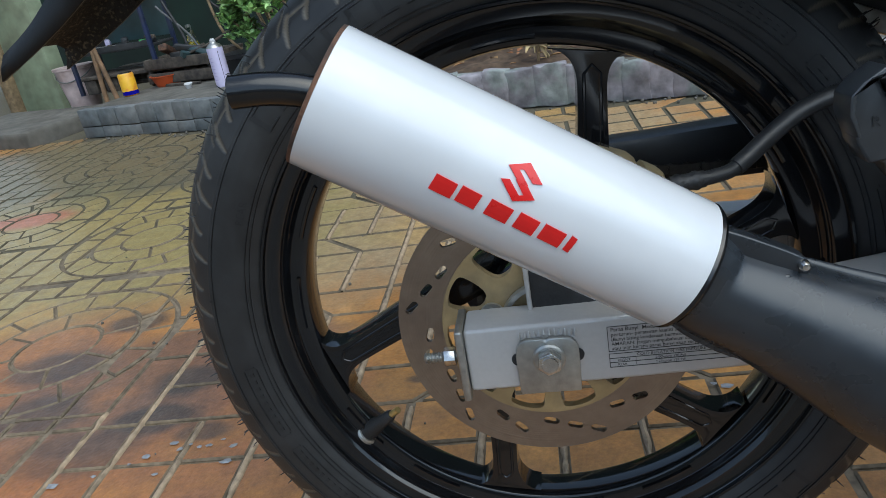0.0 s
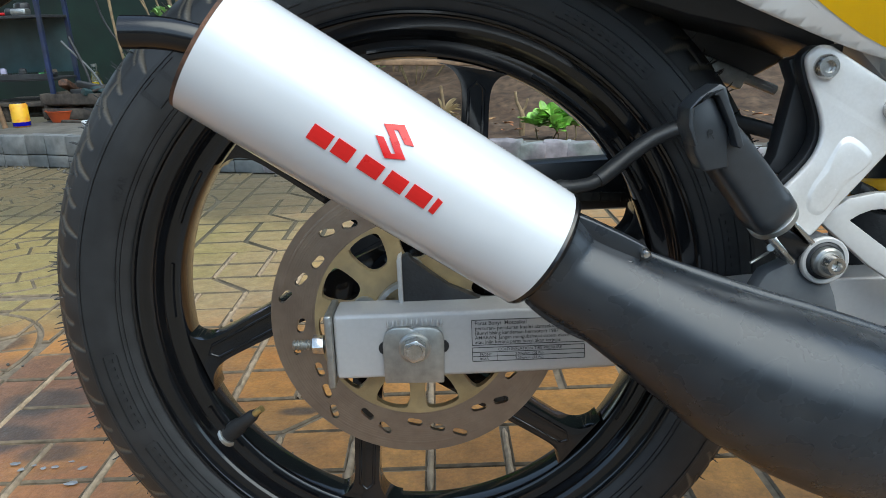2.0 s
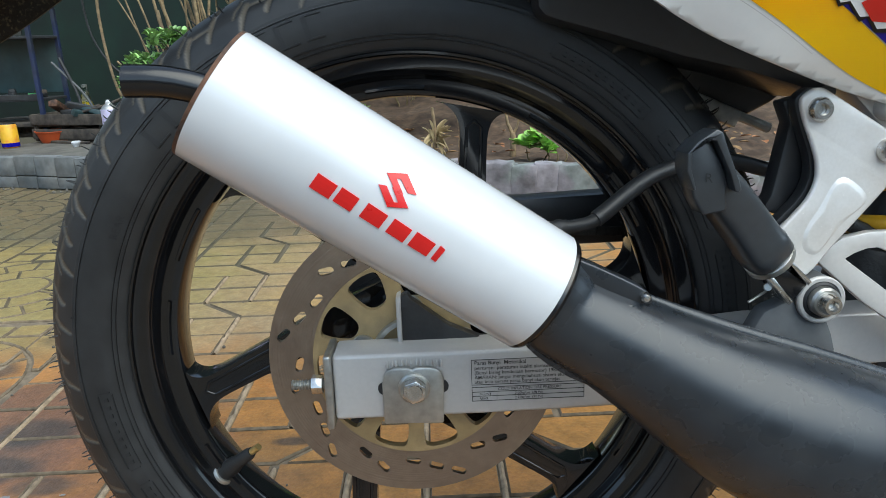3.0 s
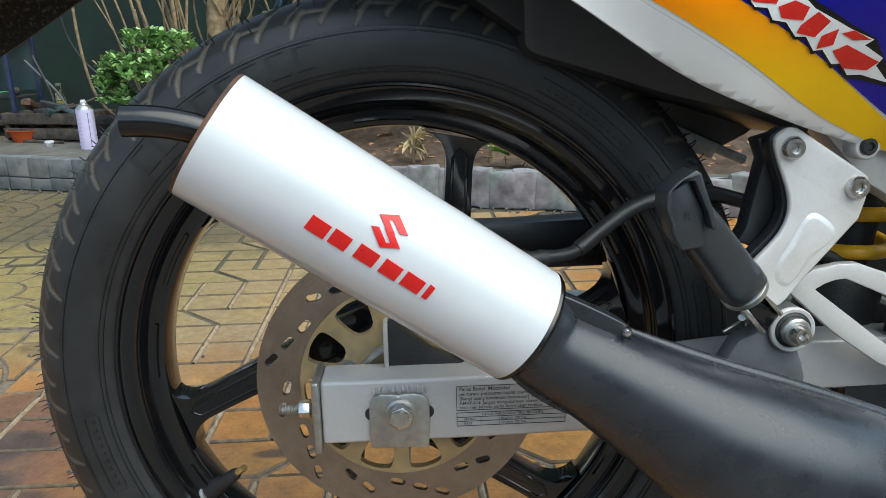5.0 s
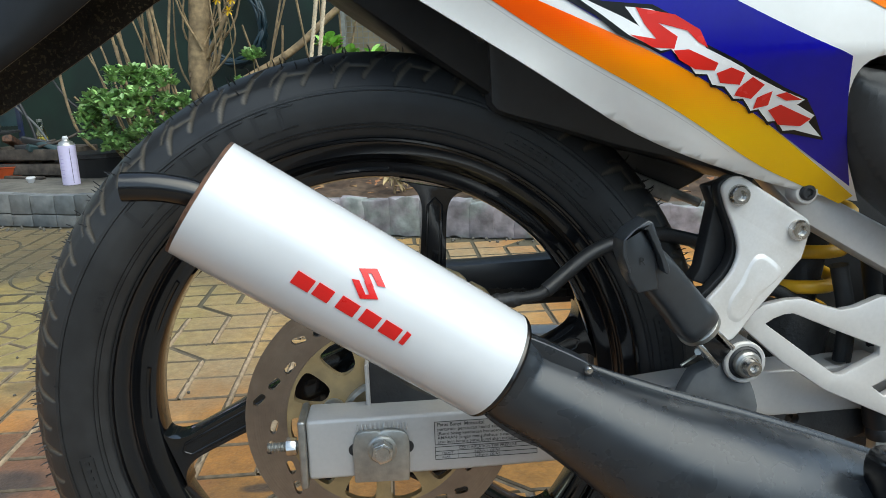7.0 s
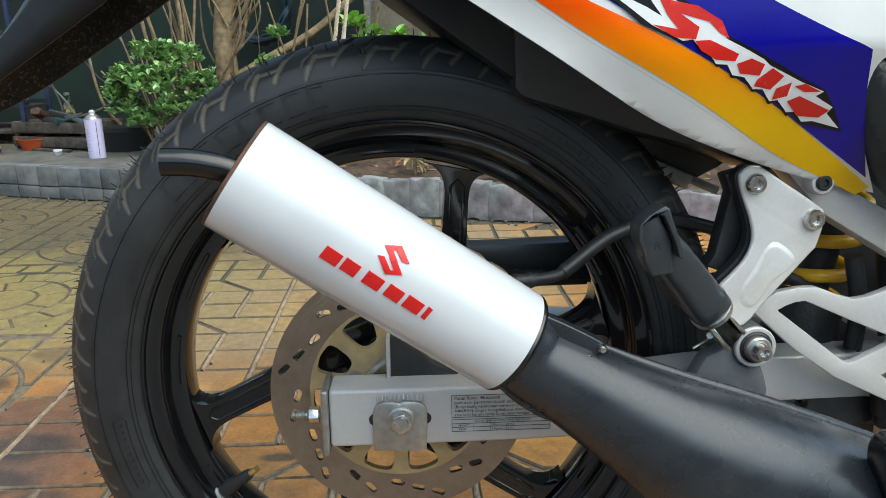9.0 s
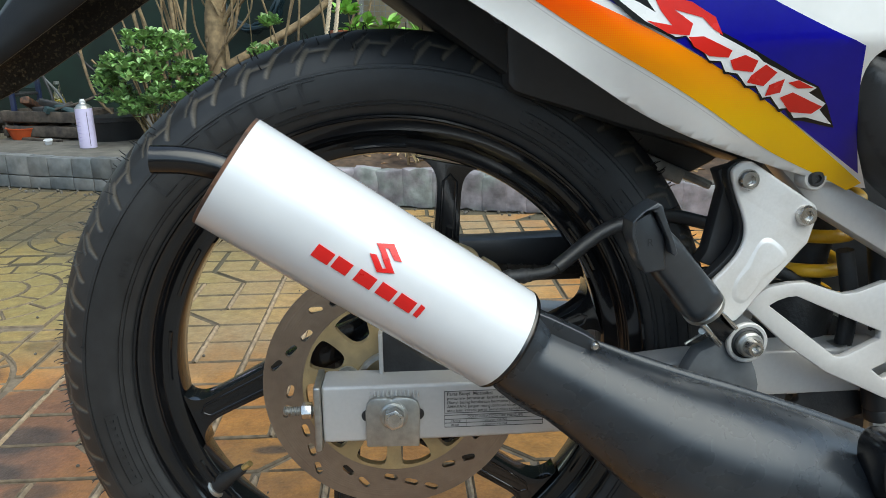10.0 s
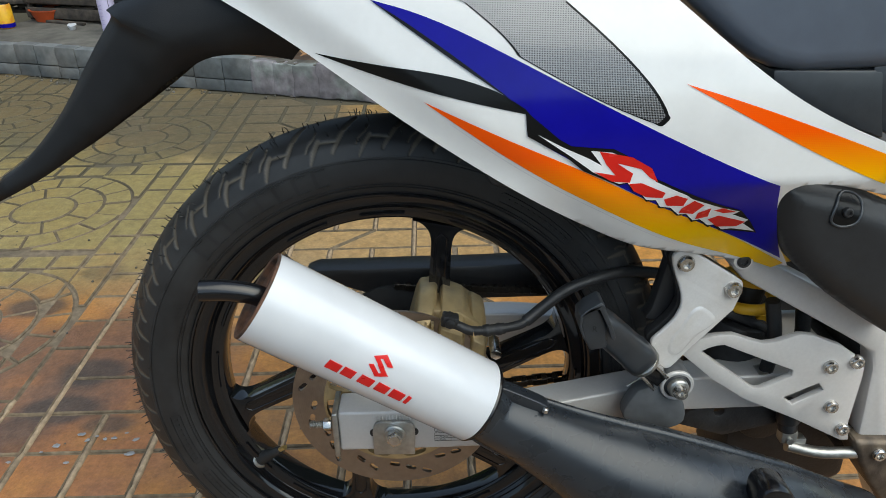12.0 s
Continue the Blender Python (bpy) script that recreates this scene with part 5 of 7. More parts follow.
# tyre wall moulding
tyre = [o for o in wheel.children if o.name.startswith("tyre")][0]


def wall_y(r):
    """y of the near tyre wall at radius r, with a little lift."""
    return float(np.interp(r, [p[0] for p in TYRE_WALL], [p[1] for p in TYRE_WALL])) - 0.0004


def wall_place(a0, r0):
    def place(u, v):
        r, a = r0 + v, radians(a0) - u / r0
        return (AX[0] + r * math.cos(a), wall_y(r), AX[1] + r * math.sin(a))
    return place


def wall_bar(a0, a1, r0, r1, n=10):
    bm = bmesh.new()
    rows = []
    for i in range(n + 1):
        a = radians(a0 + (a1 - a0) * i / n)
        rows.append([bm.verts.new((AX[0] + r * math.cos(a), wall_y(r) - h, AX[1] + r * math.sin(a))) for r, h in ((r0, -0.0005), (r0 + 0.0003, 0.0006), (r1 - 0.0003, 0.0006), (r1, -0.0005))])
    for A, B in zip(rows, rows[1:]):
        for j in range(3):
            bm.faces.new((A[j], A[j + 1], B[j + 1], B[j]))
    return bm


part("moulded_word", text_bm("REAR", 0.0085, wall_place(156.8, 0.2415)), M["rubber"], wheel, "moulded word on the tyre wall")
for a0 in (150, 330):
    for k in range(8):
        b0 = a0 - 12 - 4.6 * k
        for r0, r1, wide in ((0.244, 0.2625, 0.9), (0.244, 0.2458, 3.3), (0.2607, 0.2625, 3.3)):
            part("moulded_mark", wall_bar(b0, b0 - wide, r0, r1, 4), M["rubber"], wheel)
for a0, a1, r0, r1 in ((186, 202, 0.2435, 0.254), (205, 226, 0.2435, 0.254), (229, 238, 0.241, 0.257), (244, 262, 0.2435, 0.254), (266, 286, 0.2435, 0.254), (20, 40, 0.2435, 0.254), (44, 64, 0.2435, 0.254), (0, 16, 0.2435, 0.254)):
    for r in (r0, r1):
        part("moulded_line", wall_bar(a0 + 0.6, a1 - 0.6, r, r + 0.0011, 14), M["rubber"], wheel)
    for a in (a0, a1 - 0.25):
        part("moulded_line", wall_bar(a, a + 0.25, r0 + 0.0016, r1 - 0.0006, 2), M["rubber"], wheel)
    for k in range(int((a1 - a0) / 1.6) - 1):
        part("moulded_dash", wall_bar(a0 + 1.2 + 1.6 * k, a0 + 1.9 + 1.6 * k, r0 + 0.004, r1 - 0.003, 2), M["rubber"], wheel)
for a0 in (172, 232, 292, 82, 22, 352):
    part("moulded_rib", wall_bar(a0, a0 + 0.3, 0.2365, 0.268, 2), M["rubber"], wheel)
for r in (0.2345, 0.2375, 0.2635):
    part("moulded_ring", wall_bar(0, 360, r, r + 0.0012, 180), M["rubber"], wheel)
hair_rng = random.Random(7)
hairs = bmesh.new()
for i in range(460):
    a, y = hair_rng.uniform(0, 2 * math.pi), hair_rng.uniform(-0.034, 0.034)
    r = float(np.interp(abs(y), (0, 0.012, 0.023, 0.031, 0.0355), (0.2969, 0.2949, 0.2899, 0.2831, 0.2782)))
    p = Vector((AX[0] + r * math.cos(a), y, AX[1] + r * math.sin(a)))
    out = Vector((math.cos(a), y * 18, math.sin(a))).normalized()
    sway = Vector((-math.sin(a), 0, math.cos(a))) * hair_rng.uniform(-0.4, 1.0) + Vector((0, hair_rng.uniform(-0.5, 0.3), 0))
    length = hair_rng.uniform(0.0045, 0.0075)
    t1 = out.orthogonal().normalized()
    t2 = out.cross(t1).normalized()
    knee, tip = p + out * length * 0.6 + sway * 0.0006, p + out * length + sway * 0.0026
    loops = [[hairs.verts.new(q + w * (t1 * math.cos(b) + t2 * math.sin(b))) for b in (0, 2.1, 4.2)] for q, w in ((p, 0.00065), (knee, 0.00055), (tip, 0.00035))]
    for A, B in zip(loops, loops[1:]):
        for j in range(3):
            hairs.faces.new((A[j], A[(j + 1) % 3], B[(j + 1) % 3], B[j]))
tagged(part("rubber_hairs", hairs, M["rubber"], wheel, "thin moulding hairs on the tread"), kind="stuff")
for k in range(6):
    a = SPOKE_PHASE - 12.5 + 60 * k
    for lo, hi in ((a + 12, a + 25), (a - 25, a - 12)):
        part("rim_rib", lathe([(0.1985, -0.0172), (0.1995, -0.0195), (0.2012, -0.0195), (0.2022, -0.0172)], 16, False, AX, lo, hi), M["rim"], wheel, "", 40)

# caliper and hose
def caliper_lobe(x0, x1, top0, top1, skew, front):
    """A cast block with a level ridge, a bevelled crown, a stepped front and a tapered foot."""
    prof = [(0.018, -0.05), (0.018, -0.016), (0.006, -0.003), (-0.020, 0.0), (-0.036, -0.003), (front + 0.014, -0.013), (front, -0.022), (front, -0.05)]
    bm = bmesh.new()
    rows = []
    for x, top, grow in ((x0, top0 - 0.004, 0.0), (x0 + 0.003, top0, 1.0), (x1 - 0.003, top1, 1.0), (x1, top1 - 0.004, 0.0)):
        rows.append([bm.verts.new((x - skew * (0.0 - dz) * 0.5, y * (0.94 + 0.06 * grow), top + dz)) for y, dz in prof])
    for A, B in zip(rows, rows[1:]):
        for i in range(len(prof)):
            j = (i + 1) % len(prof)
            bm.faces.new((A[i], A[j], B[j], B[i]))
    bm.faces.new(rows[0][::-1])
    bm.faces.new(rows[-1])
    bmesh.ops.recalc_face_normals(bm, faces=bm.faces)
    return bevel(bm, 0.0014, 2, 25)


caliper = part("brake_caliper", prism([(0.020, 0.372), (0.0255, 0.392), (0.034, 0.401), (0.070, 0.396), (0.092, 0.379), (0.100, 0.362), (0.094, 0.340), (0.03, 0.345)], -0.05, 0.016, 0.003), M["gold"], bike, "gold painted brake caliper", 35)
for x0, x1, top0, top1, skew, front in ((0.0275, 0.0475, 0.4115, 0.4135, 0.55, -0.066), (0.0500, 0.0775, 0.4105, 0.4010, 0.3, -0.070), (0.0805, 0.0975, 0.3935, 0.3870, 0.1, -0.066)):
    part("caliper_block", caliper_lobe(x0, x1, top0, top1, skew, front), M["gold"], caliper, "", 35)
for k in range(3):
    part("caliper_fin", box((0.0275 + 0.0068 * k, -0.0685, 0.3835 + 0.0012 * k), (0.0026, 0.008, 0.019), 0.0008), M["gold"], caliper, "", 35)
part("caliper_pin", rod((0.1045, -0.080, 0.3620), (0.1045, -0.050, 0.3620), 0.0062, 6, round_=0.001), M["chrome"], caliper, "", 35)
part("banjo", join(box((0.0585, -0.078, 0.4035), (0.0165, 0.013, 0.0125), 0.002, m=Matrix.Rotation(radians(14), 4, "Y")), rod((0.0585, -0.0885, 0.404), (0.0585, -0.07, 0.404), 0.0058, 6, round_=0.001),
                   sweep([(0.0650, -0.080, 0.3990), (0.0760, -0.081, 0.3935), (0.0820, -0.082, 0.3925)], [0.0048, 0.0050, 0.0050], 12)), M["dark_cast"], caliper, "dark hose union", 35)
part("caliper_bracket", prism([(-0.0115, 0.3), (-0.0115, 0.345), (-0.003, 0.349), (0.0, 0.344), (0.026, 0.3235), (0.05, 0.3125), (0.1, 0.31), (0.1, 0.3)], -0.076, -0.064, 0.002), M["dark_cast"], caliper, "dark grey caliper bracket", 35)
part("bracket_rim", prism([(-0.0115, 0.3), (-0.0115, 0.346), (-0.008, 0.348), (-0.008, 0.3)], -0.0795, -0.062, 0.0008), M["silver"], caliper, "", 35)
HOSE = [(0.0820, -0.082, 0.3925), (0.0960, -0.082, 0.3930), (0.1110, -0.080, 0.3935), (0.1200, -0.078, 0.3940), (0.1300, -0.0755, 0.3955), (0.1400, -0.071, 0.4005), (0.1500, -0.067, 0.4070), (0.1650, -0.062, 0.4170), (0.1800, -0.058, 0.4250), (0.2000, -0.054, 0.4310), (0.2200, -0.046, 0.4325), (0.2450, -0.036, 0.4310), (0.2846, -0.022, 0.4200)]
hp_ = spline(HOSE, 8)
brake_hose = part("brake_hose", sweep(hp_, [0.0046 + 0.0003 * (i % 2) if i < 40 else 0.0048 for i in range(len(hp_))], 14), M["rubber"], bike, "black brake hose", 60)
part("hose_sleeve", sweep(hp_[35:], [0.0056] + [0.0060] * (len(hp_) - 36), 16), M["plastic"], brake_hose, "smooth black hose sleeve", 50)
part("hose_ferrule", join(sweep(hp_[5:18], [0.0056 + (0.0008 if i in (2, 3, 8, 9) else 0.0) for i in range(13)], 16)), M["dark_cast"], brake_hose, "crimped hose ferrule", 40)

# foot rest
AXP0, AXP1 = Vector((0.2408, -0.1125, 0.3752)), Vector((0.1885, -0.1370, 0.4350))
ax = (AXP1 - AXP0).normalized()
u_ = Vector((0.62, 0.0, 0.78))
u_ = (u_ - ax * u_.dot(ax)).normalized()
w_ = ax.cross(u_)


def peg_loft(stations, n=32, power=0.58):
    """Rounded-square sections (s, half width u, half width w) along the foot rest."""
    bm = bmesh.new()
    rows = []
    for s, a, b in stations:
        row = []
        for i in range(n):
            t = 2 * math.pi * i / n
            cx, cy = math.cos(t), math.sin(t)
            row.append(bm.verts.new(AXP0 + (AXP1 - AXP0) * s + u_ * a * math.copysign(abs(cx) ** power, cx) + w_ * b * 0.78 * math.copysign(abs(cy) ** power, cy)))
        rows.append(row)
    for A, B in zip(rows, rows[1:]):
        for i in range(n):
            bm.faces.new((A[i], A[(i + 1) % n], B[(i + 1) % n], B[i]))
    bm.faces.new(rows[0][::-1])
    bm.faces.new(rows[-1])
    return bm


peg = part("foot_peg", peg_loft([(0.0, 0.0150, 0.0190), (0.02, 0.0162, 0.0204), (0.16, 0.0164, 0.0206), (0.175, 0.0156, 0.0198), (0.5, 0.0152, 0.0192), (0.8, 0.0146, 0.0184), (0.93, 0.0136, 0.0172), (1.0, 0.0115, 0.0146)]), M["plastic_grey"], bike, "dark rubber passenger foot peg, folded up", 40)
part("peg_lip", prism([(0.1738, 0.4267), (0.1692, 0.4393), (0.1694, 0.4496), (0.1752, 0.4560), (0.1865, 0.4630), (0.1900, 0.4610), (0.1925, 0.4532), (0.2008, 0.4323), (0.2024, 0.4265), (0.2006, 0.4247), (0.1984, 0.4262), (0.1952, 0.4366), (0.1862, 0.4562), (0.1796, 0.4568), (0.1725, 0.4500), (0.1718, 0.4400), (0.1752, 0.4280)], -0.157, -0.134, 0.0014, segs=3), M["plastic_grey"], peg, "raised rubber lip", 35)
part("peg_face", prism([(0.1722, 0.4496), (0.1796, 0.4560), (0.1855, 0.4558), (0.1950, 0.4366), (0.1968, 0.4130), (0.1822, 0.4108), (0.1758, 0.4224), (0.1720, 0.4380)], -0.1505, -0.130, 0.0018, segs=3), M["plastic_grey"], peg, "", 35)
part("peg_letter", text_bm("R", 0.0080, lambda u, v: (0.1820 + u, -0.1512, 0.4312 + v - 0.06 * u)), M["rubber"], peg, "moulded letter R")
part("peg_collar", sweep([AXP0 - ax * 0.006, AXP0 - ax * 0.005, AXP0 - ax * 0.001, AXP0], [0.0158, 0.0170, 0.0170, 0.0155], 28), M["zinc"], peg, "bright steel collar", 40)
part("peg_bracket", prism([(0.2425, 0.3600), (0.2487, 0.3690), (0.2680, 0.3545), (0.2594, 0.3440)], -0.116, -0.100, 0.001), M["black_pipe"], hanger, "black steel block of the peg pivot", 35)
part("peg_bracket_side", prism([(0.2500, 0.3735), (0.2530, 0.3738), (0.2690, 0.3570), (0.2665, 0.3545)], -0.120, -0.098, 0.0006), M["chrome"], hanger, "", 35)
part("peg_bracket_side", prism([(0.2385, 0.3610), (0.2415, 0.3630), (0.2570, 0.3440), (0.2545, 0.3415)], -0.120, -0.098, 0.0006), M["chrome"], hanger, "", 35)
part("cotter_pin", join(rod((0.2310, -0.11, 0.3420), (0.2450, -0.105, 0.3475), 0.0010, 8), rod((0.2440, -0.110, 0.3520), (0.2480, -0.100, 0.3490), 0.0026, 10)), M["zinc"], hanger, "", 35)
PV = (0.2804, 0.3418)
part("peg_boss", lathe([(0.006, -0.1100), (0.0128, -0.1108), (0.0150, -0.1120), (0.0160, -0.1112), (0.0164, -0.1090), (0.0164, -0.0820)], 40, False, PV), M["grey_rubber"], hanger, "grey painted bush", 35)
part("bush_ring", lathe([(0.0130, -0.1115), (0.0133, -0.1127), (0.0155, -0.1128), (0.0165, -0.1118), (0.0166, -0.1095)], 40, False, PV), M["silver"], hanger, "bright ring round the bush", 35)
part("bush_gap", lathe([(0.0098, -0.1130), (0.0112, -0.1134), (0.0128, -0.1122)], 40, False, PV), M["dark_cast"], hanger, "dark ring between bolt and bush", 35)
part("bush_washer", lathe([(0.004, -0.1195), (0.0088, -0.1195), (0.0102, -0.1180), (0.0104, -0.1110)], 32, False, PV), M["zinc"], hanger, "", 35)
bolt("pivot_bolt", (PV[0], -0.1195, PV[1]), 0.0072, hanger, 0.0080)
for c in ((0.2778, -0.0965, 0.4695), (0.3262, -0.0965, 0.4405)):
    bolt("hanger_bolt", c, 0.0082, hanger, 0.0062)
part("hanger_tab", prism([(0.266, 0.349), (0.292, 0.352), (0.297, 0.345), (0.294, 0.335), (0.268, 0.333)], -0.1, -0.09, 0.002), M["pearl_silver"], hanger, "", 35)
part("panel_washer", lathe([(0.004, -0.096), (0.0085, -0.096), (0.0098, -0.094), (0.0098, -0.08)], 32, False, (0.3325, 0.469)), M["frame_silver"], bike, "", 35)
bolt("panel_screw", (0.3325, -0.096, 0.469), 0.0062, bike, 0.003, True, "dark_cast")

# bracket plate, frame, shock and the parts behind
plate = part("bracket_plate", prism([tuple(p) for p in PLATE], -0.086, -0.078, 0.0012, holes=[PLATE_HOLE, PLATE_SLOT]), M["frame_silver"], bike, "silver bracket plate with triangular cut-outs", 35)
for x, z in PLBOLTS:
    bolt("plate_bolt", (x, -0.086, z), 0.0075, plate, 0.005)
part("rubber_pad", prism([tuple(p) for p in spline([(0.232, 0.30), (0.2406, 0.3291), (0.2509, 0.337), (0.2716, 0.3426), (0.2883, 0.3251), (0.2948, 0.2951), (0.27, 0.285)], 3, True)], -0.108, -0.09, 0.003), M["grey_rubber"], bike, "dark grey rubber guard", 35)
shock = part("shock_absorber", join(rod((0.372, 0.0, 0.29), (0.405, 0.0, 0.462), 0.016, 20), rod((0.372, 0.0, 0.29), (0.384, 0.0, 0.352), 0.033, 28, round_=0.004), rod((0.405, 0.0, 0.462), (0.412, 0.0, 0.5), 0.011, 16)), M["dark_cast"], bike, "rear shock absorber", 40)
sp = []
for i in range(150):
    t = i / 149
    c = Vector((0.384, 0, 0.352)).lerp(Vector((0.405, 0, 0.462)), t)
    a = 2 * math.pi * 3.5 * t
    d1, d2 = Vector((0.982, 0, -0.187)), Vector((0, 1, 0))
    sp.append(c + 0.027 * (d1 * math.cos(a) + d2 * math.sin(a)))
part("spring", sweep(sp, 0.0062, 10), M["yellow"], shock, "yellow coil spring", 60)
for p0, p1, r in (((0.392, -0.05, 0.40), (0.399, -0.05, 0.306), 0.0075), ((0.43, -0.03, 0.42), (0.445, -0.03, 0.25), 0.008), ((0.35, -0.02, 0.375), (0.42, -0.02, 0.335), 0.006)):
    part("rubber_tube", sweep(spline([p0, (Vector(p0) + Vector(p1)) / 2 + Vector((0.006, 0, 0)), p1], 5), r, 12), M["rubber"], bike, "", 60)
part("hose_clip", rod((0.393, -0.05, 0.315), (0.394, -0.05, 0.309), 0.0095, 16), M["zinc"], bike, "", 40)
part("brake_cylinder", join(rod((0.421, -0.07, 0.285), (0.424, -0.07, 0.262), 0.0125, 20, round_=0.002), rod((0.424, -0.07, 0.262), (0.425, -0.07, 0.25), 0.0105, 20, round_=0.002)), M["plastic"], bike, "black rear brake cylinder boot", 40)
part("brake_clevis", join(box((0.4265, -0.07, 0.243), (0.018, 0.014, 0.016), 0.002), box((0.436, -0.07, 0.236), (0.02, 0.012, 0.008), 0.001), rod((0.4265, -0.08, 0.24), (0.4265, -0.06, 0.24), 0.004, 10)), M["zinc"], bike, "", 40)
part("brake_pedal", sweep(spline([(0.425, -0.075, 0.232), (0.46, -0.08, 0.225), (0.5, -0.085, 0.228)], 5), 0.0065, 12), M["zinc"], bike, "", 50)
casting = part("pivot_casting", prism([(0.487, 0.250), (0.530, 0.248), (0.575, 0.246), (0.60, 0.13), (0.55, 0.135), (0.532, 0.168), (0.512, 0.195), (0.498, 0.222)], -0.094, -0.05, 0.006, segs=3), M["old_casting"], bike, "dull brown-grey footrest casting under the frame", 40)
for x, z in ((0.516, 0.233), (0.545, 0.19)):
    bolt("casting_bolt", (x, -0.094, z), 0.0075, casting, 0.005)
# added black box gives the dark void behind spring and frame
part("void_box", prism([(0.365, 0.505), (0.365, 0.43), (0.41, 0.36), (0.415, 0.335), (0.52, 0.335), (0.52, 0.57), (0.37, 0.57)], 0.034, 0.085, 0.008), M["plastic"], bike, "added black box standing in for the dark void behind the frame", 40)
part("engine_case", join(box((0.55, 0.0, 0.29), (0.1, 0.14, 0.2), 0.02), box((0.47, 0.02, 0.27), (0.08, 0.08, 0.1), 0.015), box((0.475, 0.05, 0.17), (0.16, 0.1, 0.13), 0.015), rod((0.43, -0.01, 0.215), (0.43, 0.05, 0.215), 0.03, 24, round_=0.004)), M["dark_cast"], bike, "dark engine casting", 40)
part("linkage_plate", prism([(0.30, 0.255), (0.345, 0.285), (0.41, 0.285), (0.42, 0.25), (0.36, 0.235)], -0.06, -0.05, 0.002, holes=[ring(0.006, 12, (0.352, 0.268))]), M["dark_cast"], bike, "", 35)
part("chain_guard", prism([(-0.109, 0.387), (-0.093, 0.393), (0.1, 0.394), (0.2, 0.397), (0.26, 0.39), (0.26, 0.366), (0.19, 0.35), (0.05, 0.349), (-0.02, 0.355), (-0.09, 0.379)], 0.06, 0.095, 0.004), M["plastic"], bike, "black chain guard", 35)
sprocket = part("sprocket", prism(ring(0.078, 72, AX), 0.055, 0.061, holes=[ring(0.045, 40, AX)]), M["mesh_dark"], wheel, "dark steel sprocket", 35)
for run in (((0.0, 0.292 + 0.08), (0.5, 0.345)), ((0.0, 0.292 - 0.078), (0.5, 0.27))):
    a, b = Vector((run[0][0], 0, run[0][1])), Vector((run[1][0], 0, run[1][1]))
    n = int((b - a).length / 0.0127)
    for k in range(n):
        c = a.lerp(b, (k + 0.5) / n)
        y_ = (0.0515, 0.0645) if k % 2 else (0.0535, 0.0625)
        link = bmesh.new()
        for yy in y_:
            link = join(link, box((0, yy, 0), (0.0185, 0.0014, 0.0085), 0.0006, 1))
        link = join(link, rod((-0.0063, 0.052, 0), (-0.0063, 0.064, 0), 0.0036, 8), rod((0.0063, 0.052, 0), (0.0063, 0.064, 0), 0.0036, 8))
        bmesh.ops.rotate(link, cent=(0, 0, 0), matrix=Matrix.Rotation(-math.atan2(b.z - a.z, b.x - a.x), 3, "Y"), verts=link.verts)
        bmesh.ops.translate(link, vec=c, verts=link.verts)
        part("chain_link", link, M["chain"], bike)
part("inner_fender", prism([(0.06, 0.63), (0.0850, 0.6000), (0.0935, 0.5900), (0.0950, 0.5440), (0.1000, 0.5380), (0.1087, 0.5347), (0.1459, 0.5235), (0.1973, 0.5068), (0.2400, 0.4960), (0.274, 0.4850), (0.30, 0.475), (0.31, 0.55), (0.2, 0.6), (0.1, 0.66)], -0.066, 0.066, 0.006), M["plastic"], bike, "black inner mudguard", 40)
part("inner_fender", prism([(0.09, 0.60), (0.102, 0.532), (0.133, 0.525), (0.168, 0.509), (0.192, 0.487), (0.23, 0.468), (0.274, 0.462), (0.30, 0.475), (0.31, 0.55), (0.2, 0.6)], 0.005, 0.066, 0.006), M["plastic"], bike, "black inner mudguard", 40)
part("fender_side", prism([(-0.0700, 0.6690), (-0.0069, 0.6226), (0.0501, 0.5825), (0.0925, 0.5530), (0.1020, 0.5480), (0.1020, 0.6600), (-0.0500, 0.7100)], -0.062, 0.062, 0.004), M["fender"], bike, "black mudguard skirt", 40)
part("fender_clip", prism([(0.0795, 0.5965), (0.0835, 0.5985), (0.0905, 0.5935), (0.0900, 0.5880), (0.0850, 0.5895)], -0.084, -0.070, 0.0015), M["plastic_grey"], bike, "", 40)
part("mud_flap", prism([(0.252, 0.40), (0.2579, 0.41), (0.268, 0.46), (0.262, 0.475), (0.30, 0.485), (0.2917, 0.4167), (0.2696, 0.3933)], -0.078, -0.06, 0.002), M["plastic"], bike, "", 40)
part("lamp_bracket", join(box((0.236, 0.0, 0.472), (0.06, 0.012, 0.014), 0.002, m=Matrix.Rotation(radians(24), 4, "Y")), rod((0.21, 0.0, 0.486), (0.29, 0.0, 0.452), 0.004, 8)), M["zinc"], bike, "", 40)

# chamber ear
ear = [tuple(p) for p in spline([(0.325, 0.285), (0.326, 0.302), (0.336, 0.309), (0.352, 0.303), (0.36, 0.285), (0.366, 0.262), (0.35, 0.25), (0.333, 0.258)], 3, True)]
part("chamber_ear", prism(ear, -0.222, -0.19, 0.004), M["black_pipe"], chamber, "glossy black mounting ear", 35)
bolt("ear_bolt", (0.342, -0.222, 0.286), 0.0062, chamber, 0.006)
part("chamber_seam", sweep([Vector((float(p[0]), float(p[1]), float(p[2]))) + Vector((0.36, 0.10, 0.93)).normalized() * (float(p[3]) + 0.0002) for p in chp[13:52]], [0.001 + 0.0026 * min(1.0, i / 8) for i in range(39)], 12, flat=0.55), M["chamber"], chamber, "welded seam", 60)

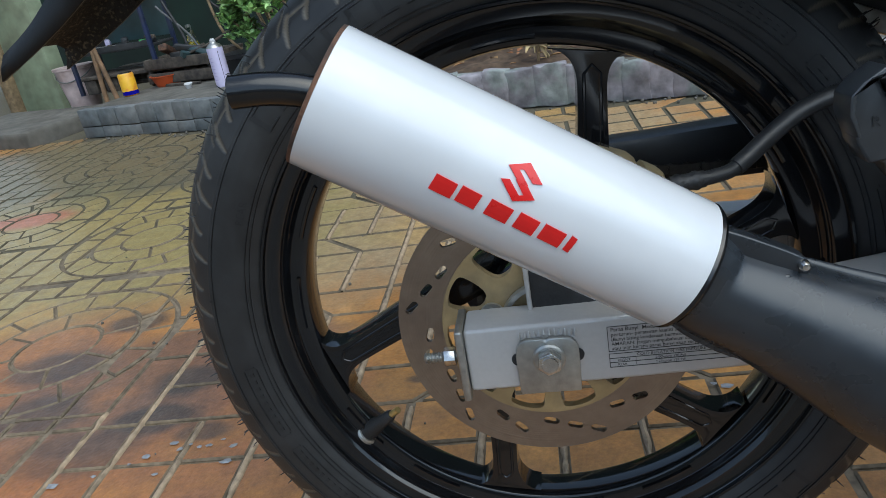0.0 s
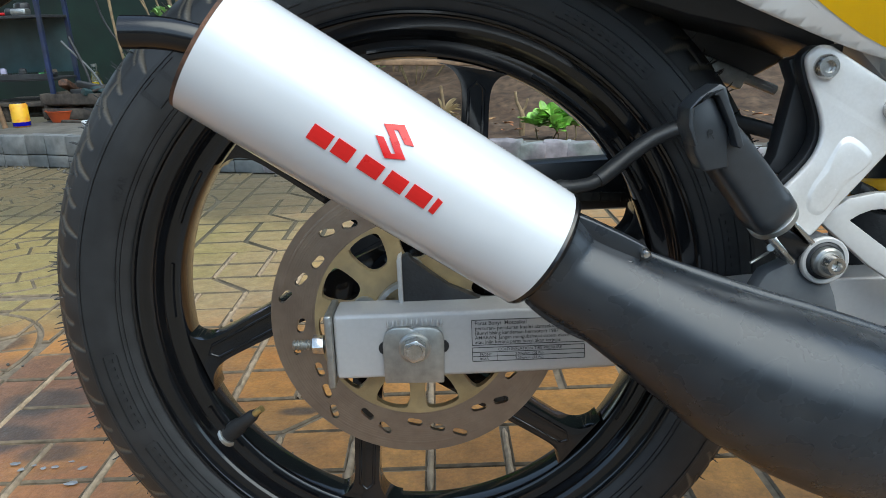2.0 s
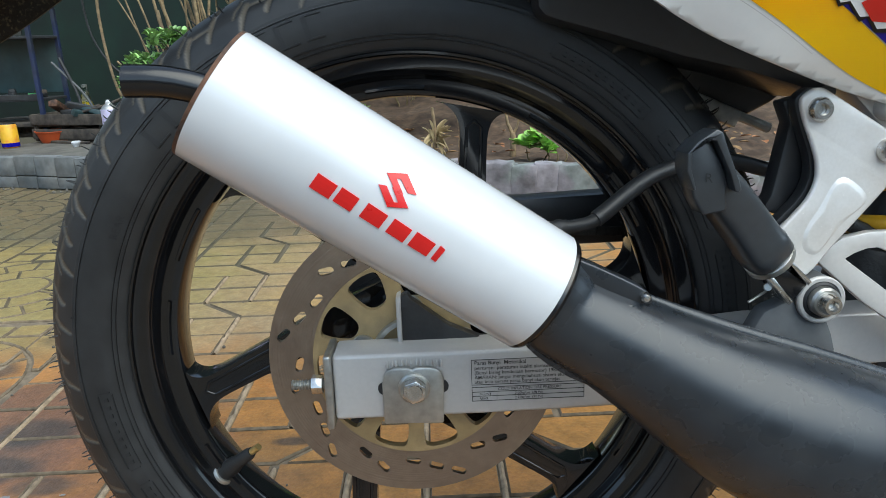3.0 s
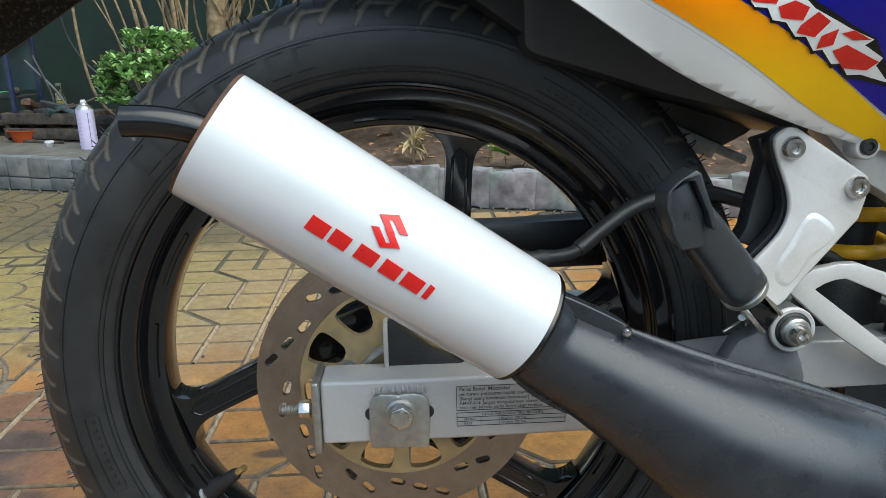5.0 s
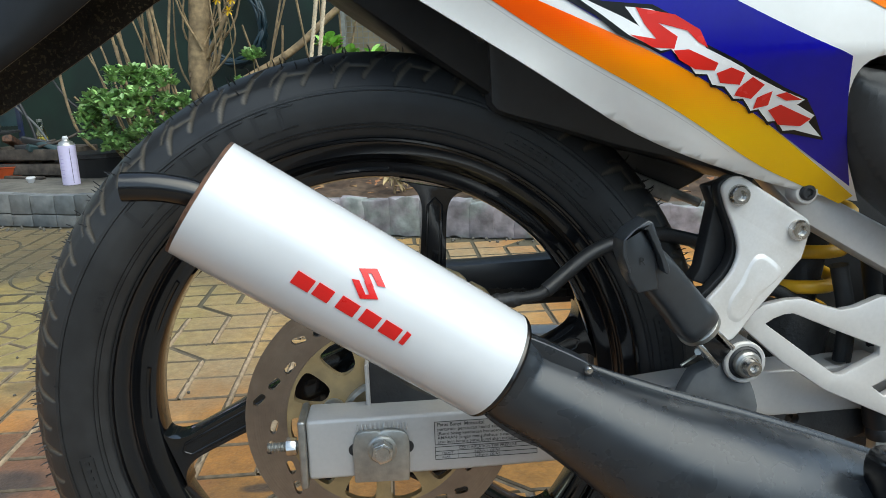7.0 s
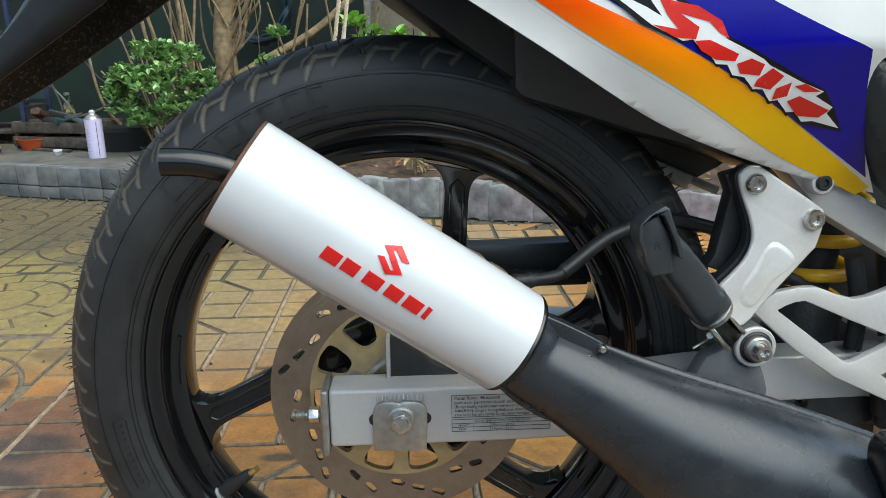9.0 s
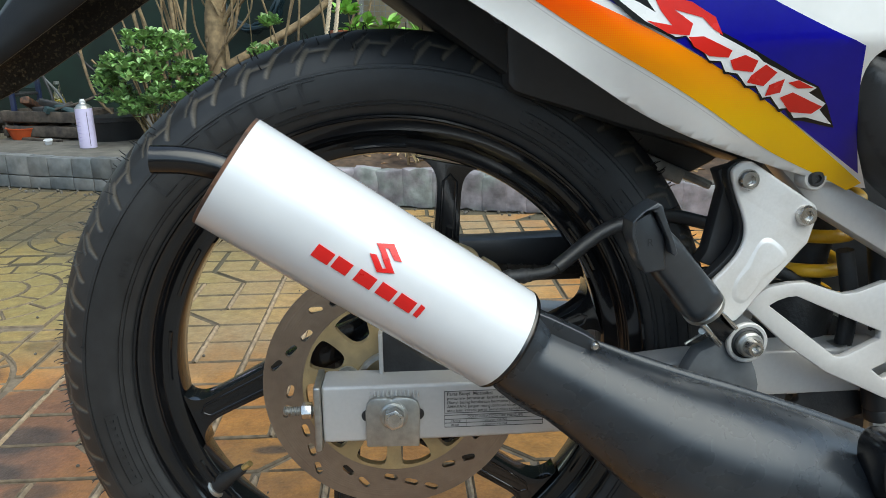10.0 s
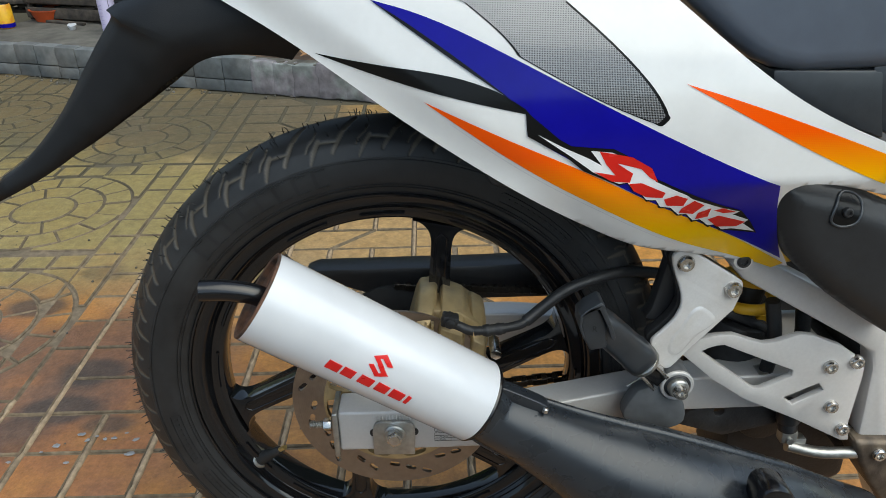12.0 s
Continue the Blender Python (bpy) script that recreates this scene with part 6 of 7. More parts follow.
# seat, tail light badge and lettering shapes
part("seat", bevel(prism([tuple(p) for p in SEAT] + [(0.5, 0.655), (0.5, 0.74), (0.4, 0.76), (0.25, 0.78), (0.2, 0.75)], -0.128, 0.11), 0.018, 4, 40), M["seat"], bike, "dark blue-grey vinyl seat", 50)
part("under_seat_cover", prism([tuple(p) for p in UNDER_SEAT], -0.118, 0.1, 0.003), M["plastic_grey"], bike, "dark grey cover under the seat", 40)
part("under_seat_cover", prism([(0.40, 0.652), (0.40, 0.606), (0.52, 0.55), (0.52, 0.66)], -0.1175, 0.1, 0.003), M["plastic_grey"], bike, "", 40)
hole = [tuple(p) for p in spline(COVER_HOLE, 3, True)]
# flat black patch paints the shade of a recess that isn't sunk
part("recess_patch", drape(hole, cover_skin, 0.0012, 0), M["black_decal"], bike, "flat black patch painting the recess's shade on the side cover", 50)
part("cover_rim", sweep([(x, cover_skin(x, z) - 0.0008, z) for x, z in hole + hole[:1]], 0.0014, 10), M["plastic_grey"], bike, "", 50)
bolt("cover_screw", (0.3935, -0.1385, 0.5335), 0.0042, bike, 0.002, True, "dark_cast")

part("lettering_shadow", drape(MARK_BLACK, side, 0.0017, 0), M["black_decal"], panel, "black jagged edge of the marks", 60)
part("lettering_edge", drape(MARK_WHITE, side, 0.0021, 0), M["white_decal"], panel, "white jagged edge of the marks", 60)
for shape in MARK_RED:
    mx, mz = sum(p[0] for p in shape) / len(shape), sum(p[1] for p in shape) / len(shape)
    if len(shape) < 12:
        shape = [(mx + (x - mx) * 1.1, mz + (z - mz) * 1.12) for x, z in shape]
    part("lettering_block", drape(shape, side, 0.0025, 0), M["red_decal"], panel, "red jagged mark", 60)
line = [(x, z - 0.0035) for x, z in DECAL_LOW]
part("decal_edge", drape(line + [(x, z + 0.0005) for x, z in line[::-1]], side, 0.0015, 0), M["silver"], panel, "thin edge line of the decal", 60)
part("badge_edge", drape([(0.150 + (x - 0.150) * 1.055, 0.664 + (z - 0.664) * 1.05) for x, z in LENS], side, 0.0004, 0), M["black_decal"], panel, "black edge of the badge", 60)


# ---- planting ----
def leaf_mesh(bm, p, direction, size, width=0.5):
    """One folded pointed leaf."""
    d = Vector(direction).normalized()
    side_ = d.cross(Vector((0, 0, 1)))
    if side_.length < 0.1:
        side_ = Vector((1, 0, 0))
    side_.normalize()
    up = side_.cross(d)
    p = Vector(p)
    rim_ = [(0.0, 0.0), (0.28, 0.38), (0.62, 0.5), (0.88, 0.3), (1.0, 0.0)]
    left = [bm.verts.new(p + d * size * a + side_ * size * width * b + up * size * (0.22 * b - 0.06 * a * a)) for a, b in rim_[1:-1]]
    right = [bm.verts.new(p + d * size * a - side_ * size * width * b + up * size * (0.22 * b - 0.06 * a * a)) for a, b in rim_[1:-1]]
    spine = [bm.verts.new(p + d * size * a - up * size * 0.06 * a * a) for a in (0.0, 0.62, 1.0)]
    for edge, flip in ((left, False), (right, True)):
        for face in ((spine[0], spine[1], edge[1], edge[0]), (spine[1], spine[2], edge[2], edge[1])):
            bm.faces.new(face[::-1] if flip else face)


def random_way(rng, rise=0.3):
    a = rng.uniform(0, 2 * math.pi)
    return Vector((math.cos(a), math.sin(a), rng.uniform(-0.4, 1.0) + rise)).normalized()


def shrub(name, label, base, clumps, leaf, per, stem_r, seed, mat):
    """Stems from one base to clumps (x, y, z, radius), each clump with its own rosettes of leaves."""
    rng = random.Random(seed)
    root = thing(name, label, "shrub" if name == "shrub" else "plant", Matrix.Translation(base))
    b = Vector(base)
    leaves = bmesh.new()
    for c in clumps:
        top = Vector(c[:3]) - b
        mid = top * 0.5 + Vector((rng.uniform(-0.04, 0.04), rng.uniform(-0.04, 0.04), -0.02))
        part("stem", sweep(spline([Vector((0, 0, -0.02)), mid, top], 4), stem_r, 6), M["twig"], root, "", 60)
        for k in range(per):
            q = top + random_way(rng, 0.0) * c[3] * rng.uniform(0.25, 1.0) ** 0.6
            n = rng.randint(4, 7)
            lean_ = random_way(rng, 0.6)
            for j in range(n):
                way = (lean_ * 0.5 + random_way(rng, 0.1)).normalized()
                leaf_mesh(leaves, q + way * 0.004, way, leaf * rng.uniform(0.6, 1.1), rng.uniform(0.55, 0.8))
    part("leaves", leaves, mat, root, "many small glossy green leaves")
    return root


shrub("shrub", "leafy green garden shrub behind the stone ledge", (-1.12, 2.80, KERB_H),
      [(-1.13, 2.76, 0.56, 0.085), (-1.0, 2.8, 0.55, 0.085), (-1.23, 2.74, 0.46, 0.085), (-1.12, 2.7, 0.42, 0.1), (-0.93, 2.78, 0.44, 0.085), (-1.02, 2.7, 0.33, 0.09), (-1.26, 2.76, 0.33, 0.08), (-0.91, 2.8, 0.36, 0.07),
       (-1.17, 2.72, 0.28, 0.08), (-1.06, 2.74, 0.46, 0.09), (-1.3, 2.76, 0.4, 0.05)],
      0.036, 62, 0.004, 5, M["leaf"])
shrub("shrub", "spreading dark green shrub beside the tan tree", (-0.55, 2.86, KERB_H),
      [(-0.72, 2.84, 0.4, 0.07), (-0.6, 2.82, 0.5, 0.075), (-0.48, 2.84, 0.46, 0.075), (-0.36, 2.86, 0.42, 0.07), (-0.26, 2.88, 0.44, 0.06), (-0.58, 2.82, 0.38, 0.07), (-0.44, 2.8, 0.36, 0.07), (-0.57, 2.84, 0.64, 0.04), (-0.3, 2.84, 0.34, 0.06)], 0.034, 44, 0.003, 8, M["leaf"])
shrub("plant", "small light green plant behind the wheel", (-0.52, 2.6, KERB_H - 0.01), [(-0.6, 2.6, 0.26, 0.05), (-0.52, 2.62, 0.24, 0.04), (-0.46, 2.6, 0.31, 0.05), (-0.3, 2.62, 0.24, 0.04)], 0.045, 7, 0.003, 9, M["leaf_light"])
shrub("seedling", "bright green seedling in dry earth", (0.42, 1.94, KERB_H - 0.02), [(0.355, 1.95, 0.155, 0.025), (0.40, 1.93, 0.178, 0.03), (0.45, 1.95, 0.170, 0.03), (0.495, 1.96, 0.155, 0.025), (0.425, 1.90, 0.15, 0.025)], 0.058, 7, 0.0025, 3, M["leaf_light"])
shrub("plant", "broad-leaved plant against the wire mesh", (-0.1, 3.2, KERB_H + 0.02), [(-0.18, 3.15, 0.6, 0.07), (-0.02, 3.15, 0.58, 0.07), (0.12, 3.2, 0.58, 0.06), (-0.24, 3.2, 0.7, 0.06), (0.2, 3.2, 0.6, 0.06), (-0.05, 3.1, 0.62, 0.05), (0.28, 3.15, 0.6, 0.06)], 0.075, 6, 0.004, 21, M["leaf_light"])

# tree with bare stems
tree = thing("tree", "slim tan-barked tree with bare branches in the bed", "tree", Matrix.Translation((-0.87, 3.1, KERB_H)))
part("trunk", rumple(sweep(spline([(0, 0, -0.05), (0.005, 0, 0.2), (-0.01, 0.01, 0.5), (0.02, 0.02, 0.8), (0.03, 0.03, 1.4)], 8), [0.062 - 0.0006 * i for i in range(33)], 16), 0.006, 20), M["bark"], tree, "", 60)
rng = random.Random(4)
for pts, r in (([(0.03, 0, 0.32), (0.2, 0.1, 0.42), (0.42, 0.2, 0.55), (0.62, 0.25, 0.72), (0.9, 0.3, 0.95)], 0.022), ([(0.02, 0, 0.5), (0.1, -0.05, 0.62), (0.2, -0.06, 0.78), (0.34, 0.0, 1.0)], 0.011),
               ([(0.02, 0, 0.42), (0.09, -0.03, 0.5), (0.12, -0.02, 0.7), (0.1, 0.0, 1.0)], 0.009)):
    part("branch", sweep(spline(pts, 5), [r * (1 - 0.012 * i) for i in range(5 * (len(pts) - 1) + 1)], 8), M["bark"], tree, "", 60)
for i in range(15):
    x0, lean_x = rng.uniform(-0.24, -0.02), rng.uniform(-0.22, 0.14)
    p0 = Vector((x0, rng.uniform(-0.1, 0.1), -0.03))
    p2 = p0 + Vector((lean_x, rng.uniform(-0.1, 0.1), rng.uniform(0.75, 1.2)))
    p1 = (p0 + p2) / 2 + Vector((rng.uniform(-0.05, 0.05), 0, rng.uniform(-0.05, 0.05)))
    part("stem", sweep(spline([p0, p1, p2], 6), rng.uniform(0.004, 0.0095), 7), M["bark"], tree, "", 60)
for i in range(9):
    p0 = Vector((rng.uniform(0.15, 0.7), rng.uniform(0.0, 0.3), -0.02))
    p2 = p0 + Vector((rng.uniform(-0.1, 0.25), rng.uniform(-0.1, 0.1), rng.uniform(0.6, 1.0)))
    part("stem", sweep(spline([p0, (p0 + p2) / 2 + Vector((rng.uniform(-0.06, 0.06), 0, 0)), p2], 5), rng.uniform(0.003, 0.006), 6), M["bark"], tree, "", 60)
for i in range(6):
    p0 = Vector((-0.28, -0.15, -0.02))
    p2 = Vector((rng.uniform(-0.75, -0.35), rng.uniform(-0.2, 0.2), rng.uniform(0.35, 0.8)))
    part("stem", sweep(spline([p0, (p0 + p2) / 2 + Vector((0, 0, rng.uniform(-0.1, 0.12))), p2], 6), rng.uniform(0.0035, 0.006), 6), M["bark"], tree, "", 60)
for i in range(16):
    p0 = Vector((rng.uniform(-0.05, 0.05), rng.uniform(-0.05, 0.05), rng.uniform(0.25, 0.6)))
    p1 = p0 + Vector((rng.uniform(-0.16, 0.2), rng.uniform(-0.08, 0.08), rng.uniform(0.1, 0.25)))
    p2 = p1 + Vector((rng.uniform(-0.08, 0.12), rng.uniform(-0.05, 0.05), rng.uniform(0.2, 0.5)))
    part("stem", sweep(spline([p0, p1, p2], 5), [0.0075 - 0.0005 * k for k in range(11)], 6), M["bark"], tree, "", 60)
flowers = thing("flower", "three small yellow flowers on a thin stem", "flower", Matrix.Translation((-0.69, 2.9, KERB_H)))
part("stem", sweep(spline([(0, 0, -0.02), (0.02, 0.0, 0.4), (0.01, 0, 0.76)], 5), 0.0025, 6), M["twig"], flowers, "", 60)
for fx, fz in ((-0.028, 0.772), (0.036, 0.77), (0.018, 0.722)):
    fb = bmesh.new()
    for k in range(7):
        a = 2 * math.pi * k / 7
        leaf_mesh(fb, (fx, -0.01, fz), (math.cos(a), -0.25, math.sin(a)), 0.024, 0.8)
    part("petals", fb, M["petal"], flowers)

# dead growth and litter on the earth
dry = thing("dry_plant", "withered tan plant on the earth bed", "plant", Matrix.Translation((0.035, 2.2, KERB_H - 0.01)))
db = bmesh.new()
for i in range(34):
    a, h = rng.uniform(0, 6.28), rng.uniform(0.05, 0.17)
    leaf_mesh(db, (0.01 * math.cos(a), 0.01 * math.sin(a), h * 0.5), (math.cos(a) * 0.6, math.sin(a) * 0.3, rng.uniform(-1.2, 0.8)), rng.uniform(0.04, 0.08), 0.22)
part("leaves", db, M["withered"], dry)
part("stem", sweep(spline([(0, 0, -0.02), (0.005, 0, 0.08), (-0.004, 0, 0.17)], 4), 0.006, 7), M["bark"], dry, "", 60)
stump = thing("twig", "cut brown twig standing in the earth", "twig", Matrix.Translation((0.325, 2.12, KERB_H - 0.02)))
part("stem", sweep([(0, 0, -0.02), (0.004, 0, 0.06), (0.0, 0, 0.085)], [0.012, 0.011, 0.01], 8), M["bark"], stump, "", 60)
part("branch", sweep([(0, 0, 0.08), (-0.018, 0, 0.12), (-0.022, 0, 0.155)], [0.008, 0.006, 0.005], 7), M["bark"], stump, "", 60)
part("branch", sweep([(0, 0, 0.075), (0.016, 0, 0.1), (0.024, 0, 0.13)], [0.006, 0.005, 0.004], 7), M["bark"], stump, "", 60)
lb = bmesh.new()
for i in range(240):
    q = kerb_point(rng.uniform(0.9, 3.4), rng.uniform(0.1, 1.2) ** 1.4)
    a = rng.uniform(0, 6.28)
    leaf_mesh(lb, (q.x, q.y, KERB_H + 0.012 + rng.uniform(0, 0.012)), (math.cos(a), math.sin(a), rng.uniform(-0.2, 0.3)), rng.uniform(0.02, 0.055), 0.5)
tagged(part("leaf_litter", lb, M["dry"], None), "scattered dry brown leaves on the earth", "dry leaves", kind="stuff")

# swing and wire mesh
swing = thing("swing", "plain wooden plank swing hung on pale twisted ropes", "swing", Matrix.Translation((-0.05, 2.62, 0.36)))
part("seat", rumple(box((0, 0, 0), (0.64, 0.16, 0.024), 0.004, m=Matrix.Rotation(radians(2.4), 4, "Y")), 0.002, 30), M["wood"], swing, "weathered brown plank", 50)


def rope_mesh(p0, p1, r=0.006):
    bms = []
    p0, p1 = Vector(p0), Vector(p1)
    n = int((p1 - p0).length / 0.006)
    for k in range(3):
        pts = []
        for i in range(n + 1):
            a = 2 * math.pi * (i / 8 + k / 3)
            pts.append(p0 + (p1 - p0) * (i / n) + Vector((math.cos(a), math.sin(a), 0)) * r * 0.55)
        bms.append(sweep(pts, r * 0.62, 5))
    return join(*bms)


for x in (-0.285, -0.247, 0.247, 0.285):
    top = -0.03 if x < 0 else 0.2
    part("rope", rope_mesh((x, 0, 0.0), (top + (0.012 if abs(x) < 0.26 else -0.012), 0, 1.5), 0.0085), M["rope"], swing, "", 60)
mesh_panel = thing("wire_mesh", "grey square wire mesh panel behind the bed", "wire mesh", Matrix.Translation((0.3, 3.62, KERB_H)))
wb = []
for i in range(33):
    wb.append(box((-0.48 + 0.03 * i, 0, 0.52), (0.0035, 0.0035, 1.04)))
for i in range(34):
    wb.append(box((0, 0.0035, 0.02 + 0.03 * i), (0.98, 0.0035, 0.0035)))
part("wire_grid", join(*wb), M["mesh"], mesh_panel)
part("backing_board", box((0, 0.05, 0.52), (1.0, 0.012, 1.04), 0.002), M["board"], mesh_panel, "dull tan board behind the wires")
for x in (-0.5, 0.5):
    part("post", box((x, 0, 0.52), (0.03, 0.03, 1.1), 0.003), M["mesh"], mesh_panel)
pot = thing("flower_pot", "small terracotta flower pot hung on the wire mesh", "flower pot", Matrix.Translation((-0.29, 3.54, 0.46)))
part("pot", join(sweep([(0, 0, 0), (0, 0, 0.002), (0, 0, 0.13), (0, 0, 0.132), (0, 0, 0.16)], [0.045, 0.05, 0.065, 0.074, 0.074], 28)), M["terracotta"], pot, "", 40)
part("hook", sweep([(0, 0.06, 0.14), (0, 0.08, 0.16), (0, 0.085, 0.12)], 0.003, 6), M["mesh"], pot)


# ---- things on and behind the ledge ----
def can(name, label, category, base, r, h, body_mat, top_mat, spray):
    root = thing(name, label, category, Matrix.Translation(base))
    if spray:
        part("body", sweep([(0, 0, 0), (0, 0, 0.002), (0, 0, h * 0.81), (0, 0, h * 0.815)], [r * 0.94, r, r, r * 0.97], 36), body_mat, root, "", 40)
        part("shoulder", sweep([(0, 0, h * 0.815), (0, 0, h * 0.835), (0, 0, h * 0.875), (0, 0, h * 0.90), (0, 0, h * 0.925)], [r * 1.0, r * 0.93, r * 0.74, r * 0.46, r * 0.4], 36), top_mat, root, "", 40)
        part("nozzle", sweep([(0, 0, h * 0.92), (0, 0, h * 0.93), (0, 0, h * 0.965), (0, 0, h * 0.97), (0, 0, h)], [r * 0.32, r * 0.36, r * 0.36, r * 0.28, r * 0.24], 20), M["white"], root, "", 40)
        part("printed_stripe", box((r * 0.62, -r * 0.8, h * 0.4), (0.002, 0.0016, h * 0.7), m=Matrix.Rotation(radians(38), 4, "Z")), M["ink"], root)
        for k in range(7):
            part("printed_bar", box((-r * 0.25, -r * 0.962, h * (0.16 + 0.075 * k)), (r * (0.5 if k % 3 else 0.6), 0.0012, h * 0.016)), M["print"], root)
    else:
        part("body", sweep([(0, 0, 0), (0, 0, 0.004), (0, 0, 0.006), (0, 0, h - 0.008), (0, 0, h)], [r * 0.86, r * 0.92, r, r, r * 0.88], 32), body_mat, root, "", 40)
        part("band", sweep([(0, 0, 0.006), (0, 0, 0.024)], [r * 1.01, r * 1.01], 32), M["blue"], root, "", 40)
        part("lid", sweep([(0, 0, h), (0, 0, h + 0.003)], [r * 0.86, r * 0.86], 32), top_mat, root, "", 40)
    return root


can("spray_can", "pale lilac spray can standing on the concrete ledge", "spray can", (-1.375, 2.665, KERB_H - 0.004), 0.036, 0.212, M["lilac"], M["zinc"], True)
can("drink_can", "yellow tin with a blue band beside a red tub", "tin", (-1.935, 2.85, KERB_H - 0.004), 0.038, 0.108, M["yellow_tin"], M["chrome"], False)
bottle = thing("bottle", "small glass bottle with yellow oil in it", "bottle", Matrix.Translation((-1.70, 3.17, KERB_H - 0.004 + 0.119)))
part("glass", sweep([(0, 0, 0), (0, 0, 0.003), (0, 0, 0.03), (0, 0, 0.095), (0, 0, 0.115), (0, 0, 0.13)], [0.032, 0.036, 0.034, 0.017, 0.014, 0.014], 20), M["glass"], bottle, "", 50)
part("oil", sweep([(0, 0, 0.003), (0, 0, 0.03), (0, 0, 0.055)], [0.0335, 0.0315, 0.026], 20), M["oil"], bottle, "", 50)
part("cap", sweep([(0, 0, 0.128), (0, 0, 0.142)], [0.0135, 0.013], 16), M["mesh"], bottle, "", 40)
pallet = thing("pallet", "old grey wooden pallet lying on the concrete ledge", "pallet", pose(-1.93, 3.24, KERB_H - 0.004, 0, 0, KANGLE + 8))
for y_, w_ in ((-0.15, 0.11), (0.0, 0.09), (0.14, 0.1)):
    part("board", rumple(cut_fine(box((0, y_, 0.083), (0.74, w_, 0.018), 0.003), 2), 0.003, 14), M["old_wood"], pallet, "", 50)
for x_ in (-0.33, -0.2, 0.3):
    for y_ in (-0.15, 0.14):
        part("block", rumple(cut_fine(box((x_, y_, 0.037), (0.075, 0.09, 0.074), 0.004), 1), 0.003, 22), M["old_wood"], pallet, "", 50)
part("lower_board", rumple(cut_fine(box((0.06, -0.06, 0.02), (0.5, 0.07, 0.016), 0.003), 1), 0.003, 22), M["old_wood"], pallet, "", 50)
for x_, y_, z_, l_, w_, h_, a_ in ((-1.66, 3.02, 0.032, 0.24, 0.07, 0.03, -4), (-1.74, 3.16, 0.093, 0.16, 0.09, 0.026, 12), (-1.62, 3.16, 0.093, 0.2, 0.05, 0.02, -14), (-1.7, 2.92, 0.0, 0.26, 0.022, 0.014, -6)):
    wood_piece = tagged(part("plank", rumple(cut_fine(box((0, 0, h_ / 2), (l_, w_, h_), 0.003), 1), 0.003, 22), M["old_wood"], None, "", 50), "old grey-brown plank in a loose pile on the ledge", "plank", "planks on the ledge")
    wood_piece.matrix_basis = pose(x_, y_, KERB_H - 0.004 + z_, 0, 0, KANGLE + a_)
prop = tagged(part("plank", rumple(cut_fine(box((0, 0, 0.016), (0.3, 0.11, 0.032), 0.003), 1), 0.003, 22), M["old_wood"], None, "", 50), "old grey-brown plank under loose offcuts on the ledge", "plank", "planks on the ledge")
prop.matrix_basis = pose(-1.64, 3.02, KERB_H - 0.004, 0, 0, KANGLE)
planter = thing("planter", "low black plastic planter behind the spray can", "planter", Matrix.Translation((-1.36, 2.96, KERB_H - 0.004)))
part("body", sweep([(0, 0, 0), (0, 0, 0.09), (0, 0, 0.092), (0, 0, 0.112)], [0.12, 0.142, 0.148, 0.148], 40), M["plastic"], planter, "", 40)
cap = tagged(part("cup", rumple(sweep([(0, 0, 0), (0, 0, 0.022)], [0.014, 0.019], 12), 0.003, 60), M["white"], None, "", 40), "crumpled white plastic cup on the ledge", "cup")
cap.matrix_basis = pose(-1.6, 2.78, KERB_H - 0.003, 12, 0, 20)
tub = thing("tub", "shallow red plastic tub on the ledge", "tub", Matrix.Translation(kerb_point(-0.17, 0.5, KERB_H - 0.004)))
part("body", join(lathe([(0.07, 0.0), (0.09, 0.05), (0.096, 0.052), (0.096, 0.056), (0.087, 0.055), (0.068, 0.004), (0.0001, 0.004)], 28)), M["red_plastic"], tub, "", 40)
tub.matrix_basis = tub.matrix_basis @ pose(0, 0, 0, 90, 0, 0)
bucket = thing("bucket", "cloudy pinkish clear plastic bucket on the ground", "bucket", Matrix.Translation((-2.47, 3.3, -0.002)))
part("body", sweep([(0, 0, 0), (0, 0, 0.004), (0, 0, 0.26), (0, 0, 0.262), (0, 0, 0.275)], [0.07, 0.075, 0.108, 0.114, 0.114], 32), M["cloudy"], bucket, "", 40)
part("handle", sweep(spline([(-0.11, 0, 0.26), (-0.08, -0.07, 0.22), (0, -0.11, 0.2), (0.08, -0.07, 0.22), (0.11, 0, 0.26)], 5), 0.003, 6), M["mesh"], bucket, "", 40)
for x, lean_ in ((-2.2, 6), (-2.12, -5)):
    st = tagged(part("stick", sweep([(0, 0, 0), (0.004, 0, 0.4), (0, 0, 0.85)], [0.013, 0.012, 0.011], 8), M["wood"], None, "", 60), "tan wooden stick leaning behind the ledge", "stick", "sticks")
    st.matrix_basis = pose(x, 3.05, -0.004, 6, lean_, 0)
bench = thing("tool_rack", "dark blue steel tool rack cluttered with tools", "rack", pose(-2.1, 3.2, KERB_H - 0.004, 0, 0, -6))
part("top", box((0, 0, 0.495), (0.5, 0.24, 0.014), 0.003), M["mesh_dark"], bench)
part("back_panel", box((0, 0.11, 0.36), (0.48, 0.008, 0.27), 0.002), M["teal"], bench, "dull teal back panel")
part("tray", box((0, 0, 0.2), (0.49, 0.23, 0.012), 0.003), M["mesh_dark"], bench)
part("tray_lip", box((0, -0.112, 0.212), (0.49, 0.006, 0.03), 0.002), M["mesh_dark"], bench)
for x in (-0.242, 0.242):
    for y in (-0.112, 0.112):
        part("leg", box((x, y, 0.42), (0.02, 0.02, 0.84), 0.002), M["blue_steel"], bench)
rng = random.Random(31)
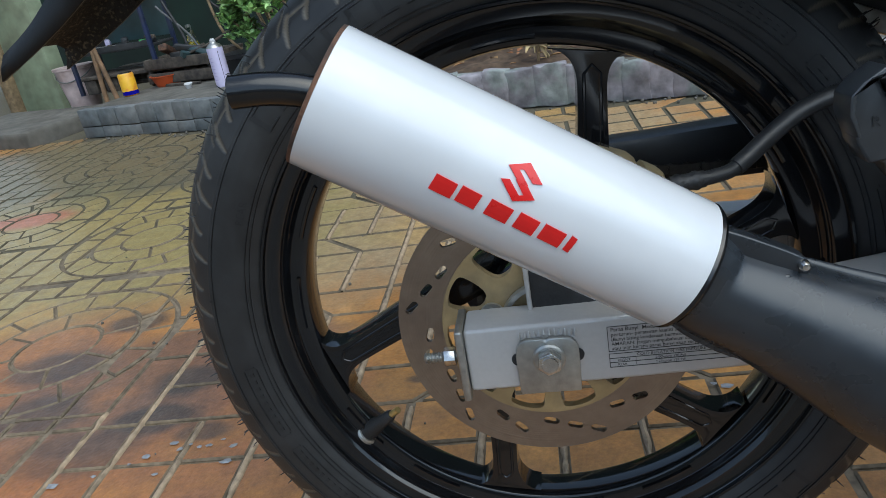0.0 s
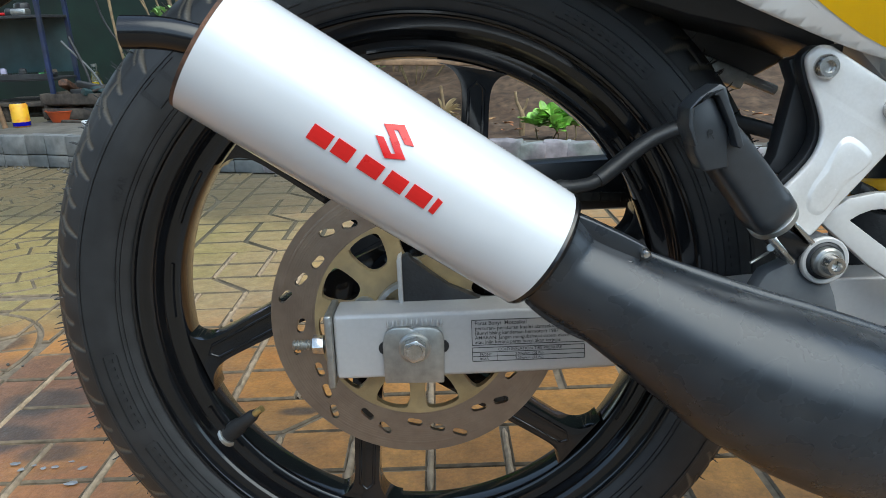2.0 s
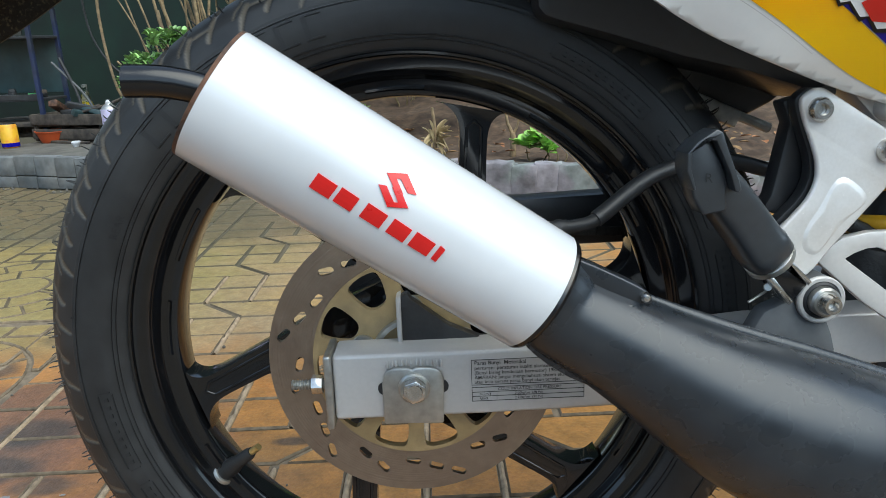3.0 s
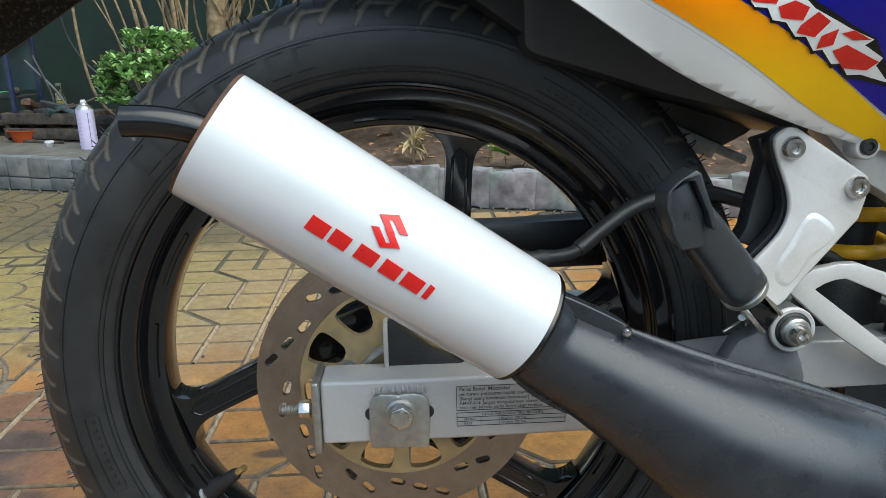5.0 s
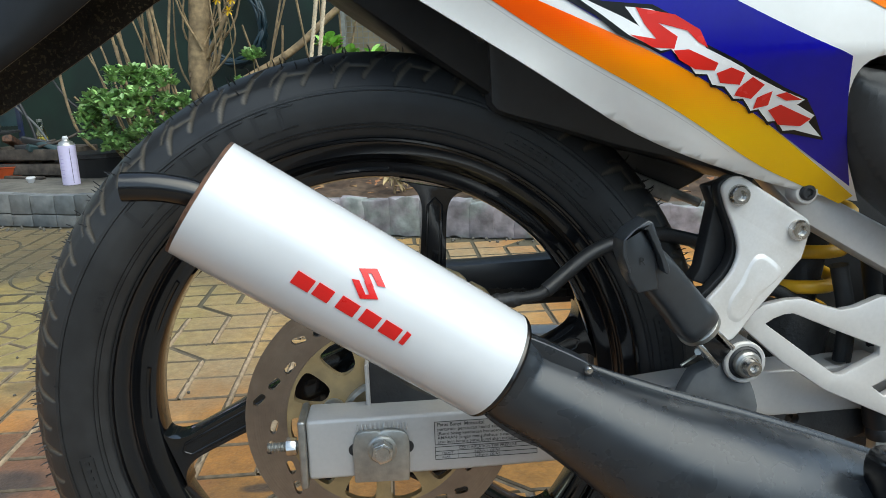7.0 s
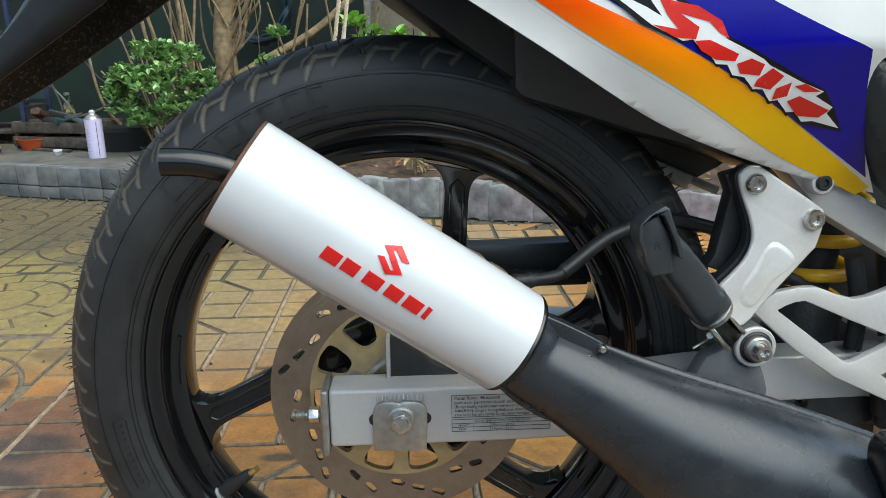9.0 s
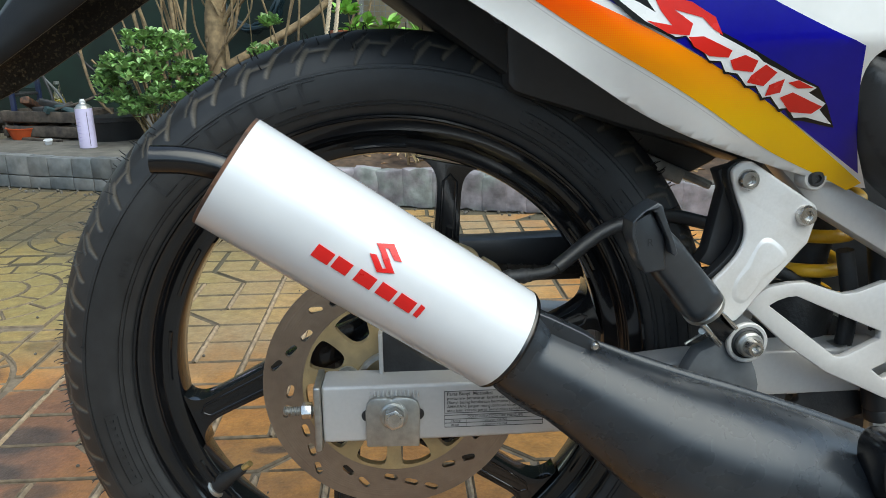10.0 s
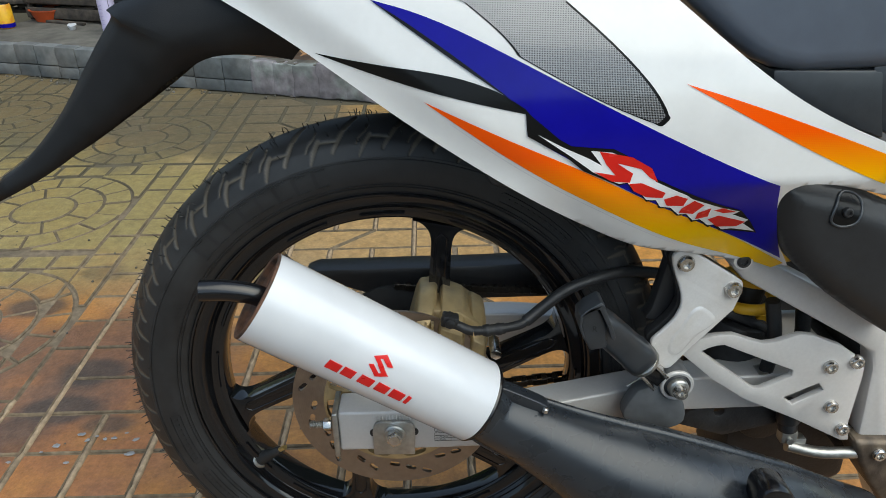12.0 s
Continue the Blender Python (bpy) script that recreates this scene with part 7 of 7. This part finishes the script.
TOOLS = ("red", "lilac", "mesh_dark", "plastic", "zinc", "old_wood", "leaf_paint", "mesh_dark", "plastic", "zinc", "mesh_dark", "old_wood")
for i in range(22):
    bx, by, bz = rng.uniform(-0.2, 0.2), rng.uniform(-0.08, 0.07), 0.5025 if i % 4 == 0 else 0.206
    hx, hy, hz = rng.uniform(0.03, 0.09), rng.uniform(0.02, 0.06), rng.uniform(0.015, 0.065)
    p = bench.matrix_basis @ Vector((bx, by, bz))
    tool = tagged(part("tool_box" if i % 3 else "tool", box((0, 0, hz / 2), (hx, hy, hz), min(hz, hy) * 0.3) if i % 3 else rod((-hx, 0, 0.012), (hx, 0, 0.012), 0.011, 10, 0.006), M[TOOLS[i % 12]], None, "", 40),
                  "small tool or tin lying on the dark blue rack", "tool", "tools on the rack")
    tool.matrix_basis = pose(p.x, p.y, p.z, 0, 0, rng.uniform(0, 180))
for kind_, words_, pts_, r_, mat_ in (
        ("pipe", "grey pipe leaning behind the ledge", [(-1.7, 3.0, 0.12), (-1.66, 3.02, 0.3), (-1.74, 3.05, 0.52)], 0.008, "dark_cast"),
        ("pipe", "bent grey pipe leaning behind the ledge", [(-1.56, 3.0, 0.12), (-1.62, 3.02, 0.32), (-1.78, 3.05, 0.5)], 0.006, "grey_rubber"),
        ("cable", "brown cable hanging behind the ledge", [(-1.36, 3.02, 0.2), (-1.47, 3.02, 0.36), (-1.52, 3.05, 0.7), (-1.49, 3.05, 1.0)], 0.007, "bark"),
        ("cable", "black cable hanging behind the ledge", [(-1.3, 3.1, 0.5), (-1.45, 3.1, 0.42), (-1.6, 3.12, 0.62), (-1.62, 3.12, 1.0)], 0.006, "rubber"),
        ("stick", "thin brown stick lying across the planks", [(-1.62, 2.94, 0.27), (-1.5, 2.96, 0.3), (-1.36, 2.98, 0.36)], 0.007, "old_wood")):
    lean_thing = tagged(part(kind_, sweep(spline(pts_, 6), r_, 8), M[mat_], None, "", 60), words_, kind_)
crate = thing("crate", "dark open crate of scrap behind the planks", "crate", pose(-1.66, 3.05, KERB_H - 0.004, 0, 0, KANGLE))
for y_ in (-0.11, 0.11):
    for k in range(2):
        part("slat", rumple(box((0, y_, 0.04 + 0.07 * k), (0.46, 0.012, 0.05), 0.002), 0.002, 30), M["old_wood"], crate, "", 50)
for x_ in (-0.22, 0.22):
    part("end_board", box((x_, 0, 0.07), (0.014, 0.21, 0.13), 0.002), M["old_wood"], crate, "", 50)
scrap_rng = random.Random(5)
for k in range(12):
    q = crate.matrix_basis @ Vector((scrap_rng.uniform(-0.18, 0.18), scrap_rng.uniform(-0.08, 0.08), 0.10 + 0.012 * k % 0.05))
    w_1, w_2 = scrap_rng.uniform(0.03, 0.09), scrap_rng.uniform(0.02, 0.05)
    sc = tagged(part("scrap", rumple(cut_fine(box((0, 0, 0.015), (w_1 * 2, w_2, 0.03), 0.006), 1), 0.008, 30), M[("mesh_dark", "old_wood", "dark_cast", "plastic", "rust", "teal")[k % 6]], None, "", 50), "dark piece of scrap lying in the crate", "scrap", "scrap in the crate")
    sc.matrix_basis = pose(q.x, q.y, q.z, scrap_rng.uniform(-15, 15), scrap_rng.uniform(-20, 20), scrap_rng.uniform(0, 180))
hose = thing("garden_hose", "coiled dark blue garden hose hung on the wall", "hose", pose(*kerb_point(0.35, 1.86, 0.86), 0, 0, KANGLE))
hp = []
for i in range(221):
    a = 2 * math.pi * i / 22
    r = 0.2 + 0.014 * math.sin(i * 0.7) + 0.004 * (i % 7)
    hp.append((r * math.cos(a), -0.02 - 0.05 * ((i // 22) % 3) * 0.4, r * 1.05 * math.sin(a)))
part("coil", sweep(hp, 0.011, 8), M["blue_hose"], hose, "", 60)
part("hook", sweep([(0, 0.06, 0.2), (0, -0.06, 0.19), (0, -0.08, 0.22)], 0.006, 6), M["mesh"], hose)
post_bm = box((0, 0, 1.1), (0.34, 0.1, 2.2), 0.006)
post_ = tagged(part("gate_post", post_bm, M["pale_green"], None, "", 40), "pale green painted post with worn paint", "post", kind="structure")
post_.matrix_basis = pose(-2.86, 3.55, -0.004, 0, 0, KANGLE)
brown = tagged(part("timber_post", box((0, 0, 1.1), (0.06, 0.06, 2.2), 0.006), M["bark"], None, "", 40), "brown timber upright beside the green post", "post", kind="structure")
brown.matrix_basis = pose(-2.93, 3.35, -0.004, 0, 0, KANGLE)
butt = thing("cigarette_end", "orange-tipped cigarette end on the paving by the kerb", "cigarette end", pose(-1.235, 2.335, 0.0045, 0, 90, 20))
part("filter", rod((0, 0, -0.02), (0, 0, 0.006), 0.0042, 10), M["orange_paper"], butt)
part("paper", rod((0, 0, 0.006), (0, 0, 0.026), 0.0042, 10), M["white"], butt)
rr_ = random.Random(8)
gb = bmesh.new()
for i in range(160):
    near_kerb = i < 110
    q = kerb_point(rr_.uniform(-0.3, 2.6), -abs(rr_.gauss(0, 0.035)) - 0.01) if near_kerb else Vector((rr_.uniform(-1.4, 0.6), rr_.uniform(0.0, 1.4), 0))
    b = bmesh.new()
    bmesh.ops.create_icosphere(b, subdivisions=1, radius=rr_.uniform(0.002, 0.007) * (1 if near_kerb else 0.5))
    bmesh.ops.translate(b, vec=(q.x, q.y, 0.002), verts=b.verts)
    me = bpy.data.meshes.new("grit")
    b.to_mesh(me)
    b.free()
    gb.from_mesh(me)
    bpy.data.meshes.remove(me)
tagged(part("grit", gb, M["concrete"], None), "loose grit and crumbs along the kerb", "grit", kind="stuff")


# dried white splashes on the paving
drops = bmesh.new()
drng = random.Random(17)
for x, y, r in ((-0.563, 0.203, 0.008), (-0.531, 0.228, 0.0075), (-0.518, 0.214, 0.006), (-0.505, 0.222, 0.004), (-0.476, 0.217, 0.006), (-0.44, 0.213, 0.007), (-0.44, 0.181, 0.009), (-0.49, 0.215, 0.005), (-0.673, 0.156, 0.01),
                (-0.46, 0.228, 0.004), (-0.58, 0.19, 0.004), (-0.62, 0.17, 0.005), (0.204, 0.255, 0.01), (0.19, 0.262, 0.005), (-0.53, 0.165, 0.006)):
    ring_ = [drops.verts.new((x + 0.7 * r * drng.uniform(0.5, 1.2) * math.cos(k * 0.785) * 1.4, y + 0.7 * r * drng.uniform(0.5, 1.2) * math.sin(k * 0.785), 0.0016)) for k in range(8)]
    top_ = drops.verts.new((x, y, 0.0024))
    for k in range(8):
        drops.faces.new((ring_[k], ring_[(k + 1) % 8], top_))
tagged(part("paint_splashes", drops, M["splash"], None), "dried whitish splashes on the paving", "splash", kind="stuff")


# ---- paving, laid last ----
pieces = []


def clip(poly, x0, x1, y0, y1):
    for axis, lim, sign in ((0, x0, 1), (0, x1, -1), (1, y0, 1), (1, y1, -1)):
        out = []
        for i in range(len(poly)):
            a, b = poly[i], poly[(i + 1) % len(poly)]
            ia, ib = sign * (a[axis] - lim) >= 0, sign * (b[axis] - lim) >= 0
            if ia:
                out.append(a)
            if ia != ib:
                t = (lim - a[axis]) / (b[axis] - a[axis])
                out.append((a[0] + t * (b[0] - a[0]), a[1] + t * (b[1] - a[1])))
        poly = out
        if len(poly) < 3:
            return []
    return poly


def area(poly):
    return 0.5 * abs(sum(poly[i][0] * poly[(i + 1) % len(poly)][1] - poly[(i + 1) % len(poly)][0] * poly[i][1] for i in range(len(poly))))


def lay_rosette(cx, cy, half):
    """Rings of blocks round a disc, in a square with cut corner pieces."""
    R = half * 0.97
    for r0, r1, k in ((0.0, R * 0.36, 1), (R * 0.36, R * 0.68, 8), (R * 0.68, R, 16)):
        if k == 1:
            pieces.append([(cx + r1 * math.cos(2 * math.pi * i / 20), cy + r1 * math.sin(2 * math.pi * i / 20)) for i in range(20)])
            continue
        for q in range(k):
            a0, a1 = 2 * math.pi * (q + 0.5) / k, 2 * math.pi * (q + 1.5) / k
            m_ = max(3, int(24 / k) + 1)
            pieces.append([(cx + r1 * math.cos(a0 + (a1 - a0) * i / m_), cy + r1 * math.sin(a0 + (a1 - a0) * i / m_)) for i in range(m_ + 1)] +
                          [(cx + r0 * math.cos(a1 - (a1 - a0) * i / m_), cy + r0 * math.sin(a1 - (a1 - a0) * i / m_)) for i in range(m_ + 1)])
    for sx, sy in ((1, 1), (-1, 1), (-1, -1), (1, -1)):
        arc = [(cx + sx * R * math.cos(a), cy + sy * R * math.sin(a)) for a in [radians(18 + 6 * i) for i in range(10)]]
        pieces.append([(cx + sx * half, arc[0][1]), (cx + sx * half, cy + sy * half), (arc[-1][0], cy + sy * half)] + arc[::-1])


ROW = 0.0925
ROW0 = 0.1875 - 14 * ROW
EDGE = -0.61
COLUMNS = [EDGE, -0.487, -0.390, -0.295, -0.200, -0.1025, -0.005] + [-0.005 + 0.0965 * k for k in range(1, 22)]
FRONT_COLUMNS = [EDGE, -0.511, -0.411, -0.308, -0.204, -0.104, -0.004] + [-0.004 + 0.0965 * k for k in range(1, 22)]
ROSETTES = ((-0.915, 0.545, 0.2288), (-0.991, 1.09, 0.2288), (-0.915, 1.63, 0.2288), (-1.525, 1.36, 0.2288), (-1.525, 1.95, 0.2288), (-1.83, 0.8, 0.2288))
prng = random.Random(2)
# cut blocks: in each third column some blocks end on a slant and lend a corner to the neighbour
for j in range(0, 40):
    y0, y1 = ROW0 + j * ROW, ROW0 + (j + 1) * ROW
    row = FRONT_COLUMNS if j < 15 else COLUMNS
    slant = j >= 15 and (j - 21) % 3 == 0
    for i in range(len(row) - 1):
        x0, x1 = row[i], row[i + 1]
        poly = [(x0, y0), (x1, y0), (x1, y1), (x0, y1)]
        if slant:
            falls = (i // 3) % 2 == 0
            if i % 3 == 1:
                continue
            if i % 3 == 0 and i + 2 < len(row):
                poly = [(x0, y0), (row[i + 2], y0), (x1, y1), (x0, y1)] if falls else [(x0, y0), (x1, y0), (row[i + 2], y1), (x0, y1)]
            if i % 3 == 2:
                poly = [(x0, y0), (x1, y0), (x1, y1), (row[i - 1], y1)] if falls else [(row[i - 1], y0), (x1, y0), (x1, y1), (x0, y1)]
        pieces.append(poly)
# straight courses of narrower blocks, four to a bay
for i in range(52):
    x1 = EDGE - 0.07625 * i
    j = 0
    while j < 47:
        n = 2 if (i * 2 + j) % 5 == 0 else 1
        pieces.append([(x1 - 0.07625, ROW0 + j * ROW), (x1, ROW0 + j * ROW), (x1, ROW0 + (j + n) * ROW), (x1 - 0.07625, ROW0 + (j + n) * ROW)])
        j += n
for cx, cy, half in ROSETTES:
    kept = []
    for poly in pieces:
        for x0, x1, y0, y1 in ((-99, cx - half, -99, 99), (cx + half, 99, -99, 99), (cx - half, cx + half, -99, cy - half), (cx - half, cx + half, cy + half, 99)):
            rest = clip(poly, x0, x1, y0, y1)
            if rest:
                wide, deep = max(p[0] for p in rest) - min(p[0] for p in rest), max(p[1] for p in rest) - min(p[1] for p in rest)
                if wide > 0.03 and deep > 0.03:
                    kept.append(rest)
    pieces[:] = kept
    lay_rosette(cx, cy, half)


GAP, SIDE_GAP = 0.0028, 0.0048


def paving_piece(poly, z):
    """A block with a worn, chamfered rim, its joint recessed."""
    bm = bmesh.new()
    base = []
    k = len(poly)
    turned = sum(poly[n - 1][0] * poly[n][1] - poly[n][0] * poly[n - 1][1] for n in range(k))
    around = poly if turned > 0 else poly[::-1]
    for n in range(k):
        (ax, ay), (bx, by), (dx, dy) = around[n - 1], around[n], around[(n + 1) % k]
        e0, e1 = Vector((bx - ax, by - ay)).normalized(), Vector((dx - bx, dy - by)).normalized()
        n0, n1 = Vector((-e0.y, e0.x)), Vector((-e1.y, e1.x))
        g0, g1 = (0.0019 if k > 6 else SIDE_GAP if abs(m.x) > 0.6 else GAP for m in (n0, n1))
        cross = n0.x * n1.y - n0.y * n1.x
        if abs(cross) < 0.2:
            inset = n0 * g0
        else:
            inset = Vector(((g0 * n1.y - g1 * n0.y) / cross, (g1 * n0.x - g0 * n1.x) / cross))
        base.append((bx + inset.x, by + inset.y))
    if area(base) < 0.3 * area(around):
        return None
    core = bm.faces.new([bm.verts.new((p[0], p[1], z)) for p in base])
    bm.normal_update()
    if core.normal.z < 0:
        core.normal_flip()
    outer = bmesh.ops.extrude_face_region(bm, geom=[core])
    top = [g for g in outer["geom"] if isinstance(g, bmesh.types.BMFace)][0]
    for v in bm.verts:
        if v not in top.verts:
            v.co.z = -0.012
    bmesh.ops.inset_region(bm, faces=[top], thickness=0.0028, depth=0.0, use_even_offset=False)
    rim = {v for v in bm.verts if v.co.z > -0.01 and v not in top.verts}
    for v in rim:
        v.co.z -= 0.0030
    for f in bm.faces:
        f.material_index = 0 if f is top else 1
    return bm


NEAR_BOX = (-1.0, 0.45, 0.0, 1.35)
joined = []
count = 0
for poly in pieces:
    cx, cy = sum(p[0] for p in poly) / len(poly), sum(p[1] for p in poly) / len(poly)
    back = (cx - KO.x) * KN.x + (cy - KO.y) * KN.y
    if back > -0.04:
        continue
    bm = paving_piece(poly, prng.uniform(-0.0012, 0.0012))
    if bm is None:
        continue
    if NEAR_BOX[0] < cx < NEAR_BOX[1] and NEAR_BOX[2] < cy < NEAR_BOX[3] and count < 300:
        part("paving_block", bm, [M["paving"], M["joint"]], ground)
        count += 1
    else:
        me = bpy.data.meshes.new("block")
        bm.to_mesh(me)
        bm.free()
        joined.append(me)
far = bmesh.new()
for me in joined:
    far.from_mesh(me)
    bpy.data.meshes.remove(me)
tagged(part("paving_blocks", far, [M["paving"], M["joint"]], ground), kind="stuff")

# mortar standing proud in the long joints beside the wheel
ribs = bmesh.new()
mrng = random.Random(23)
for x, y0, y1 in ((EDGE, 0.0, 0.74), (-0.511, -0.1, 0.275), (-0.411, -0.1, 0.275), (EDGE - 0.07625, 0.0, 0.32), (-0.308, 0.0, 0.27), (-0.204, 0.0, 0.27), (-0.104, 0.0, 0.27), (-0.004, 0.0, 0.27), (0.0925, 0.0, 0.27), (-0.295, 0.28, 1.2), (-0.005, 0.28, 1.1)) + tuple((x, y, y + 0.18) for x in (-0.487, -0.390, -0.200, -0.1025) for y in (0.376, 0.653, 0.931)):
    n, rows = int((y1 - y0) / 0.012), []
    for i in range(n + 1):
        ends = 0 < i < n
        w, h = 0.0046 * mrng.uniform(0.82, 1.12) * (1 if ends else 0.6), 0.0024 * mrng.uniform(0.5, 1.1) * (1 if ends else 0.2)
        if mrng.random() < 0.06:
            w, h = w * 0.6, -0.001
        c = x + mrng.uniform(-0.0006, 0.0006)
        rows.append([ribs.verts.new((c + w * u, y0 + (y1 - y0) * i / n, -0.0048 + (0.0048 + h) * v)) for u, v in ((-1, 0), (-0.75, 0.7), (0, 1), (0.75, 0.7), (1, 0))])
    for A, B in zip(rows, rows[1:]):
        for k in range(4):
            ribs.faces.new((A[k], A[k + 1], B[k + 1], B[k]))
tagged(part("joint_mortar", ribs, M["mortar"], ground, "", 60), kind="stuff")
